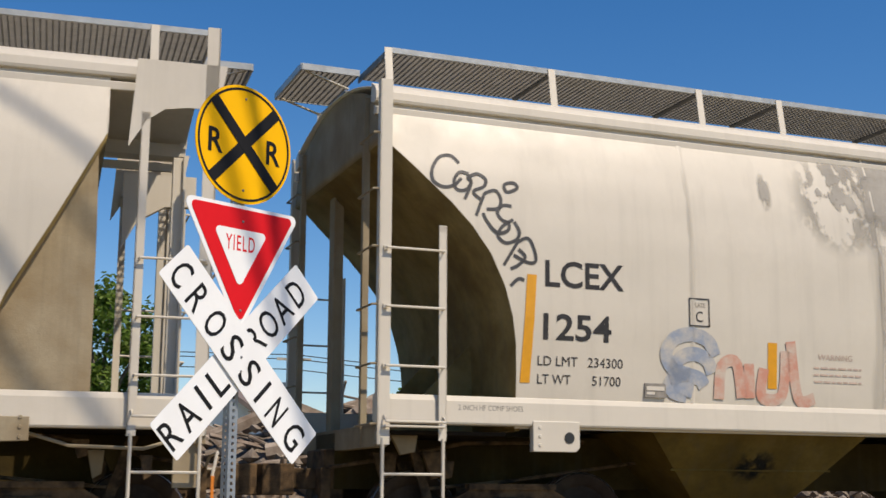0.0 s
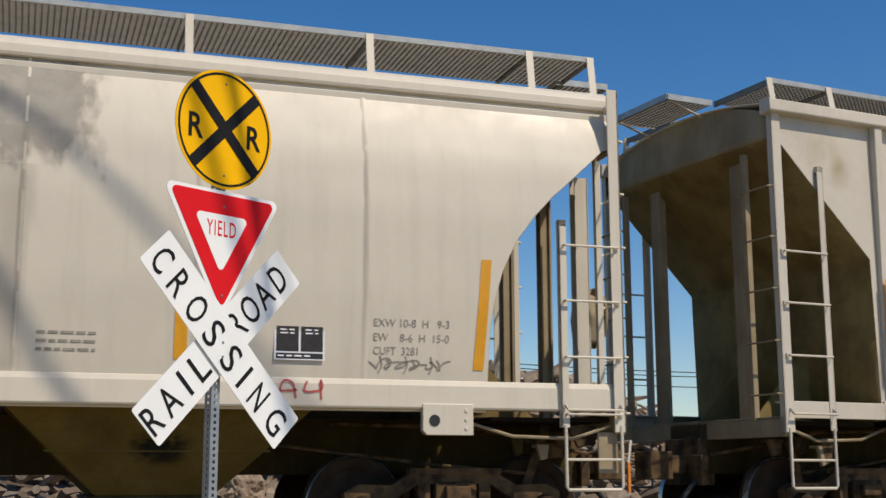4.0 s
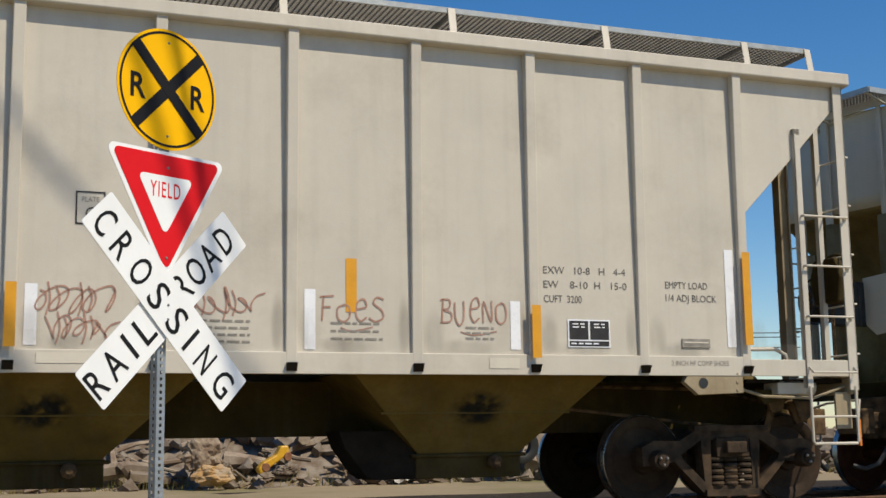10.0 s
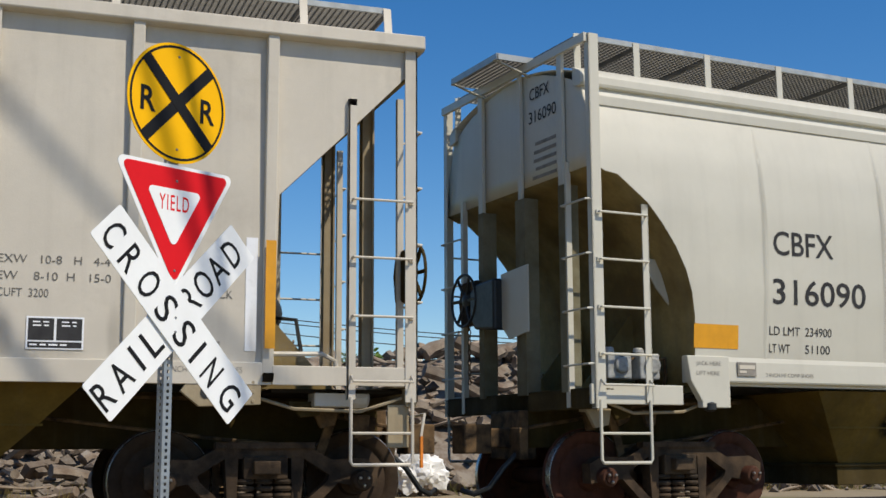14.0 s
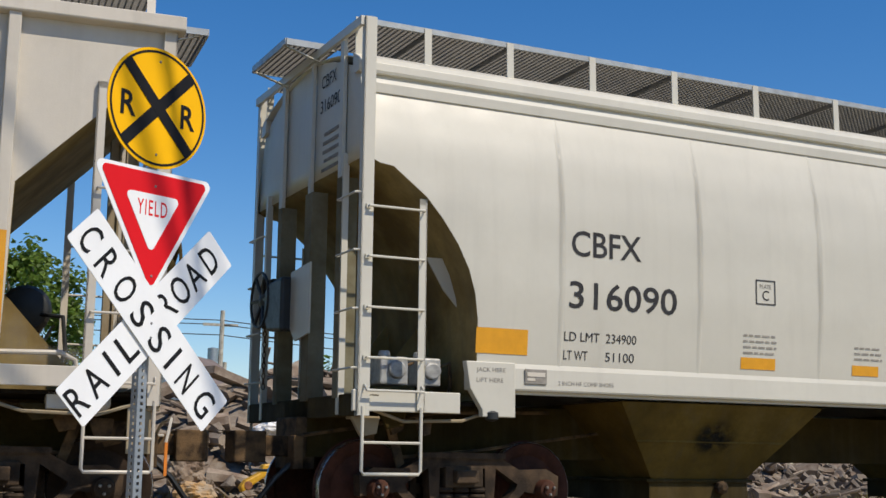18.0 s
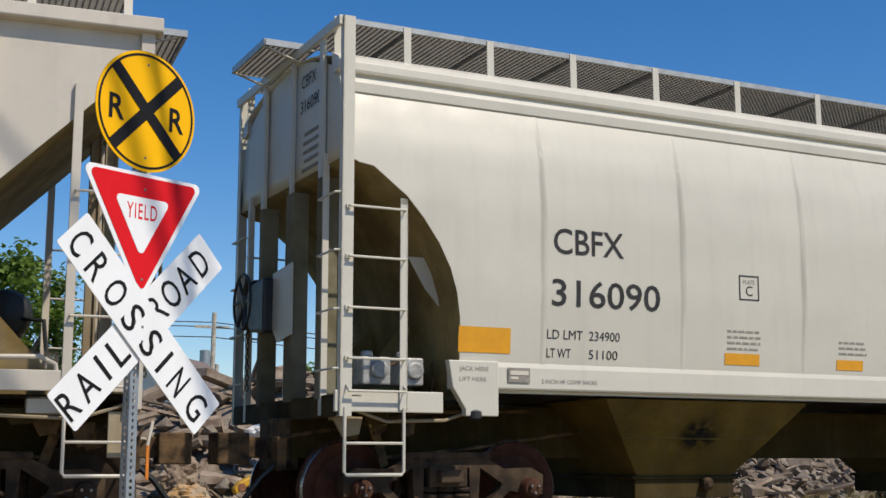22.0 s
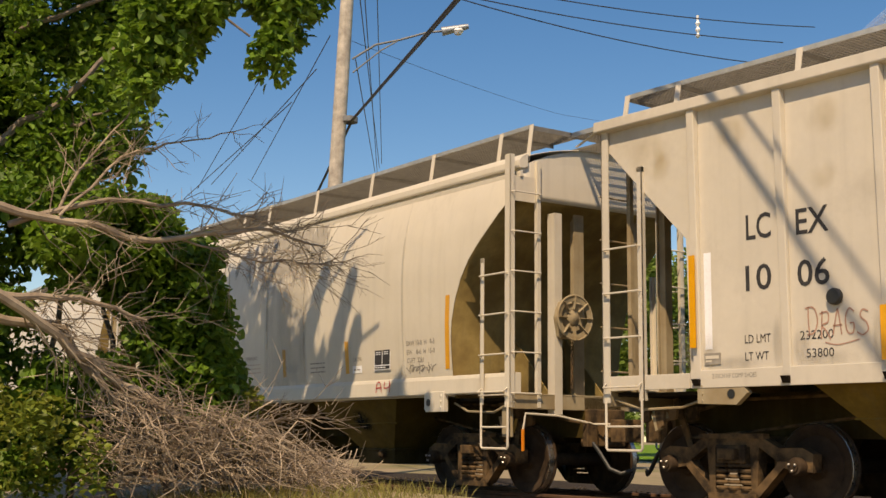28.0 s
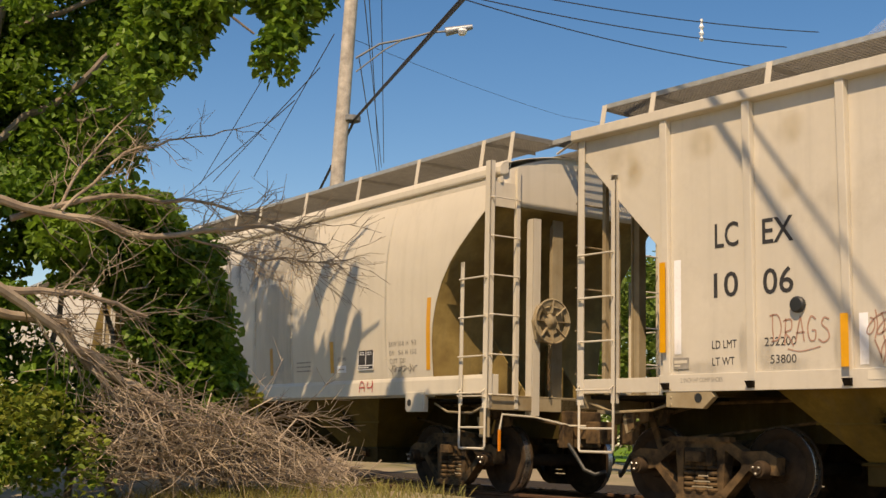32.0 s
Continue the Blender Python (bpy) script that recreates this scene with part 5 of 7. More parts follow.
def tag_word(m, text, x0, x1, z0, z1, r, surf, seed):
    """A quick hand-sprayed word, its letters uneven in height and slope."""
    rnd, w = random.Random(seed), (x1 - x0) / len(text)
    for i, ch in enumerate(text):
        up, tall, lean = rnd.uniform(-0.1, 0.1), rnd.uniform(0.85, 1.12), rnd.uniform(-0.08, 0.12)
        for st_ in STROKES[ch]:
            scribble(m, [(x0 + w * (i + 0.08 + a * 1.08 + lean * b), z0 + (z1 - z0) * (up + b * tall)) for a, b in st_], r, surf)


for text, x0, x1, z0, z1, sd in (("DRAGS", -7.58, -6.87, 1.44, 1.70, 2), ("", -6.46, -5.82, 1.46, 1.69, 5), ("", -6.36, -5.84, 1.22, 1.44, 6), ("", -5.28, -4.62, 1.44, 1.69, 9), ("FOES", -4.09, -3.47, 1.44, 1.66, 12), ("BUENO", -2.95, -2.27, 1.42, 1.68, 15)):
    m = Mesh(LINE[XC])
    if text:
        tag_word(m, text, x0, x1, z0, z1, 0.008, lambda z: SC(z) - 0.001, sd)
        scribble(m, [(x0 + 0.2, z0 - 0.06), ((x0 + x1) / 2, z0 - 0.09), (x1 - 0.12, z0 - 0.05)], 0.006, SC)
    else:
        tag_loops(m, x0, x1, z0, z1, 0.0075, lambda z: SC(z) - 0.001, sd, 5)
    part("sprayed_tag", m, TAG_RED, car_c, "thin red-brown sprayed scrawl")
for x0, x1, zz, sd in ((-5.12, -4.70, (1.42, 1.36, 1.30, 1.24), 21), (-3.98, -3.50, (1.42, 1.35, 1.28), 22), (-2.70, -2.42, (1.40, 1.35, 1.30), 23)):
    bars(car_c, XC, x0, x1, zz, 0.03, SC, sd, INK_FADED)
part("port_plug", Mesh(LINE[XC]).lathe([(0.085, -1.56), (0.085, -1.60), (0.07, -1.615), (0.02, -1.618)], (-7.24, 0, 1.83), "y", 18), BLACK, car_c, "dark round rubber plug", smooth=True)
for x0, x1, z0, z1 in ((-5.75, -5.05, 3.38, 4.02), (-5.45, -5.0, 3.3, 3.75), (-4.45, -3.9, 3.5, 4.02), (-3.3, -2.75, 3.45, 4.0), (-3.25, -2.8, 2.9, 3.3)):
    stain(car_c, x0, x1, z0, z1, SC, OCHRE, "faint ochre rust stain")
for k in range(9):
    x = (k - 4) * 1.185 + 0.034
    for a, b, z0, z1 in ((x - 0.20, x - 0.04, 1.05, 1.75), (x + 0.04, x + 0.3, 1.08, 1.6), (x + 0.1, x + 0.9, 1.10, 1.32)):
        stain(car_c, a, b, z0, z1, SC, SMEAR, "brown streaky grime along the foot of the panels")
wheel_hand(car_c, 6.12, -1.15, 2.05, 1, UNDER, 0.27)
o = LINE[XC]
tank = part("air_reservoir", Mesh(o).lathe([(0.05, -0.55), (0.2, -0.5), (0.24, -0.42), (0.24, 0.42), (0.2, 0.5), (0.05, 0.55)], (0.62, 0.85, 1.80), "y", 20), BLACK, car_c, "black air reservoir", smooth=True)
part("reservoir_bracket", Mesh(o).box(0.5, 0.56, 0.45, 1.25, 0.95, 1.75).box(0.7, 0.76, 0.45, 1.25, 0.95, 1.75), IRON, tank)
part("reservoir_pipe", Mesh(o).tube([(0.75, 0.35, 1.75), (0.95, 0.2, 1.72), (0.98, 0.1, 1.4), (0.92, 0.1, 1.05)], 0.022, 7), BLACK, tank, smooth=True)
part("handrail", Mesh(o).tube([(0.35, -1.3, 1.25), (0.85, -1.3, 1.26), (0.97, -1.3, 1.2), (1.0, -1.3, 1.02)], 0.022, 8), PAINT_C, car_c, smooth=True)
part("valve_box", Mesh(o).box(0.75, 1.1, -1.45, -1.2, 0.78, 0.93).lathe([(0.09, 1.08), (0.1, 1.12), (0.1, 1.24), (0.06, 1.27)], (0, -1.33, 0.86), "x", 12), PAINT_C, car_c, bevel=0.012)

# car 316090
XD = 9.72
SD = lambda z: side("newer")(z + 0.06)
car_d = hopper_car("clean greenish-grey round-sided covered hopper car", XD, 9.983, -0.372, (-10.40, 0, -RAIL + 0.06, 1.0842), 6.6, "newer", PAINT_D, seams=(5.44, 6.96, 8.43, 9.9, 11.4), hoppers=(-2.41, 2.41), hop=(1.29, 0.59))
words(car_d, XD, "CBFX", 5.54, 6.29, 2.32, 2.57, SD, bold=0.003)
words(car_d, XD, "316090", 5.52, 6.69, 1.81, 2.07, SD, bold=0.003)
words(car_d, XD, "LD LMT  234900", 5.48, 6.25, 1.49, 1.58, SD)
words(car_d, XD, "LT WT", 5.48, 5.73, 1.31, 1.40, SD)
words(car_d, XD, "51100", 5.92, 6.23, 1.31, 1.40, SD)
plate_mark(car_d, XD, 7.62, 7.86, 1.99, 2.25, SD)
for x0, x1, z0, z1 in ((4.60, 5.11, 1.33, 1.57), (7.45, 7.87, 1.31, 1.43), (8.85, 9.2, 1.30, 1.41), (10.4, 10.9, 1.30, 1.45)):
    bar_on("orange_bar", car_d, XD, x0, x1, z0, z1, ORANGE, SD, "flat orange reflective strip")
bars(car_d, XD, 7.48, 7.88, [1.66, 1.60, 1.54, 1.48], 0.03, SD, 31)
bars(car_d, XD, 8.88, 9.25, [1.60, 1.54, 1.48], 0.03, SD, 32)
FD = lambda z: -1.567
card_holder(car_d, XD, 5.08, 5.30, 1.06, 1.20, FD)
words(car_d, XD, "2 INCH HF COMP SHOES", 5.42, 6.0, 1.06, 1.10, FD, INK_FADED)
o = LINE[XD]
jp = part("jacking_bracket", Mesh(o).prism([(4.50, 1.25), (4.54, 1.0), (4.66, 0.80), (4.66, 0.74), (4.98, 0.74), (4.98, 1.25)], -1.585, -1.50), PAINT_D, car_d, "stencilled jacking bracket", bevel=0.008)
words(car_d, XD, "JACK HERE", 4.60, 4.88, 1.15, 1.19, lambda z: -1.587, INK_FADED)
words(car_d, XD, "LIFT HERE", 4.60, 4.86, 1.06, 1.10, lambda z: -1.587, INK_FADED)
part("jack_ball", Mesh(o).lathe([(0.02, 0.70), (0.06, 0.72), (0.06, 0.78), (0.02, 0.80)], (4.76, -1.56, 0), "z", 12), BLACK, car_d, smooth=True)
part("platform_edge", Mesh(o).box(3.47, 4.45, -1.58, -1.54, 0.76, 0.95), PAINT_D, car_d, bevel=0.008)
for k, (x, w) in enumerate(((3.95, 0.13), (4.28, 0.11))):
    v = part("air_valve", Mesh(o).box(x - w, x + w, -1.30, -1.05, 1.02, 1.28).lathe([(0.08, -1.34), (0.09, -1.28)], (x + 0.02, 0, 1.16), "y", 12).lathe([(0.06, 1.28), (0.05, 1.34)], (x - 0.05, -1.18, 0), "z", 10), GLASS_DARK, car_d, "dull grey cast air valve", bevel=0.02)
    part("valve_pipe", Mesh(o).tube([(x + w, -1.2, 1.2), (x + w + 0.12, -1.2, 1.25), (x + w + 0.16, -1.15, 1.05), (x + w + 0.16, -1.1, 0.96)], 0.018, 6), IRON, v)
part("slack_plate", Mesh(o).prism([(4.28, 2.25), (4.70, 2.25), (4.62, 1.75), (4.45, 1.95)], -1.2, -1.18), PAINT_D, car_d)
wheel_hand(car_d, -6.6, 0.80, 2.045, -1, BLACK, 0.29)
o = (0, 0, -RAIL)
part("end_rail", Mesh(o).box(-6.64, -6.60, -1.58, 1.58, 4.37, 4.46).box(-6.60, -6.54, -1.58, 1.58, 4.445, 4.46), PAINT_D, car_d, "flat rail across the top of the end", bevel=0.004)
for y, w, u in ((-0.24, 0.10, 0.03), (-1.07, 0.055, 0.045), (0.64, 0.06, 0.05)):
    part("end_post", Mesh(o).prism([(-6.62, y - w), (-6.45, y - w), (-6.45, y - w + 0.015), (-6.59, y - w + 0.015), (-6.59, y + w - 0.015), (-6.45, y + w - 0.015), (-6.45, y + w), (-6.62, y + w)], 0.95, 3.02, "z"), POST_SHADE, car_d, "olive channel post, shade and grime in its colour", bevel=0.004)
    part("post_top", Mesh(o).box(-6.62, -6.58, y - u, y + u, 3.02, 4.38), PAINT_D, car_d, bevel=0.004)
part("brake_gearbox", Mesh(o).prism([(0.10, 1.66), (0.56, 1.70), (0.66, 1.86), (0.66, 2.12), (0.50, 2.20), (0.10, 2.22)], -6.76, -6.60, "x"), BLACK, car_d, "black brake gear housing", bevel=0.03)
part("gearbox_plate", Mesh(o).prism([(-0.45, 2.30), (0.12, 2.26), (0.12, 1.70), (-0.05, 1.55), (-0.45, 1.60)], -6.66, -6.64, "x"), PAINT_D, car_d, bevel=0.004)
for zz in (3.55, 3.46, 3.37, 3.28, 3.19):
    part("end_print", Mesh(o).box(-6.5725, -6.57, -0.92, -0.92 + 0.44 + 0.04 * math.sin(zz * 40), zz, zz + 0.035), INK_FADED, car_d)
part("end_hose", Mesh(o).tube([(-6.5, -1.1, 2.9), (-6.45, -0.9, 2.6), (-6.3, -0.6, 1.9), (-6.2, -0.55, 1.2), (-6.1, -0.6, 0.95)], 0.02, 7), DUST_SHADE, car_d, smooth=True)


def end_words(car, xc, x, text, y0, y1, z, h):
    """Letters on an end panel that faces -x."""
    for ob in letters(text, h / 0.70, 0, 0, INK, car, lambda zz: 0, width=y1 - y0):
        ob.matrix_basis = pose(x, (y0 + y1) / 2, z - RAIL, 0, 0, -90)


end_words(car_d, XD, -6.572, "CBFX", -0.80, -0.40, 4.12, 0.13)
end_words(car_d, XD, -6.572, "316090", -0.93, -0.38, 3.87, 0.13)
end_words(car_c, XC, -6.072, "LCEX", -1.05, -0.75, 4.0, 0.12)
end_words(car_b, XB, -6.162, "LCEX", -1.0, -0.7, 3.95, 0.12)
for x in (5.44, 6.96, 8.43, 9.9, 11.4):
    x = x * LINE[XD][3] + LINE[XD][0]
    stain(car_d, x - 0.05, x + 0.05, 1.1, 4.0, lambda z: side("newer")(z) - 0.005, SMEAR, "faint brown line along a weld seam")
for x in (-21.55, -19.2, -17.87, -16.4, -14.88):
    x = x * LINE[XB][3] + LINE[XB][0]
    stain(car_b, x - 0.04, x + 0.04, 1.1, 4.0, lambda z: SB(z) - 0.005, SMEAR, "faint brown line along a weld seam")


# ---------- crossing sign ----------
GALV_DULL = mat("dull_bolt_zinc", (0.22, 0.23, 0.23), 0.7, 0.2, scale=9, spec=0.2)


def build_sign():
    X, Y, Z, RZ = 0.884, -6.218, 1.034, 30.67
    sign = empty("railroad_crossing_sign", X, Y, ground_z(X, Y), RZ)
    tagged(sign, "galvanised post with round yellow sign, red yield triangle and white crossbuck", "road sign")
    dz = Z - ground_z(X, Y)
    # perforated square post: four walls with a square hole every inch
    post = Mesh()
    w, hole, pitch = 0.0255, 0.0075, 0.0508 / 1.6
    n = int((dz + 1.35) / pitch)
    for k in range(n):
        z0, z1 = k * pitch - 0.02, (k + 1) * pitch - 0.02
        zc = (z0 + z1) / 2
        for face in range(4):
            c, s_ = (1, 0, -1, 0)[face], (0, 1, 0, -1)[face]

            def P(a, b):
                return (a * c + w * s_, 0.045 + a * s_ - w * c, b)
            vs = [P(-w, z0), P(w, z0), P(w, z1), P(-w, z1), P(-hole, zc - hole), P(hole, zc - hole), P(hole, zc + hole), P(-hole, zc + hole)]
            post.add(vs, [(0, 1, 5, 4), (1, 2, 6, 5), (2, 3, 7, 6), (3, 0, 4, 7)])
    part("post", post, GALV, sign, "perforated square galvanised post")

    def plate(name, poly, y0, y1, material, parent, label=""):
        return part(name, Mesh((0, 0, dz)).prism(poly, y0, y1), material, parent, label)

    def rounded(poly, r, n=6):
        out = []
        k = len(poly)
        for i in range(k):
            p, a, b = Vector(poly[i]), Vector(poly[i - 1]), Vector(poly[(i + 1) % k])
            u, v = (a - p).normalized(), (b - p).normalized()
            half = math.acos(max(-1, min(1, u.dot(v)))) / 2
            t = r / math.tan(half)
            c = p + (u + v).normalized() * (r / math.sin(half))
            s_, e = p + u * t - c, p + v * t - c
            a0, a1 = math.atan2(s_.y, s_.x), math.atan2(e.y, e.x)
            d = (a1 - a0 + math.pi) % (2 * math.pi) - math.pi
            out += [(c.x + r * math.cos(a0 + d * j / n), c.y + r * math.sin(a0 + d * j / n)) for j in range(n + 1)]
        return out

    def disc(r, cz, n=56):
        return [(r * math.cos(2 * math.pi * i / n), cz + r * math.sin(2 * math.pi * i / n)) for i in range(n)]

    # round warning sign
    cz, r = 1.086, 0.309
    rd = plate("round_sign", disc(r, cz), 0.004, 0.008, SIGN_Y, sign, "round yellow sign with black cross and two letters")
    ring = Mesh((0, 0, dz))
    o, i_ = disc(r - 0.014, cz), disc(r - 0.026, cz)
    ring.add([(a, 0.002, b) for a, b in o + i_], [(k, (k + 1) % 56, 56 + (k + 1) % 56, 56 + k) for k in range(56)])
    part("border", ring, SIGN_B, rd)
    R = r - 0.02
    for k, sg in enumerate((1, -1)):
        a = math.radians(45 * sg)
        c, s_ = math.cos(a), math.sin(a)
        q = [(-R, -0.03), (R, -0.03), (R, 0.03), (-R, 0.03)]
        plate("cross_bar", [(x * c - y * s_, cz + x * s_ + y * c) for x, y in q], 0.0012 - 0.0008 * k, 0.003 - 0.0008 * k, SIGN_B, rd)
    for x in (-0.184, 0.188):
        letters("R", 0.176, x, cz - 0.012, SIGN_B, rd, lambda z: 0.0018, (0, 0, dz), 0.092, bold=0.003)
    # yield triangle
    zt, s0 = 0.753, 0.699
    tri = lambda s_, zt_: [(-s_ / 2, zt_), (0, zt_ - s_ * 0.866), (s_ / 2, zt_)]
    grow = 1.07
    yd = plate("yield_sign", rounded(tri(s0 * grow, zt + 0.012), 0.032), -0.002, 0.002, SIGN_W, sign, "red and white triangular yield sign")
    plate("red_field", rounded(tri(s0 * 0.96, zt - 0.006), 0.024), -0.005, -0.0022, SIGN_R, yd)
    plate("white_field", rounded([(a - 0.012, b) for a, b in tri(s0 * 0.495, zt - 0.112)], 0.022), -0.0075, -0.0052, SIGN_W, yd)
    letters("\u200a".join("YIELD"), 0.112, -0.015, zt - 0.183, SIGN_R, yd, lambda z: -0.0082, (0, 0, dz), 0.185, bold=0.0006)
    # crossbuck
    L, Wd = 1.2192, 0.2286
    for k, (deg, name, txt) in enumerate(((45, "RAIL ROAD", None), (-45.5, "CROSSING", None))):
        a = math.radians(deg)
        c, s_ = math.cos(a), math.sin(a)
        y0 = -0.010 - 0.012 * k
        q = rounded([(-L / 2, -Wd / 2), (L / 2, -Wd / 2), (L / 2, Wd / 2), (-L / 2, Wd / 2)], 0.012, 3)
        bl = plate("crossbuck_blade", [(x * c - y * s_, x * s_ + y * c) for x, y in q], y0 - 0.004, y0, SIGN_W, sign, "white crossbuck blade with black letters")
        if k == 0:
            spots = list(zip("RAIL", (-0.551, -0.419, -0.297, -0.177))) + list(zip("ROAD", (0.140, 0.258, 0.379, 0.510)))
        else:
            spots = list(zip("CROSSING", (-0.522, -0.377, -0.221, -0.068, 0.094, 0.217, 0.350, 0.514)))
        for ch, u in spots:
            letters(ch, 0.208, u * c + (0.011 * k) * s_ - 0.004, u * s_ - (0.011 * k) * c, SIGN_B, bl, lambda z: y0 - 0.0055, (0, 0, dz), None if ch == "I" else 0.104 if ch in "OAG" else 0.086, angle=a, bold=0.001)
    for x, z, y in ((0, cz - 0.24, 0.004), (0, cz + 0.24, 0.004), (0, zt - 0.07, -0.005), (0, zt - 0.52, -0.005), (0.0, 0.0, -0.026), (0, -0.07, -0.026)):
        part("bolt", Mesh((0, 0, dz)).lathe([(0.007, 0), (0.006, -0.003), (0.003, -0.005)], (x, y, z), "y", 10), GALV_DULL, sign)


build_sign()

# ---------- beyond the track ----------
BARK = mat("grey_brown_bark", (0.22, 0.18, 0.14), 0.9, var=0.3, scale=6, bump=0.8, bscale=30)
LOGS = mat("weathered_logs", (0.46, 0.38, 0.29), 0.9, var=0.35, scale=3, bump=0.9, bscale=25, col2=(0.24, 0.17, 0.12), island=0.8, spec=0.2)
RUBBLE = mat("broken_concrete", (0.31, 0.27, 0.22), 0.9, var=0.3, scale=4, bump=0.6, col2=(0.16, 0.115, 0.08), island=0.6, spec=0.2)
LEAF_FAR = leaf_mat("far_foliage", (0.15, 0.235, 0.04), (0.19, 0.28, 0.05))
LEAF = leaf_mat("bright_leaves", (0.19, 0.33, 0.038), (0.11, 0.22, 0.026))
# Darker copy of LEAF with the crown's inner shade in its colour.
LEAF_SHADED = leaf_mat("shaded_green_leaves", (0.16, 0.28, 0.034), (0.09, 0.19, 0.024))
LEAF_DRY = leaf_mat("yellow_green_leaves", (0.27, 0.29, 0.045), (0.15, 0.24, 0.035))
TWIG = mat("dry_grey_twigs", (0.42, 0.34, 0.25), 0.9, var=0.3, scale=3, bump=0.3, col2=(0.22, 0.165, 0.12))
FIELD = mat("green_field_grass", (0.10, 0.225, 0.014), 0.95, var=0.35, scale=0.6, bump=1.0, bscale=9, col2=(0.15, 0.22, 0.03), spec=0.08)
STRAW = leaf_mat("straw_grass", (0.36, 0.29, 0.10), (0.22, 0.23, 0.06))
TARP = mat("white_plastic", (0.84, 0.84, 0.82), 0.4, var=0.08, scale=4, bump=0.3, bscale=9)
YELLOW = mat("yellow_plastic", (0.65, 0.36, 0.02), 0.45, scale=6)
SHINGLE = mat("brown_grey_shingles", (0.20, 0.155, 0.135), 0.9, var=0.2, scale=3, bump=0.7, bscale=14)
SIDING = mat("white_siding", (0.72, 0.71, 0.68), 0.6, var=0.08, scale=2)
POLE = mat("weathered_pole_wood", (0.50, 0.45, 0.38), 0.9, var=0.25, scale=5, streak=0.35, bump=0.6, bscale=35)
WIRE = mat("dark_cable", (0.035, 0.035, 0.04), 0.6, scale=9, bump=0)


def afar(x, y):
    """Plan place of a thing beyond the track."""
    a = 0.998 * math.degrees(math.atan2(-x, y + 12.43)) - 0.235
    return -math.tan(math.radians(a)) * (y + 12.50)


def leaf_cloud(rnd, centres, sizes, count, leaf, droop=0.3, flat=1.0):
    """Many small folded leaves scattered round the centres."""
    v, f = [], []
    for (cx, cy, cz), sz in zip(centres, sizes):
        for _ in range(count):
            while True:
                a, b, c = rnd.uniform(-1, 1), rnd.uniform(-1, 1), rnd.uniform(-1, 1)
                if a * a + b * b + c * c < 1:
                    break
            p = Vector((cx + a * sz, cy + b * sz, cz + c * sz * flat))
            d = Vector((rnd.gauss(0, 1), rnd.gauss(0, 1), rnd.gauss(-droop, 0.6))).normalized()
            s_ = d.cross(Vector((rnd.gauss(0, 0.5), rnd.gauss(0, 0.5), 1))).normalized()
            up = s_.cross(d)
            ln = leaf * rnd.uniform(0.6, 1.25)
            wd = ln * 0.36
            n = len(v)
            e, g, fold = p + d * ln * 0.3, p + d * ln * 0.68, up * wd * 0.35
            v += [p, e + s_ * wd + fold, g + s_ * wd * 0.8 + fold, p + d * ln, g - s_ * wd * 0.8 + fold, e - s_ * wd + fold]
            f += [(n, n + 1, n + 2, n + 3), (n, n + 3, n + 4, n + 5)]
    m = Mesh()
    m.v, m.f = v, f
    return m


def tree(name_label, x, y, z, height, spread, seed, leaf=0.22, clumps=70, count=60, mat_=None, wide=1.0):
    rnd = random.Random(seed)
    x = afar(x, y)
    t = empty("tree", x, y, z)
    tagged(t, name_label, "tree")
    trunk = Mesh().tube([(0, 0, -0.2), (0.08, 0.05, height * 0.25), (-0.05, 0.1, height * 0.55)], height * 0.028, 9, height * 0.014)
    tr_ = part("trunk", trunk, BARK, t, smooth=True)
    cs, ss = [], []
    for i in range(9):
        a = i * 2.4
        q = Vector((math.cos(a) * spread * 0.7, math.sin(a) * spread * 0.7, height * rnd.uniform(0.5, 0.92)))
        part("limb", Mesh().tube([(0, 0, height * 0.3), q * 0.5 + Vector((0, 0, height * 0.2)), q], height * 0.011, 6, height * 0.004), BARK, tr_, smooth=True)
    while len(cs) < clumps:
        a, b, c = rnd.uniform(-1, 1), rnd.uniform(-1, 1), rnd.uniform(-1, 1)
        r2 = a * a + b * b + c * c
        if 0.25 < r2 < 1.0 * (0.75 + 0.5 * noise.noise((a * 2 + seed, b * 2, c * 2))):
            cs.append((a * spread * wide, b * spread, height * 0.62 + c * height * 0.38))
            ss.append(spread * rnd.uniform(0.14, 0.26))
    part("crown", leaf_cloud(rnd, cs, ss, count, leaf), mat_ or LEAF_FAR, t)
    return t


tree("leafy green tree standing behind the railway by a brown roof", 2.1, 46, -0.6, 11.0, 3.0, 1, 0.30, 110, 70)
tree("leafy green tree standing behind the railway", 0.2, 50, -0.6, 8.5, 3.0, 2, 0.30, 80, 60)
tree("round green tree beyond the field", -33, 24, -0.5, 8.0, 3.6, 3, 0.28, 110, 70)
tree("round green tree beyond the field", -42, 34, -0.5, 10.0, 4.5, 4, 0.32, 110, 60)
tree("small leafy tree near the scrap pile", 12.0, 30, -0.5, 4.6, 1.8, 6, 0.2, 60, 50)
for x, y, h, sd in ((-30.5, 12.0, 2.6, 61), (-34.0, 13.0, 3.0, 62), (-27.5, 14.5, 2.4, 63), (-38.0, 15.5, 3.2, 64)):
    tree("low leafy green bush behind the railway", x, y, -0.5, h, 1.9, sd, 0.17, 60, 55, wide=1.3)
for i, (x, y, h) in enumerate(((-70, 120, 11), (-56, 125, 9), (-30, 130, 10), (-12, 135, 9), (8, 130, 10), (30, 120, 9), (45, 110, 10))):
    tree("distant green tree at the edge of the field", x, y, -1.0, h, 5.5, 20 + i, 0.55, 60, 40, wide=1.5)


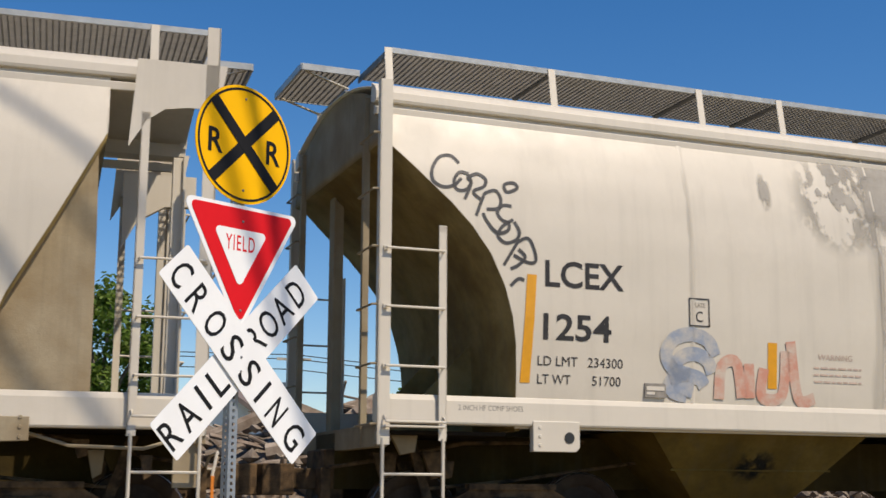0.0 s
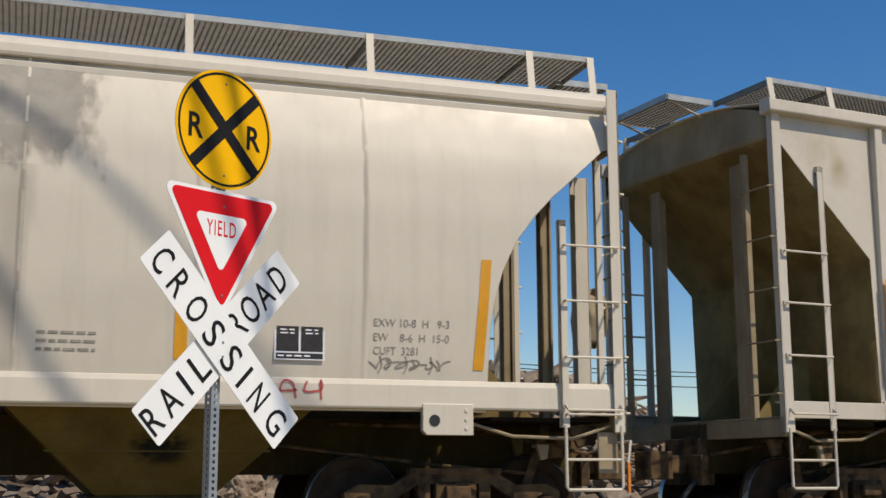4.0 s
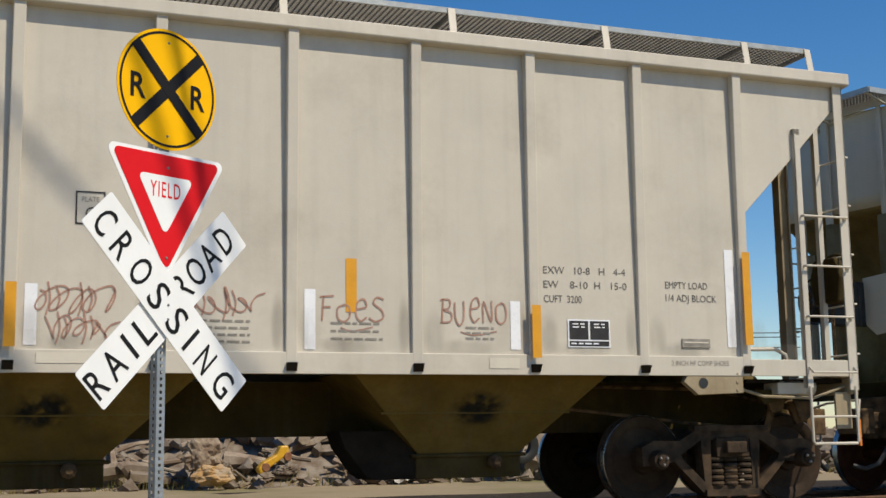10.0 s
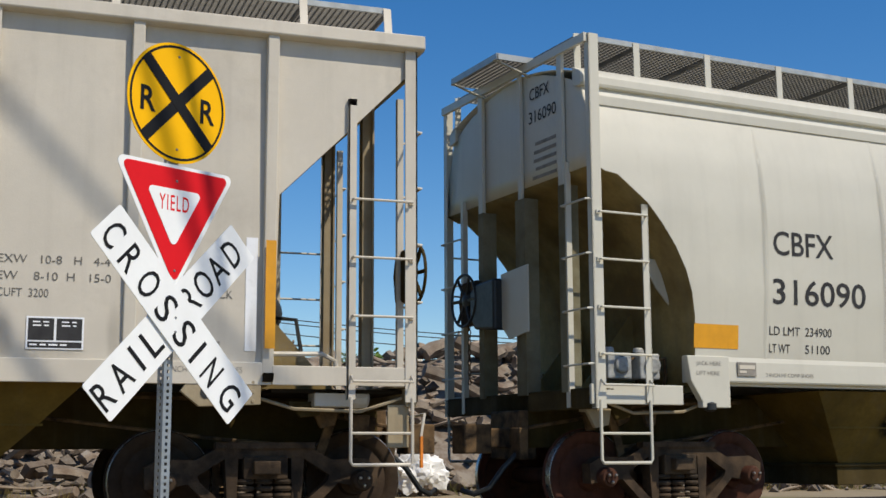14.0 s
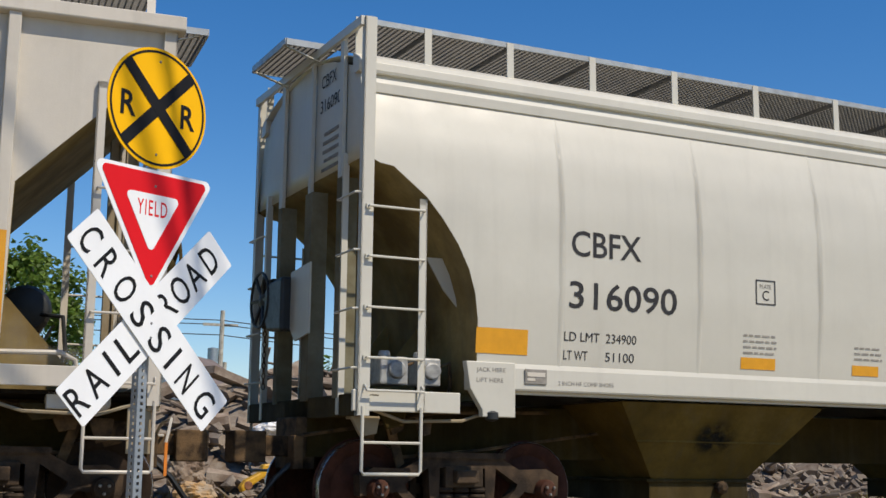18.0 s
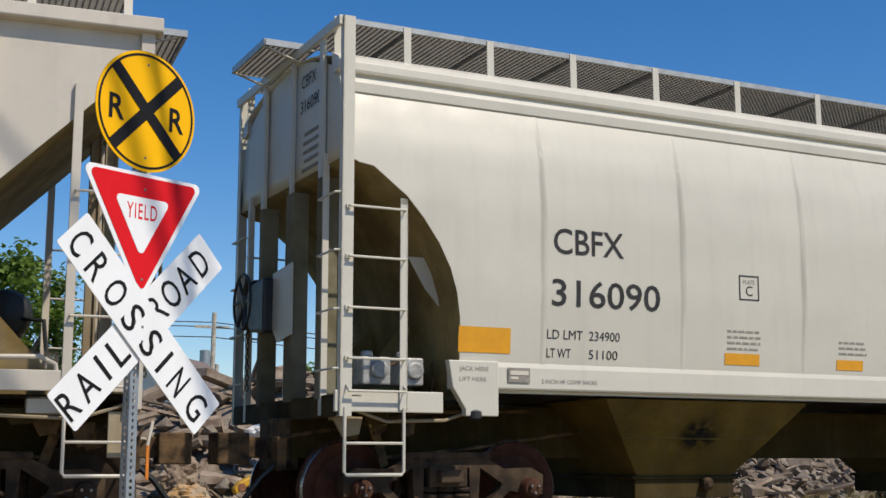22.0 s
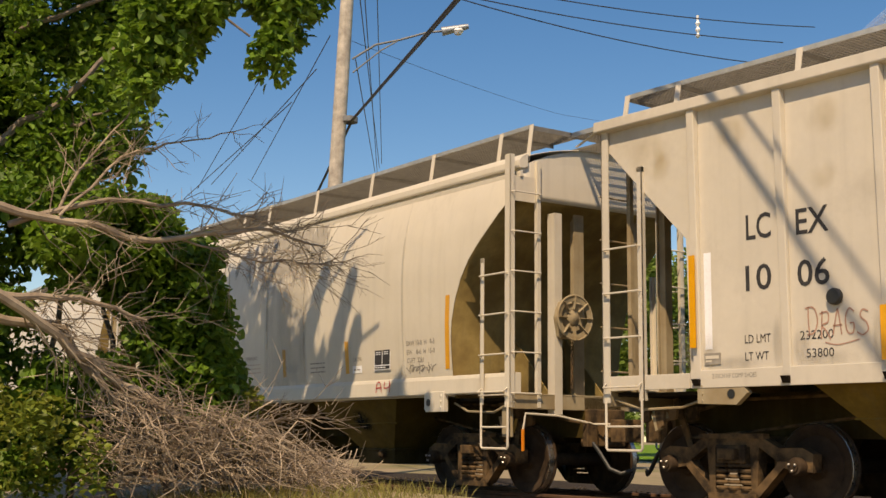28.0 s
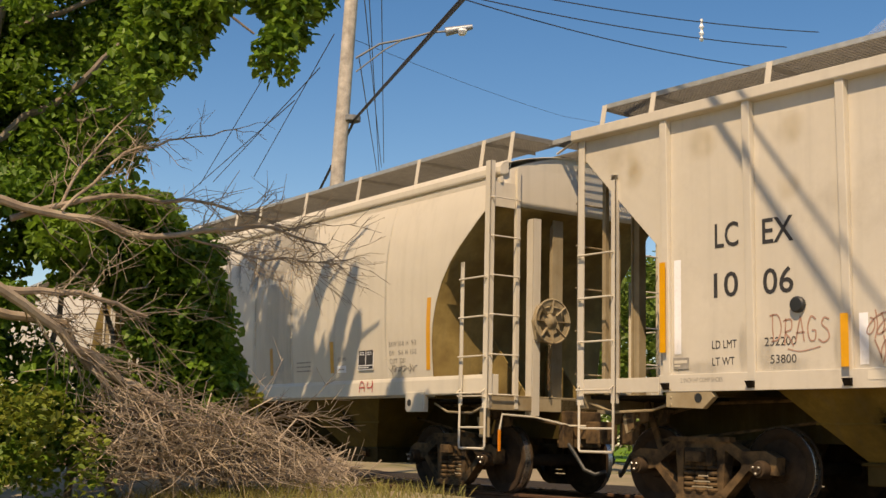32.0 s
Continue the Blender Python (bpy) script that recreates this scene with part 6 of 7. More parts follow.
def house(label, x, y, z, w, d, h, roof, rz=0, material=None):
    x = afar(x, y)
    hs = empty("house", x, y, z, rz)
    tagged(hs, label, "house")
    wall = part("wall", Mesh().box(-w / 2, w / 2, -d / 2, d / 2, -0.5, h), material or SIDING, hs)
    part("roof", Mesh().prism([(-d / 2 - 0.4, h - 0.15), (0, h + roof), (d / 2 + 0.4, h - 0.15), (d / 2 + 0.3, h - 0.3), (0, h + roof - 0.2), (-d / 2 - 0.3, h - 0.3)], -w / 2 - 0.4, w / 2 + 0.4, "x"), SHINGLE, hs)
    part("gable", Mesh().prism([(-d / 2, h), (0, h + roof - 0.2), (d / 2, h)], -w / 2, w / 2, "x"), material or SIDING, hs)
    for k in (-0.28, 0.05, 0.34):
        wn_ = part("window", Mesh().box(w * k - 0.5, w * k + 0.5, -d / 2 - 0.05, -d / 2, h * 0.35, h * 0.8), SIDING, hs)
        part("pane", Mesh().box(w * k - 0.42, w * k + 0.42, -d / 2 - 0.07, -d / 2 - 0.055, h * 0.39, h * 0.76), BLACK, wn_)
    part("chimney", Mesh().box(w * 0.2, w * 0.2 + 0.6, 0.4, 1.0, h, h + roof + 0.5), RUBBLE, hs)
    return hs


house("low house with a brown-grey shingle roof behind the tracks", 8.2, 42, -0.5, 9.5, 8, 2.6, 2.8, 62)
house("white house at the far edge of the field", -40, 105, -1.6, 8, 7, 2.2, 1.3)
house("long white building at the far edge of the field", -27, 108, -1.7, 8, 7, 2.0, 1.0)
house("grey building at the far edge of the field", -6, 108, -1.7, 7, 7, 1.8, 1.0, 0, RUBBLE)
house("blue-grey building far behind the tracks", 34, 60, -0.8, 10, 8, 3.2, 1.4, 0, mat("blue_grey_siding", (0.16, 0.21, 0.28), 0.7, scale=2))

m = Mesh().grid([[(x, y, ground_z(x, y) + 0.03 + 0.35 * min(1.0, max(0.0, (y - 30) / 25))) for x in np.linspace(-16 if y < 22 else -16 - min(204, (y - 22) * 4.5), 1.5, 60)] for y in list(np.linspace(12, 118, 40)) + [180, 320, 700]])
tagged(put("field", m, FIELD, smooth=True), "mown green grass field behind the railway", "field", kind="structure")
m = Mesh().grid([[(x, y, ground_z(x, y) + 0.03 + 0.35 * min(1.0, max(0.0, (y - 30) / 25))) for x in np.linspace(16, 160, 40)] for y in list(np.linspace(17, 118, 30)) + [180, 320, 700]])
tagged(put("field", m, FIELD, smooth=True), "green grass field beyond the scrap pile", "field", kind="structure")


def build_pile():
    """Heap of logs, roots, broken concrete and scrap behind the track."""
    before = set(bpy.data.objects)
    rnd = random.Random(9)

    def top(x, y):
        ridge = 1.9 * math.exp(-((x - 9.4) / 4.6) ** 2) + 1.0 * math.exp(-((x - 3.2) / 5) ** 2) + 0.7
        return -0.4 + ridge * max(0.0, min(1.0, (y - 9.6) / 3.2)) * (1.0 if y < 13.5 else max(0, (16 - y) / 2.5))
    base = Mesh().grid([[(x, y, top(x, y) - 0.12 + 0.15 * noise.noise((x, y, 1))) for x in np.linspace(-2, 24, 60)] for y in np.linspace(9.4, 16.2, 22)])
    tagged(put("scrap_mound", base, RUBBLE, smooth=True), "grey-brown mound of rubble and roots behind the railway", "rubble heap", kind="stuff")
    logs = Mesh()
    for _ in range(560):
        x, y = rnd.uniform(-1.5, 23), rnd.uniform(9.4, 14.5)
        z = top(x, y) + rnd.uniform(-0.02, 0.16)
        a, l_, r = rnd.gauss(0, 0.7), rnd.uniform(0.25, 1.2), rnd.choice((0.03, 0.05, 0.08, 0.12, 0.16)) * rnd.uniform(0.7, 1.2)
        if z > 1.2:
            l_, r, a = l_ * 1.9, r * 1.2, rnd.gauss(0.1, 0.35)
        d = Vector((math.cos(a), math.sin(a), rnd.gauss(0, 0.3))).normalized()
        p = Vector((x, y, z))
        if rnd.random() < 0.4:
            logs.beam(p - d * l_ / 2, p + d * l_ / 2, r * 1.5, r * 0.7, (rnd.gauss(0, 0.6), rnd.gauss(0, 0.6), 1))
        else:
            logs.tube([p - d * l_ / 2, p - d * l_ * 0.2 + Vector((0, 0, rnd.uniform(-0.05, 0.06))), p + d * l_ * 0.2 + Vector((0, 0, rnd.uniform(-0.05, 0.06))), p + d * l_ / 2], r, 7, r * rnd.uniform(0.5, 0.95))
            if r > 0.09 and rnd.random() < 0.6:
                e = (d + Vector((rnd.gauss(0, 1), rnd.gauss(0, 1), rnd.gauss(0.4, 0.8)))).normalized()
                logs.tube([p, p + e * l_ * 0.45], r * 0.5, 6, r * 0.2)
    tagged(put("log_heap", logs, LOGS, smooth=True), "tangled heap of weathered grey logs and branches", "log pile", kind="stuff")
    rocks = Mesh()
    for _ in range(900):
        x, y = rnd.uniform(-2.5, 24), rnd.uniform(9.2, 14)
        z = top(x, y) + rnd.uniform(-0.05, 0.08)
        s_ = rnd.uniform(0.06, 0.26)
        vs = [Vector((sx, sy, sz)) * s_ * rnd.uniform(0.5, 1.0) + Vector((x, y, z)) for sx, sy, sz in ((1, 0, 0), (0, 1, 0), (-1, 0, 0), (0, -1, 0), (0.2, 0.1, 0.9), (0, 0, -0.8), (0.7, 0.7, 0.4), (-0.6, -0.6, 0.5))]
        rocks.add(vs, [(0, 6, 4), (6, 1, 4), (1, 2, 4), (2, 7, 4), (7, 3, 4), (3, 0, 4), (0, 5, 1), (1, 5, 2), (2, 5, 3), (3, 5, 0), (0, 1, 6), (2, 3, 7)])
    tagged(put("rubble", rocks, RUBBLE), "broken concrete, stones and dry roots", "rubble", kind="stuff")

    def crumpled(name, label, cat, x, y, z, sx, sy, sz, material, seed):
        bm = bmesh.new()
        bmesh.ops.create_icosphere(bm, subdivisions=4, radius=1)
        for v_ in bm.verts:
            k = 1 + 0.45 * noise.noise(v_.co * 1.7 + Vector((seed, 0, 0))) + 0.4 * abs(noise.noise(v_.co * 3.4 + Vector((0, seed, 0)))) - 0.16 * abs(noise.noise(v_.co * 7 + Vector((0, 0, seed))))
            v_.co = Vector((v_.co.x * sx, v_.co.y * sy, max(-0.75, v_.co.z) * sz)) * k
        me = bpy.data.meshes.new(name)
        bm.to_mesh(me)
        bm.free()
        me.materials.append(material)
        ob = new(name, me)
        ob.location = (x, y, z)
        tagged(ob, label, cat)
        return ob
    crumpled("plastic_bag", "crumpled white plastic sack on the rubble", "plastic bag", 6.33, 9.25, 0.02, 0.44, 0.2, 0.36, TARP, 1)
    crumpled("plastic_bag", "small crumpled pale plastic sack by the logs", "plastic bag", 4.45, 10.2, 0.95, 0.35, 0.2, 0.2, TARP, 2)
    crumpled("tree_stump", "pale weathered stump with broken roots", "stump", 2.65, 9.5, 0.2, 0.36, 0.2, 0.3, LOGS, 3)
    crumpled("plastic_bag", "crumpled silver sheet on top of the heap", "plastic bag", 5.85, 10.9, 1.3, 0.4, 0.2, 0.22, TARP, 4)
    crumpled("burnt_log", "short orange-brown split log in the rubble", "log", 2.83, 9.25, -0.18, 0.30, 0.2, 0.17, mat("orange_brown_wood", (0.46, 0.27, 0.10), 0.9, var=0.3, scale=5, bump=0.5, col2=(0.40, 0.33, 0.24)), 5)
    toy = empty("ride_on_toy", 3.84, 9.2, 0.06)
    toy.rotation_euler = (0, radians(-24), radians(8))
    toy.scale = (0.66, 0.66, 0.66)
    tagged(toy, "faded yellow plastic toy car lying on the rubble", "toy")
    part("body", Mesh().prism([(-0.5, -0.15), (0.42, 0.0), (0.5, 0.2), (0.3, 0.28), (0.1, 0.12), (-0.3, 0.1), (-0.5, 0.0)], -0.14, 0.14), YELLOW, toy, bevel=0.04)
    for x in (-0.3, 0.36):
        part("wheel", Mesh().lathe([(0.10, -0.16), (0.12, -0.13), (0.12, -0.08), (0.05, -0.06)], (x, 0, -0.05), "y", 14), RUST, toy)
    crate = empty("wire_crate", 5.52, 9.3, 0.08)
    tagged(crate, "yellow plastic crate with pale wire bars on the rubble", "crate")
    part("base", Mesh().box(-0.32, 0.32, -0.2, 0.2, 0.0, 0.035), YELLOW, crate, bevel=0.01)
    part("back", Mesh().box(-0.32, 0.32, 0.17, 0.2, 0.035, 0.33), YELLOW, crate, bevel=0.01)
    for k in range(6):
        x = -0.30 + 0.12 * k
        part("bar", Mesh().tube([(x, -0.19, 0.03), (x * 1.02, -0.20, 0.18), (x, -0.17, 0.31)], 0.011, 6), TARP, crate)
    part("top_rim", Mesh().tube([(-0.32, -0.17, 0.31), (0.32, -0.17, 0.31), (0.32, 0.19, 0.33), (-0.32, 0.19, 0.33), (-0.32, -0.17, 0.31)], 0.014, 6), TARP, crate)
    rnd2 = random.Random(4)
    for i in range(6):
        x, y = rnd2.uniform(0, 18), rnd2.uniform(9.7, 11.5)
        crumpled("boulder", "rough pale broken concrete lump", "concrete lump", x, y, top(x, y) + 0.08, rnd2.uniform(0.14, 0.26), 0.16, rnd2.uniform(0.10, 0.18), RUBBLE, 10 + i)
    tagged(put("old_tyre", Mesh().lathe([(0.17, -0.08), (0.25, -0.11), (0.32, -0.09), (0.335, 0.0), (0.32, 0.09), (0.25, 0.11), (0.17, 0.08), (0.20, 0.0), (0.17, -0.08)], (8.49, 9.30, 0.24), "y", 22, caps=False), BLACK, smooth=True), "worn black car tyre lying on the rubble", "tyre")
    w = Mesh()
    for _ in range(1800):
        x, y = rnd.uniform(-2, 24), rnd.uniform(9.5, 10.3)
        h = rnd.uniform(0.1, 0.35)
        w.add([(x - 0.007, y, ground_z(x, y)), (x + 0.007, y, ground_z(x, y)), (x + rnd.gauss(0, 0.1), y, ground_z(x, y) + h)], [(0, 1, 2)])
    tagged(put("weeds", w, STRAW), "dry weeds along the foot of the heap", "weeds", kind="stuff")
    for ob in set(bpy.data.objects) - before:
        if ob.parent is None:
            ob.location.x += 1.0


build_pile()


def cable(label, pts, r, sag=0.0, kind_="power cable"):
    q = []
    for a, b in zip(pts, pts[1:]):
        a, b = Vector(a), Vector(b)
        q += [a.lerp(b, k / 10) - Vector((0, 0, sag * 4 * (k / 10) * (1 - k / 10))) for k in range(10)]
    q.append(Vector(pts[-1]))
    return tagged(put("overhead_cable", Mesh().tube(q, r, 5), WIRE), label, kind_, group="overhead cables")


EYE = Vector((0.0, -12.50, 0.37))


def seen_at(az, el, d):
    """A place d metres away on the level, az degrees left of straight across the track, el degrees up."""
    a, e = math.radians(51.69 + (az - 51.47) * 0.998), math.radians(8.57 + (el - 8.6) * 0.998)
    return EYE + Vector((-d * math.sin(a), d * math.cos(a), d * math.tan(e)))


def build_poles():
    b = seen_at(56.6, 0, 29)
    pl = empty("utility_pole", b.x, b.y, ground_z(b.x, b.y))
    tagged(pl, "tall weathered wooden utility pole with a street lamp arm", "utility pole")
    o = Vector((b.x, b.y, ground_z(b.x, b.y)))

    def rel(az, el, d=29):
        return seen_at(az, el, d) - o
    part("shaft", Mesh().tube([(0, 0, -0.3), rel(56.42, 11.24), rel(56.0, 20.6), rel(55.85, 24)], 0.19, 14, 0.14), POLE, pl, smooth=True)
    root, root2, lamp = rel(55.75, 17.0), rel(55.72, 16.4), rel(51.4, 18.33)
    mid = root.lerp(lamp, 0.5) + Vector((0, 0, 0.12))
    arm = part("lamp_arm", Mesh().tube([root, root.lerp(mid, 0.5) + Vector((0, 0, 0.12)), mid, lamp.lerp(mid, 0.4) + Vector((0, 0, 0.05)), lamp], 0.026, 8).tube([root2, root2.lerp(mid, 0.6) + Vector((0, 0, 0.06)), mid], 0.018, 7), GALV_DULL, pl, "curved grey metal lamp arm", smooth=True)
    d = (lamp - mid).normalized()
    hd = part("lamp_head", Mesh().tube([lamp - d * 0.1, lamp + d * 0.1, lamp + d * 0.4, lamp + d * 0.55], 0.11, 10, 0.06), GALV, pl, "grey street lamp head", smooth=True)
    part("lens", Mesh().lathe([(0.11, -0.02), (0.13, -0.07), (0.08, -0.15), (0.02, -0.17)], lamp + d * 0.3, "z", 14), TARP, hd, smooth=True)
    part("clamp", Mesh().lathe([(0.21, -0.06), (0.21, 0.06)], rel(55.85, 14.3), "z", 14), GALV_DULL, pl)
    part("crossarm", Mesh().beam(rel(58.5, 23), rel(53.2, 23), 0.1, 0.12), POLE, pl)
    # cables that hang from it
    cl = seen_at(55.7, 14.3, 28.8)
    cable("thick dark cable slanting up from the pole", [seen_at(57.6, 10.2, 36), cl, seen_at(49.7, 21.0, 17.5), (-7.95, -3.58, 7.66), (-3.06, -6.88, 9.06), (14, -18, 13)], 0.035)
    cable("thin second cable beside the thick one", [cl, seen_at(49.9, 20.6, 17.5), (-7.58, -3.58, 7.66), (-2.58, -6.88, 9.06), (14.4, -18, 13)], 0.02)
    for (a0, e0), (a1, e1) in (((54.4, 20.6), (36.0, 17.35)), ((53.6, 20.5), (37.5, 16.6)), ((53.2, 20.9), (34.6, 17.9))):
        cable("thin dark power line high over the cars", [seen_at(a0, e0, 29), seen_at(a1, e1, 40)], 0.016, 0.25)
    cable("faint thin wire high in the sky", [seen_at(55.8, 17.8, 29), seen_at(46, 14.6, 55), seen_at(20, 9, 75)], 0.007, 0.1)
    for (a0, e0), (a1, e1) in (((55.5, 20), (54.4, 12.2)), ((55.3, 20.5), (54.5, 12.0)), ((54.7, 21), (54.3, 12.4)), ((55.6, 17), (54.6, 12.0))):
        cable("thin wire from the pole top", [seen_at(a0, e0, 29), seen_at(a1, e1, 55)], 0.014)
    for (a0, e0), (a1, e1) in (((57.1, 21), (62.6, 11)), ((56.8, 18), (60.2, 11.5)), ((57.4, 16.5), (62.0, 11.2)), ((58.5, 15), (63.2, 10.5))):
        cable("thin wire running off from the pole", [seen_at(a0, e0, 30), seen_at(a1, e1, 48)], 0.014)
    ins = seen_at(39.75, 18.25, 38)
    tagged(put("insulator", Mesh().lathe([(0.03, -0.35), (0.07, -0.3), (0.03, -0.2), (0.08, -0.1), (0.03, 0), (0.08, 0.1), (0.03, 0.2), (0.05, 0.35)], ins, "z", 10), TARP), "small white insulator hanging on a power line", "insulator")
    # overhead cables along the road, whose shadows cross the cars
    sv = Vector((0.46, -0.66, 1.02))
    for (xa, za), (xb, zb), ka, kb, r in (((-5.10, 4.6), (-2.58, 0.9), 9, 10, 0.045), ((-2.48, 4.6), (0.15, 0.9), 9.5, 10.5, 0.04), ((-1.5, 4.6), (2.15, 0.9), 11.5, 12.5, 0.035)):
        p, q = Vector((xa + 0.39, -1.6, za)) + sv * ka, Vector((xb + 0.39, -1.6, zb)) + sv * kb
        dd = (q - p).normalized()
        cable("dark cable strung high above the road", [p - dd * 6, q + dd * 6], r)
    # a cable between the sun and the crossing sign
    a, q = Vector((0.884 + 0.841 * 0.03, -6.218 + 0.541 * 0.03, 2.445)) + sv * 6.0, Vector((0.884 + 0.841 * 0.27, -6.218 + 0.541 * 0.27, 1.395)) + sv * 6.4
    dd = (q - a).normalized()
    cable("dark cable strung high above the road", [a - dd * 9, q + dd * ((q.z + 1.2) / -dd.z)], 0.03)
    # a vapour trail high above
    vt = bpy.data.materials.new("thin_vapour")
    vt.use_nodes = True
    nt = vt.node_tree
    ms, tp, df = nt.nodes.new("ShaderNodeMixShader"), nt.nodes.new("ShaderNodeBsdfTransparent"), nt.nodes.new("ShaderNodeBsdfTranslucent")
    df.inputs[0].default_value = (0.9, 0.92, 0.95, 1)
    ms.inputs[0].default_value = 0.13
    nt.links.new(tp.outputs[0], ms.inputs[1])
    nt.links.new(df.outputs[0], ms.inputs[2])
    nt.links.new(ms.outputs[0], nt.nodes["Material Output"].inputs[0])
    e0, e1 = Vector((-0.507, 0.817, 0.312)), Vector((-0.438, 0.843, 0.366))
    for k, r in enumerate((9, 6, 3.5)):
        q = [EYE + (e0 + (e1 - e0) * u) * 1600 for u in (-1.0, -0.3, 0.5, 1.4, 2.5)]
        trail = tagged(put("vapour_trail", Mesh().tube(q, r * 0.7, 10, r * 1.3), vt, smooth=True), "thin white vapour trail across the blue sky", "vapour trail", kind="stuff")
        trail.visible_shadow = False
    # far pole with a transformer
    f = empty("utility_pole", afar(13.35, 60), 60, -0.7)
    tagged(f, "distant wooden utility pole with transformer", "utility pole")
    part("shaft", Mesh().tube([(0, 0, 0), (0.1, 0, 9.5)], 0.17, 8, 0.13), POLE, f)
    part("transformer", Mesh().lathe([(0.1, 6.2), (0.3, 6.25), (0.3, 7.3), (0.1, 7.35)], (-0.4, -0.1, 0), "z", 12), GALV, f, smooth=True)
    part("crossarm", Mesh().box(-1.0, 1.0, -0.06, 0.06, 8.6, 8.75), POLE, f)
    g = empty("utility_pole", afar(14.0, 62), 62, -0.7)
    tagged(g, "distant short wooden pole", "utility pole")
    part("shaft", Mesh().tube([(0, 0, 0), (0.05, 0, 6.7)], 0.15, 8, 0.12), POLE, g)
    for dz_ in (0, 0.25, -0.6):
        cable("distant thin power line between poles", [(-30, 72, 10.5 + dz_), (afar(13.35, 60), 60, 8.0 + dz_), (45, 50, 6.0 + dz_)], 0.03, 0.5)


build_poles()


# ---------- trees and brush beside the track ----------
def bent(rnd, p, q, wob, n=6):
    p, q = Vector(p), Vector(q)
    l_ = (q - p).length
    return [p.lerp(q, k / n) + Vector((rnd.gauss(0, wob), rnd.gauss(0, wob), rnd.gauss(0, wob))) * l_ * (0 if k in (0, n) else 1) for k in range(n + 1)]


def twigs_from(m, rnd, pts, count, length, r, spread=0.7, down=0.0):
    """Finer side twigs that fork off along a branch."""
    for _ in range(count):
        k = rnd.uniform(0.15, 0.999) * (len(pts) - 1)
        i = int(k)
        p = pts[i].lerp(pts[i + 1], k - i)
        d = (pts[i + 1] - pts[i]).normalized()
        d = (d + Vector((rnd.gauss(0, spread), rnd.gauss(0, spread), rnd.gauss(-down, spread)))).normalized()
        l_ = length * rnd.uniform(0.4, 1.2)
        q = bent(rnd, p, p + d * l_, 0.06, 3)
        m.tube(q, r, 3, r * 0.4)
        for _ in range(3):
            j = rnd.uniform(0.3, 0.95)
            b = p + d * l_ * j
            e = (d + Vector((rnd.gauss(0, 0.6), rnd.gauss(0, 0.6), rnd.gauss(-down, 0.6)))).normalized()
            m.tube([b, b + e * l_ * rnd.uniform(0.25, 0.5)], r * 0.55, 3, r * 0.3)


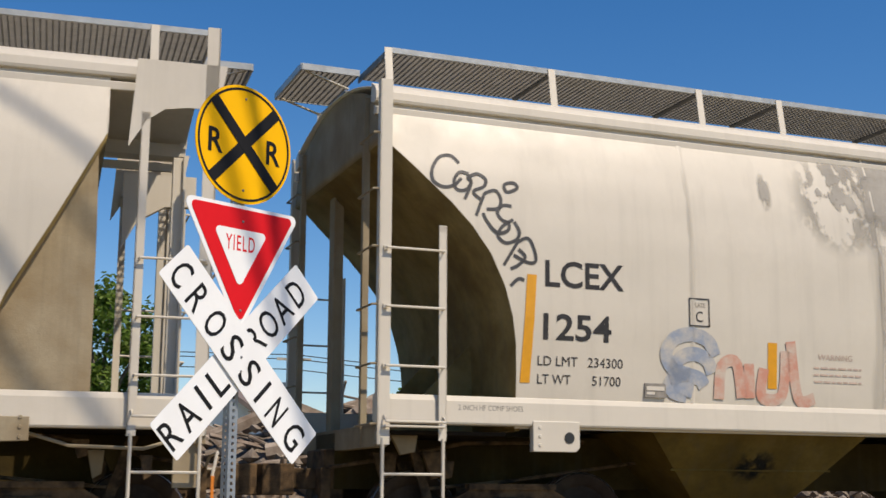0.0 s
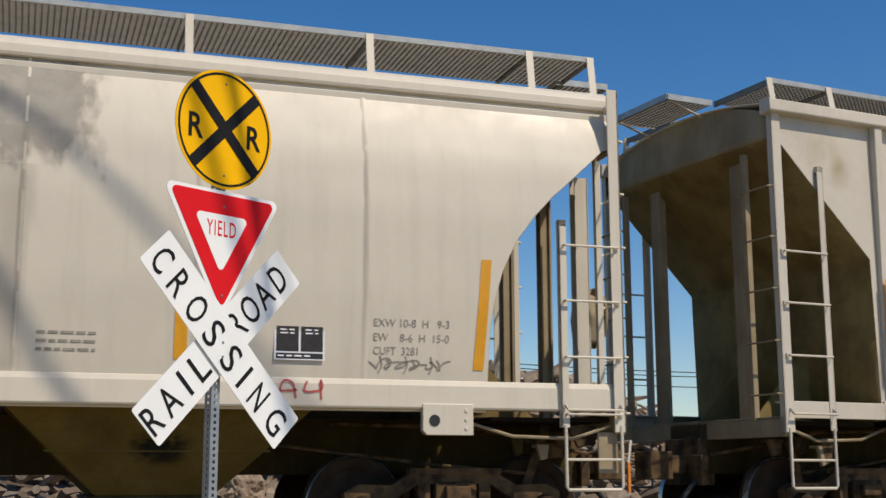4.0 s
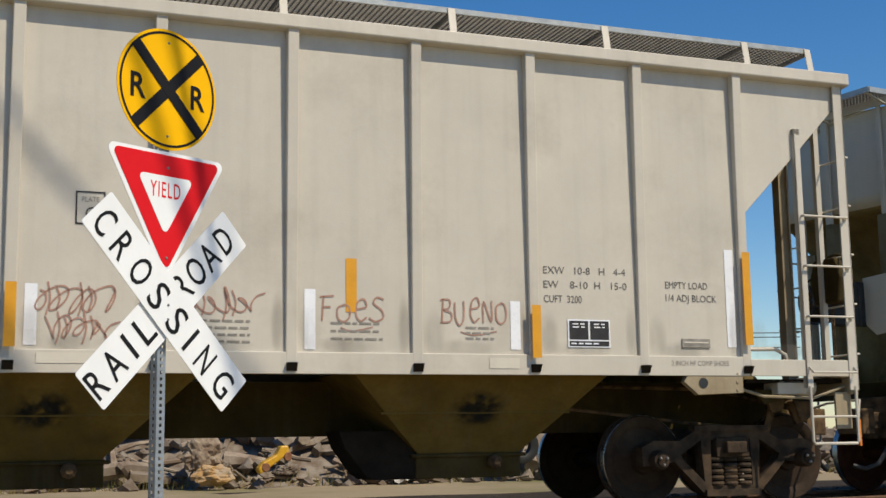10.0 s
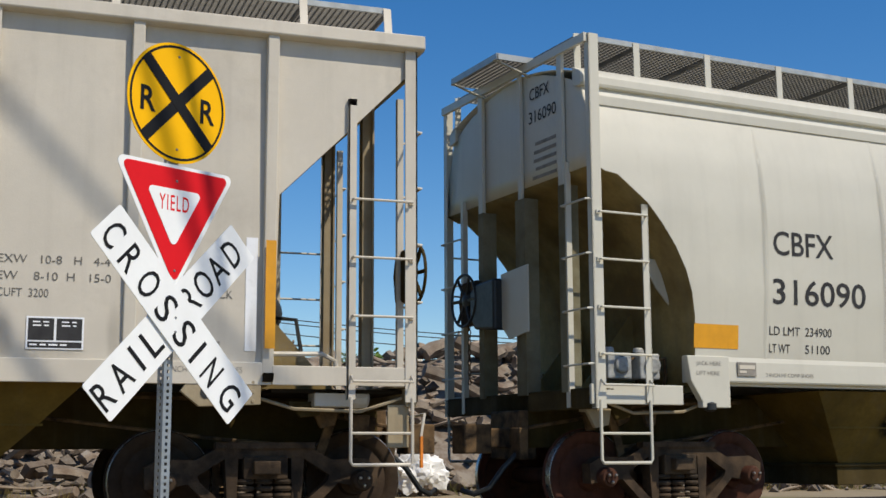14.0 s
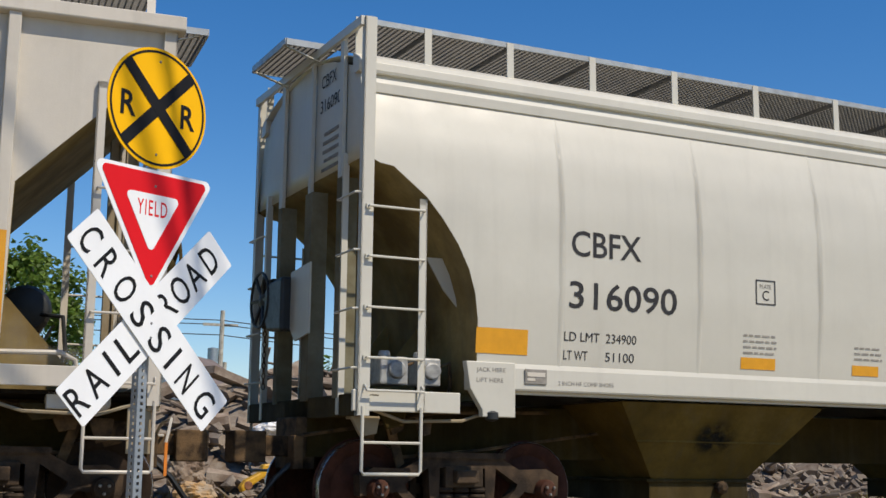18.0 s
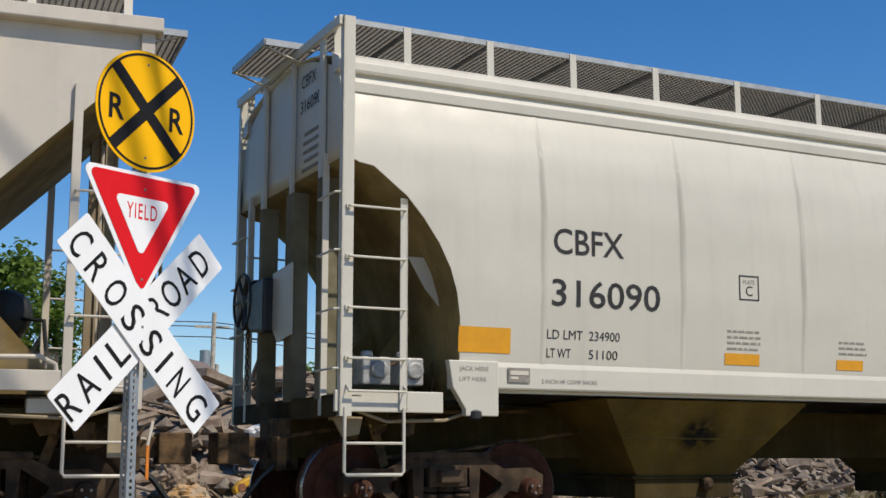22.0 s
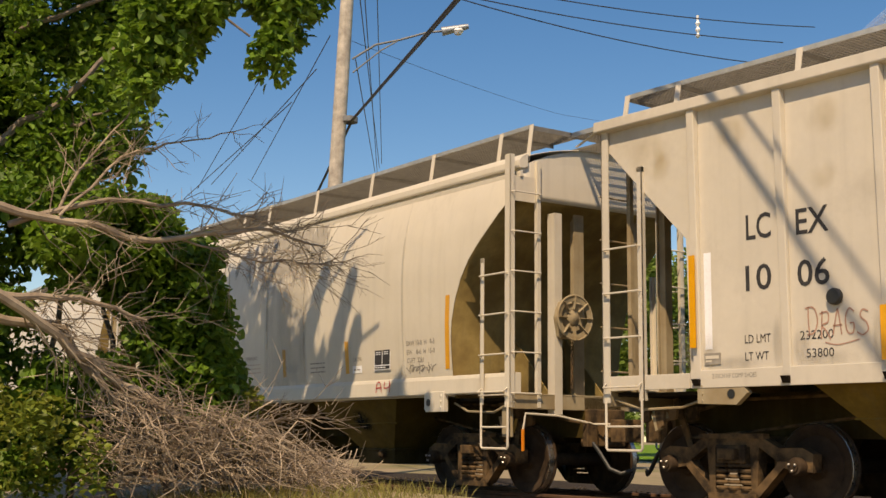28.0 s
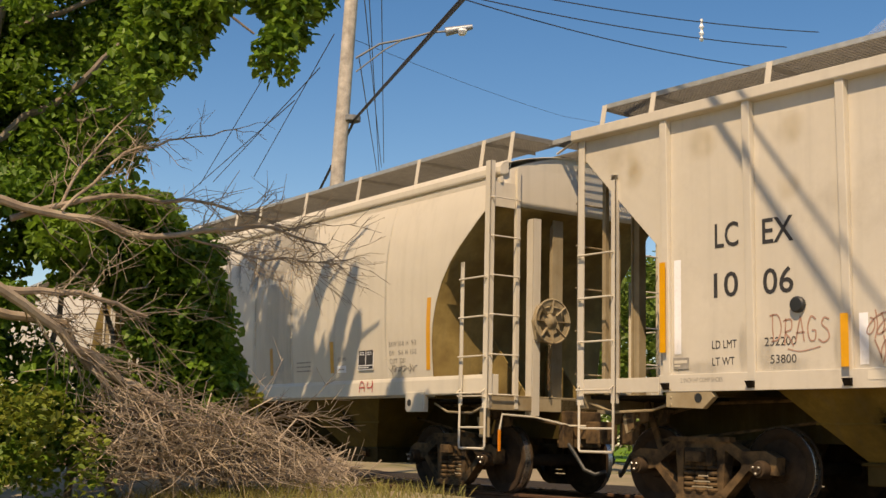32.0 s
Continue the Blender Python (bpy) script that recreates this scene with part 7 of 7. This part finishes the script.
def build_left_tree():
    rnd = random.Random(17)
    base = seen_at(74, 0, 16.4)
    base.z = ground_z(base.x, base.y)
    t = empty("tree", base.x, base.y, base.z)
    tagged(t, "broad-leaved green tree with drooping branches beside the track", "tree")
    o = base

    def at(az, el, d):
        return seen_at(az, el, d) - o
    tk = part("trunk", Mesh().tube([(0, 0, -0.3), (0.15, 0.1, 1.5), at(72.5, 14, 16.4), at(71, 24, 16.2), at(69, 33, 16.0)], 0.24, 10, 0.1), BARK, t, smooth=True)
    limbs = [((72, 12), (68.5, 14.6), (65.0, 19.0), 0.06), ((72, 10), (69, 13.0), (66.3, 14.4), 0.04), ((71, 22), (64, 25), (58.5, 21), 0.07), ((71, 24), (66, 29), (60, 28), 0.07), ((71, 17), (67, 19), (63, 17.5), 0.04), ((71, 20), (66, 22), (60.5, 17.8), 0.05)]
    for a, b, c, r in limbs:
        part("limb", Mesh().tube(bent(rnd, at(*a, 16.3), at(*b, 16.1), 0.03, 4)[:-1] + bent(rnd, at(*b, 16.1), at(*c, 15.9), 0.03, 5), r, 7, r * 0.3), BARK, tk, smooth=True)
    cs, ss = [], []

    def fill(n, az0, az1, el0, el1, d0, d1, s0, s1, keep=None):
        k = 0
        while k < n:
            az, el = rnd.uniform(az0, az1), rnd.uniform(el0, el1)
            if keep and not keep(az, el):
                continue
            cs.append(at(az, el, rnd.uniform(d0, d1)))
            ss.append(rnd.uniform(s0, s1))
            k += 1
    # overhanging canopy with an uneven lower edge
    edge = lambda az: np.interp(az, [57.2, 58.2, 59.3, 60.4, 61.6, 62.8, 64.0, 65.0, 66.0, 67.0, 69, 72], [19.0, 17.5, 15.6, 17.6, 18.2, 16.6, 15.4, 13.2, 12.2, 10.5, 9.0, 8.5])
    fill(150, 57.6, 66, 15, 27, 12.6, 14.2, 0.16, 0.32, lambda az, el: el > edge(az) + 0.9 and not (60.6 < az < 62.2 and el < 19.5 and rnd.random() < 0.7))
    fill(150, 65.2, 76, 8.5, 27, 15.8, 17.6, 0.29, 0.48, lambda az, el: el > edge(az) + 0.5)
    part("crown", leaf_cloud(rnd, cs, ss, 170, 0.108, 0.7), LEAF, t)
    cs, ss = [], []
    # the dense shaded side of the crown, further back; its shade is in the darker leaf colour
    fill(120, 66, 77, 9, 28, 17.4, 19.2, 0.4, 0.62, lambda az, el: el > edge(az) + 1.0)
    part("crown", leaf_cloud(rnd, cs, ss, 130, 0.17, 0.6), LEAF_SHADED, t)
    cs, ss = [], []
    # unseen upper boughs that shade the cars
    sv = Vector((0.46, -0.66, 1.02))
    for x, zt in ((-17.25, 3.6), (-16.45, 3.25), (-16.3, 2.45), (-16.9, 2.3), (-17.35, 2.2), (-18.0, 2.5), (-18.6, 2.8), (-18.9, 2.6), (-19.3, 2.5)):
        z = 1.0
        while z < zt:
            w = 0.05 + 0.10 * (zt - z) / (zt - 1.0)
            p = Vector((x + 0.24 - 0.5 * (zt - z), -1.6, z)) + sv * (6.4 + 0.4 * math.sin(z * 3 + x))
            cs.append(p - o)
            ss.append(w * 1.75)
            z += 0.09
    part("crown", leaf_cloud(rnd, cs, ss, 330, 0.12, 1.6), LEAF, t)
    for k in range(5):
        part("limb", Mesh().tube(bent(rnd, at(70, 30 + k, 16), cs[min(len(cs) - 1, 8 + 18 * k)], 0.05, 6), 0.05, 6, 0.015), BARK, tk, smooth=True)


def build_vine_bush():
    rnd = random.Random(23)
    b = seen_at(63.5, 0, 15.5)
    b.z = ground_z(b.x, b.y)
    t = empty("vine_thicket", b.x, b.y, b.z)
    tagged(t, "dense green vine-covered thicket beside the track", "bush")

    def at(az, el, d):
        return seen_at(az, el, d) - b
    for az, el in ((64.2, 8.5), (62.8, 8.0), (66.5, 7.5), (68.5, 9.5), (61.8, 5.0)):
        q = at(az - 1.0, -1, 15.6)
        part("stem", Mesh().tube(bent(rnd, (q.x, q.y, -0.1), at(az, el, 15.5), 0.04, 6), 0.05, 7, 0.025), BARK, t, smooth=True)
    cs, ss = [], []

    def fill(n, poly, d0, d1, s0, s1):
        k = 0
        while k < n:
            az, el = rnd.uniform(59, 77), rnd.uniform(-2.5, 11)
            if poly(az, el):
                cs.append(at(az, el, rnd.uniform(d0, d1)))
                ss.append(rnd.uniform(s0, s1))
                k += 1
    right = lambda el: np.interp(el, [-2, 0.5, 2, 4.5, 6.5, 8.0, 9.5], [62.0, 61.0, 60.4, 61.6, 61.8, 61.9, 64.0])
    hole = lambda az, el: 64.8 < az < 69.2 and 3.2 < el < 6.3
    fill(190, lambda az, el: right(el) < az < 66.2 and 0.8 < el < 10.2 and not hole(az, el) and (el > 4 or az < 64), 15.0, 16.4, 0.16, 0.30)
    fill(170, lambda az, el: 66 < az < 77 and -1.5 < el < 10.5 and not hole(az, el), 14.2, 16.0, 0.2, 0.36)
    part("foliage", leaf_cloud(rnd, cs, ss, 130, 0.125, 0.8), LEAF, t)
    cs, ss = [], []
    fill(42, lambda az, el: 66.5 < az < 77 and -2.2 < el < 1.6, 12.6, 14.0, 0.14, 0.26)
    fill(14, lambda az, el: 59.6 < az < 61.6 and -0.2 < el < 2.2, 14.6, 15.2, 0.10, 0.18)
    part("low_shoot", leaf_cloud(rnd, cs, ss, 70, 0.085, 0.2), LEAF_DRY, t, "yellow-green low shoots")


def build_brush():
    """Fallen dead branches and a heap of dry twigs."""
    rnd = random.Random(31)

    def limb(label, ways, r0, r1, twn, twl, twr, spread=0.6, down=0.0):
        ob = empty("fallen_branch", 0, 0, 0)
        tagged(ob, label, "dead branch", group="dead branches")
        pts = []
        for a, c in zip(ways, ways[1:]):
            pts += bent(rnd, seen_at(*a), seen_at(*c), 0.02, 4)[:-1]
        pts.append(seen_at(*ways[-1]))
        part("branch", Mesh().tube(pts, r0, 8, r1), TWIG, ob, smooth=True)
        m_ = Mesh()
        twigs_from(m_, rnd, pts, twn, twl, twr, spread, down)
        tagged(part("twig", m_, TWIG, ob), kind="stuff")
    limb("long bare dead branch reaching out across the bushes", [(73, 10.0, 13.4), (69.3, 9.4, 13.6), (64.5, 8.6, 14), (60, 9.3, 14.3), (56.8, 8.6, 14.6)], 0.055, 0.01, 46, 0.75, 0.008)
    limb("long bare dead branch reaching out across the bushes", [(70.6, 9.0, 13.6), (66.5, 10.3, 13.8), (62, 10.2, 14.2), (58.2, 9.2, 14.6)], 0.035, 0.008, 44, 0.7, 0.007)
    limb("arched bare grey branch above the bushes", [(68.5, 9.5, 13.6), (66, 12.2, 13.9), (63.5, 13.0, 14.2), (61, 13.6, 14.5)], 0.018, 0.006, 20, 0.6, 0.006)
    limb("thin bare grey branch with fine twigs", [(68.6, 9.6, 13.7), (67.4, 12, 13.8), (65.5, 14.6, 14.0)], 0.02, 0.006, 14, 0.6, 0.006)
    limb("fine dry twigs at the branch ends", [(63.5, 8.8, 14.2), (59.5, 7.8, 14.4), (56.2, 7.9, 14.7)], 0.015, 0.005, 60, 0.7, 0.006, 0.5)
    limb("thick fallen grey bough lying across the brush", [(73, 7.2, 13.2), (69.0, 4.8, 13.6), (66.2, 2.8, 14.0), (63.4, 1.2, 14.2), (60.4, -0.6, 14.4)], 0.065, 0.025, 60, 0.9, 0.010, 0.5, 0.15)
    limb("thinner fallen grey bough under the thicket", [(73, 5.2, 13.6), (68.0, 4.6, 14.0), (66.0, 1.8, 14.2), (64.4, 0.6, 14.3), (61.5, 0.4, 14.3)], 0.055, 0.02, 50, 0.9, 0.009, 0.5, 0.15)
    limb("grey fallen bough with many twigs", [(71, 6.0, 13.4), (67.5, 6.0, 13.7), (64.6, 5.1, 14.0)], 0.045, 0.015, 30, 0.8, 0.008)
    limb("dead branch lying towards the rails", [(63, -0.2, 14.2), (60, 0.6, 14.6), (57.2, 0.9, 15.0)], 0.03, 0.008, 46, 0.7, 0.008, 0.5)
    m_ = Mesh()
    for _ in range(1250):
        u = rnd.random() ** 0.8
        az = 55.2 + 11.5 * u
        el = rnd.uniform(-2.1, np.interp(az, [55, 57, 60, 63, 67], [-1.7, -0.5, 0.7, 1.9, 1.9]))
        p = seen_at(az, el, rnd.uniform(13.4, 15.4))
        p.z = max(p.z, ground_z(p.x, p.y) + 0.02)
        d = Vector((rnd.gauss(0.7, 0.6), rnd.gauss(0.15, 0.5), rnd.gauss(-0.12, 0.35))).normalized()
        l_ = rnd.uniform(0.25, 0.95)
        q = bent(rnd, p - d * l_ / 2, p + d * l_ / 2, 0.07, 3)
        m_.tube(q, rnd.uniform(0.004, 0.010), 3, 0.003)
    tagged(put("dry_brush", m_, TWIG), "tangled heap of dry grey-brown twigs beside the track", "brush pile", kind="stuff")
    # dry grass along the bank, with a few pale flowers
    g = Mesh()
    for _ in range(15000):
        az = 50 + 28 * rnd.random() ** 0.6
        p = seen_at(az, 0, rnd.uniform(9.5, 15.0))
        z = ground_z(p.x, p.y)
        h, a = rnd.uniform(0.05, 0.20), rnd.uniform(0, 6.28)
        c, s_ = math.cos(a) * 0.006, math.sin(a) * 0.006
        lx, ly = rnd.gauss(0, 0.05), rnd.gauss(0, 0.05)
        g.add([(p.x - c, p.y - s_, z), (p.x + c, p.y + s_, z), (p.x + lx * 0.5 + c * 0.6, p.y + ly * 0.5, z + h * 0.6), (p.x + lx, p.y + ly, z + h)], [(0, 1, 2), (0, 2, 3)])
    tagged(put("bank_grass", g, STRAW), "dry yellow-green grass on the bank", "grass", kind="stuff")
    fl = Mesh()
    for _ in range(70):
        p = seen_at(rnd.uniform(66.5, 74), 0, rnd.uniform(11, 13))
        z = ground_z(p.x, p.y) + rnd.uniform(0.1, 0.24)
        s_ = rnd.uniform(0.015, 0.03)
        fl.add([(p.x - s_, p.y, z), (p.x, p.y - s_, z + s_), (p.x + s_, p.y, z), (p.x, p.y + s_, z + s_), (p.x, p.y, z + s_ * 1.3)], [(0, 1, 4), (1, 2, 4), (2, 3, 4), (3, 0, 4)])
    tagged(put("wild_flowers", fl, mat("pale_petals", (0.8, 0.72, 0.4), 0.6, bump=0)), "small pale yellow wild flowers in the grass", "flowers", kind="stuff")


build_left_tree()
build_vine_bush()
build_brush()


def motions():
    rows = [(t, s_) for t, s_ in TRAIN]
    # the slack between the leading cars is drawn out while the train brakes and starts again
    for car, mark, mid in MOVERS:
        pull = 0.07 if mark < -10 else 0.0
        walk(car, [(t, car_pose(mark, mid, s_ - pull * float(np.interp(t, [8, 17], [0, 1])))) for t, s_ in rows])
    # wheels roll without slipping: more keys so that each turns less than a quarter
    ts = np.array([t for t, _ in TRAIN])
    ss = np.array([s_ for _, s_ in TRAIN])
    slopes = np.gradient(ss, ts)
    keys = [0.0]
    fine = []
    for a, b in zip(range(len(ts) - 1), range(1, len(ts))):
        n = max(1, math.ceil(abs(ss[b] - ss[a]) / WHEEL_R / 0.9))
        for k in range(n):
            u = k / n
            h = ts[b] - ts[a]
            s_ = (2 * u ** 3 - 3 * u ** 2 + 1) * ss[a] + (u ** 3 - 2 * u ** 2 + u) * h * slopes[a] + (-2 * u ** 3 + 3 * u ** 2) * ss[b] + (u ** 3 - u ** 2) * h * slopes[b]
            fine.append((float(ts[a] + u * h), float(s_)))
    fine.append((float(ts[-1]), float(ss[-1])))
    for ax, x, y, z in WHEELSETS:
        walk(ax, [(t, Matrix.Translation((x, y, z)) @ Matrix.Rotation(s_ / WHEEL_R, 4, "Y")) for t, s_ in fine])


motions()
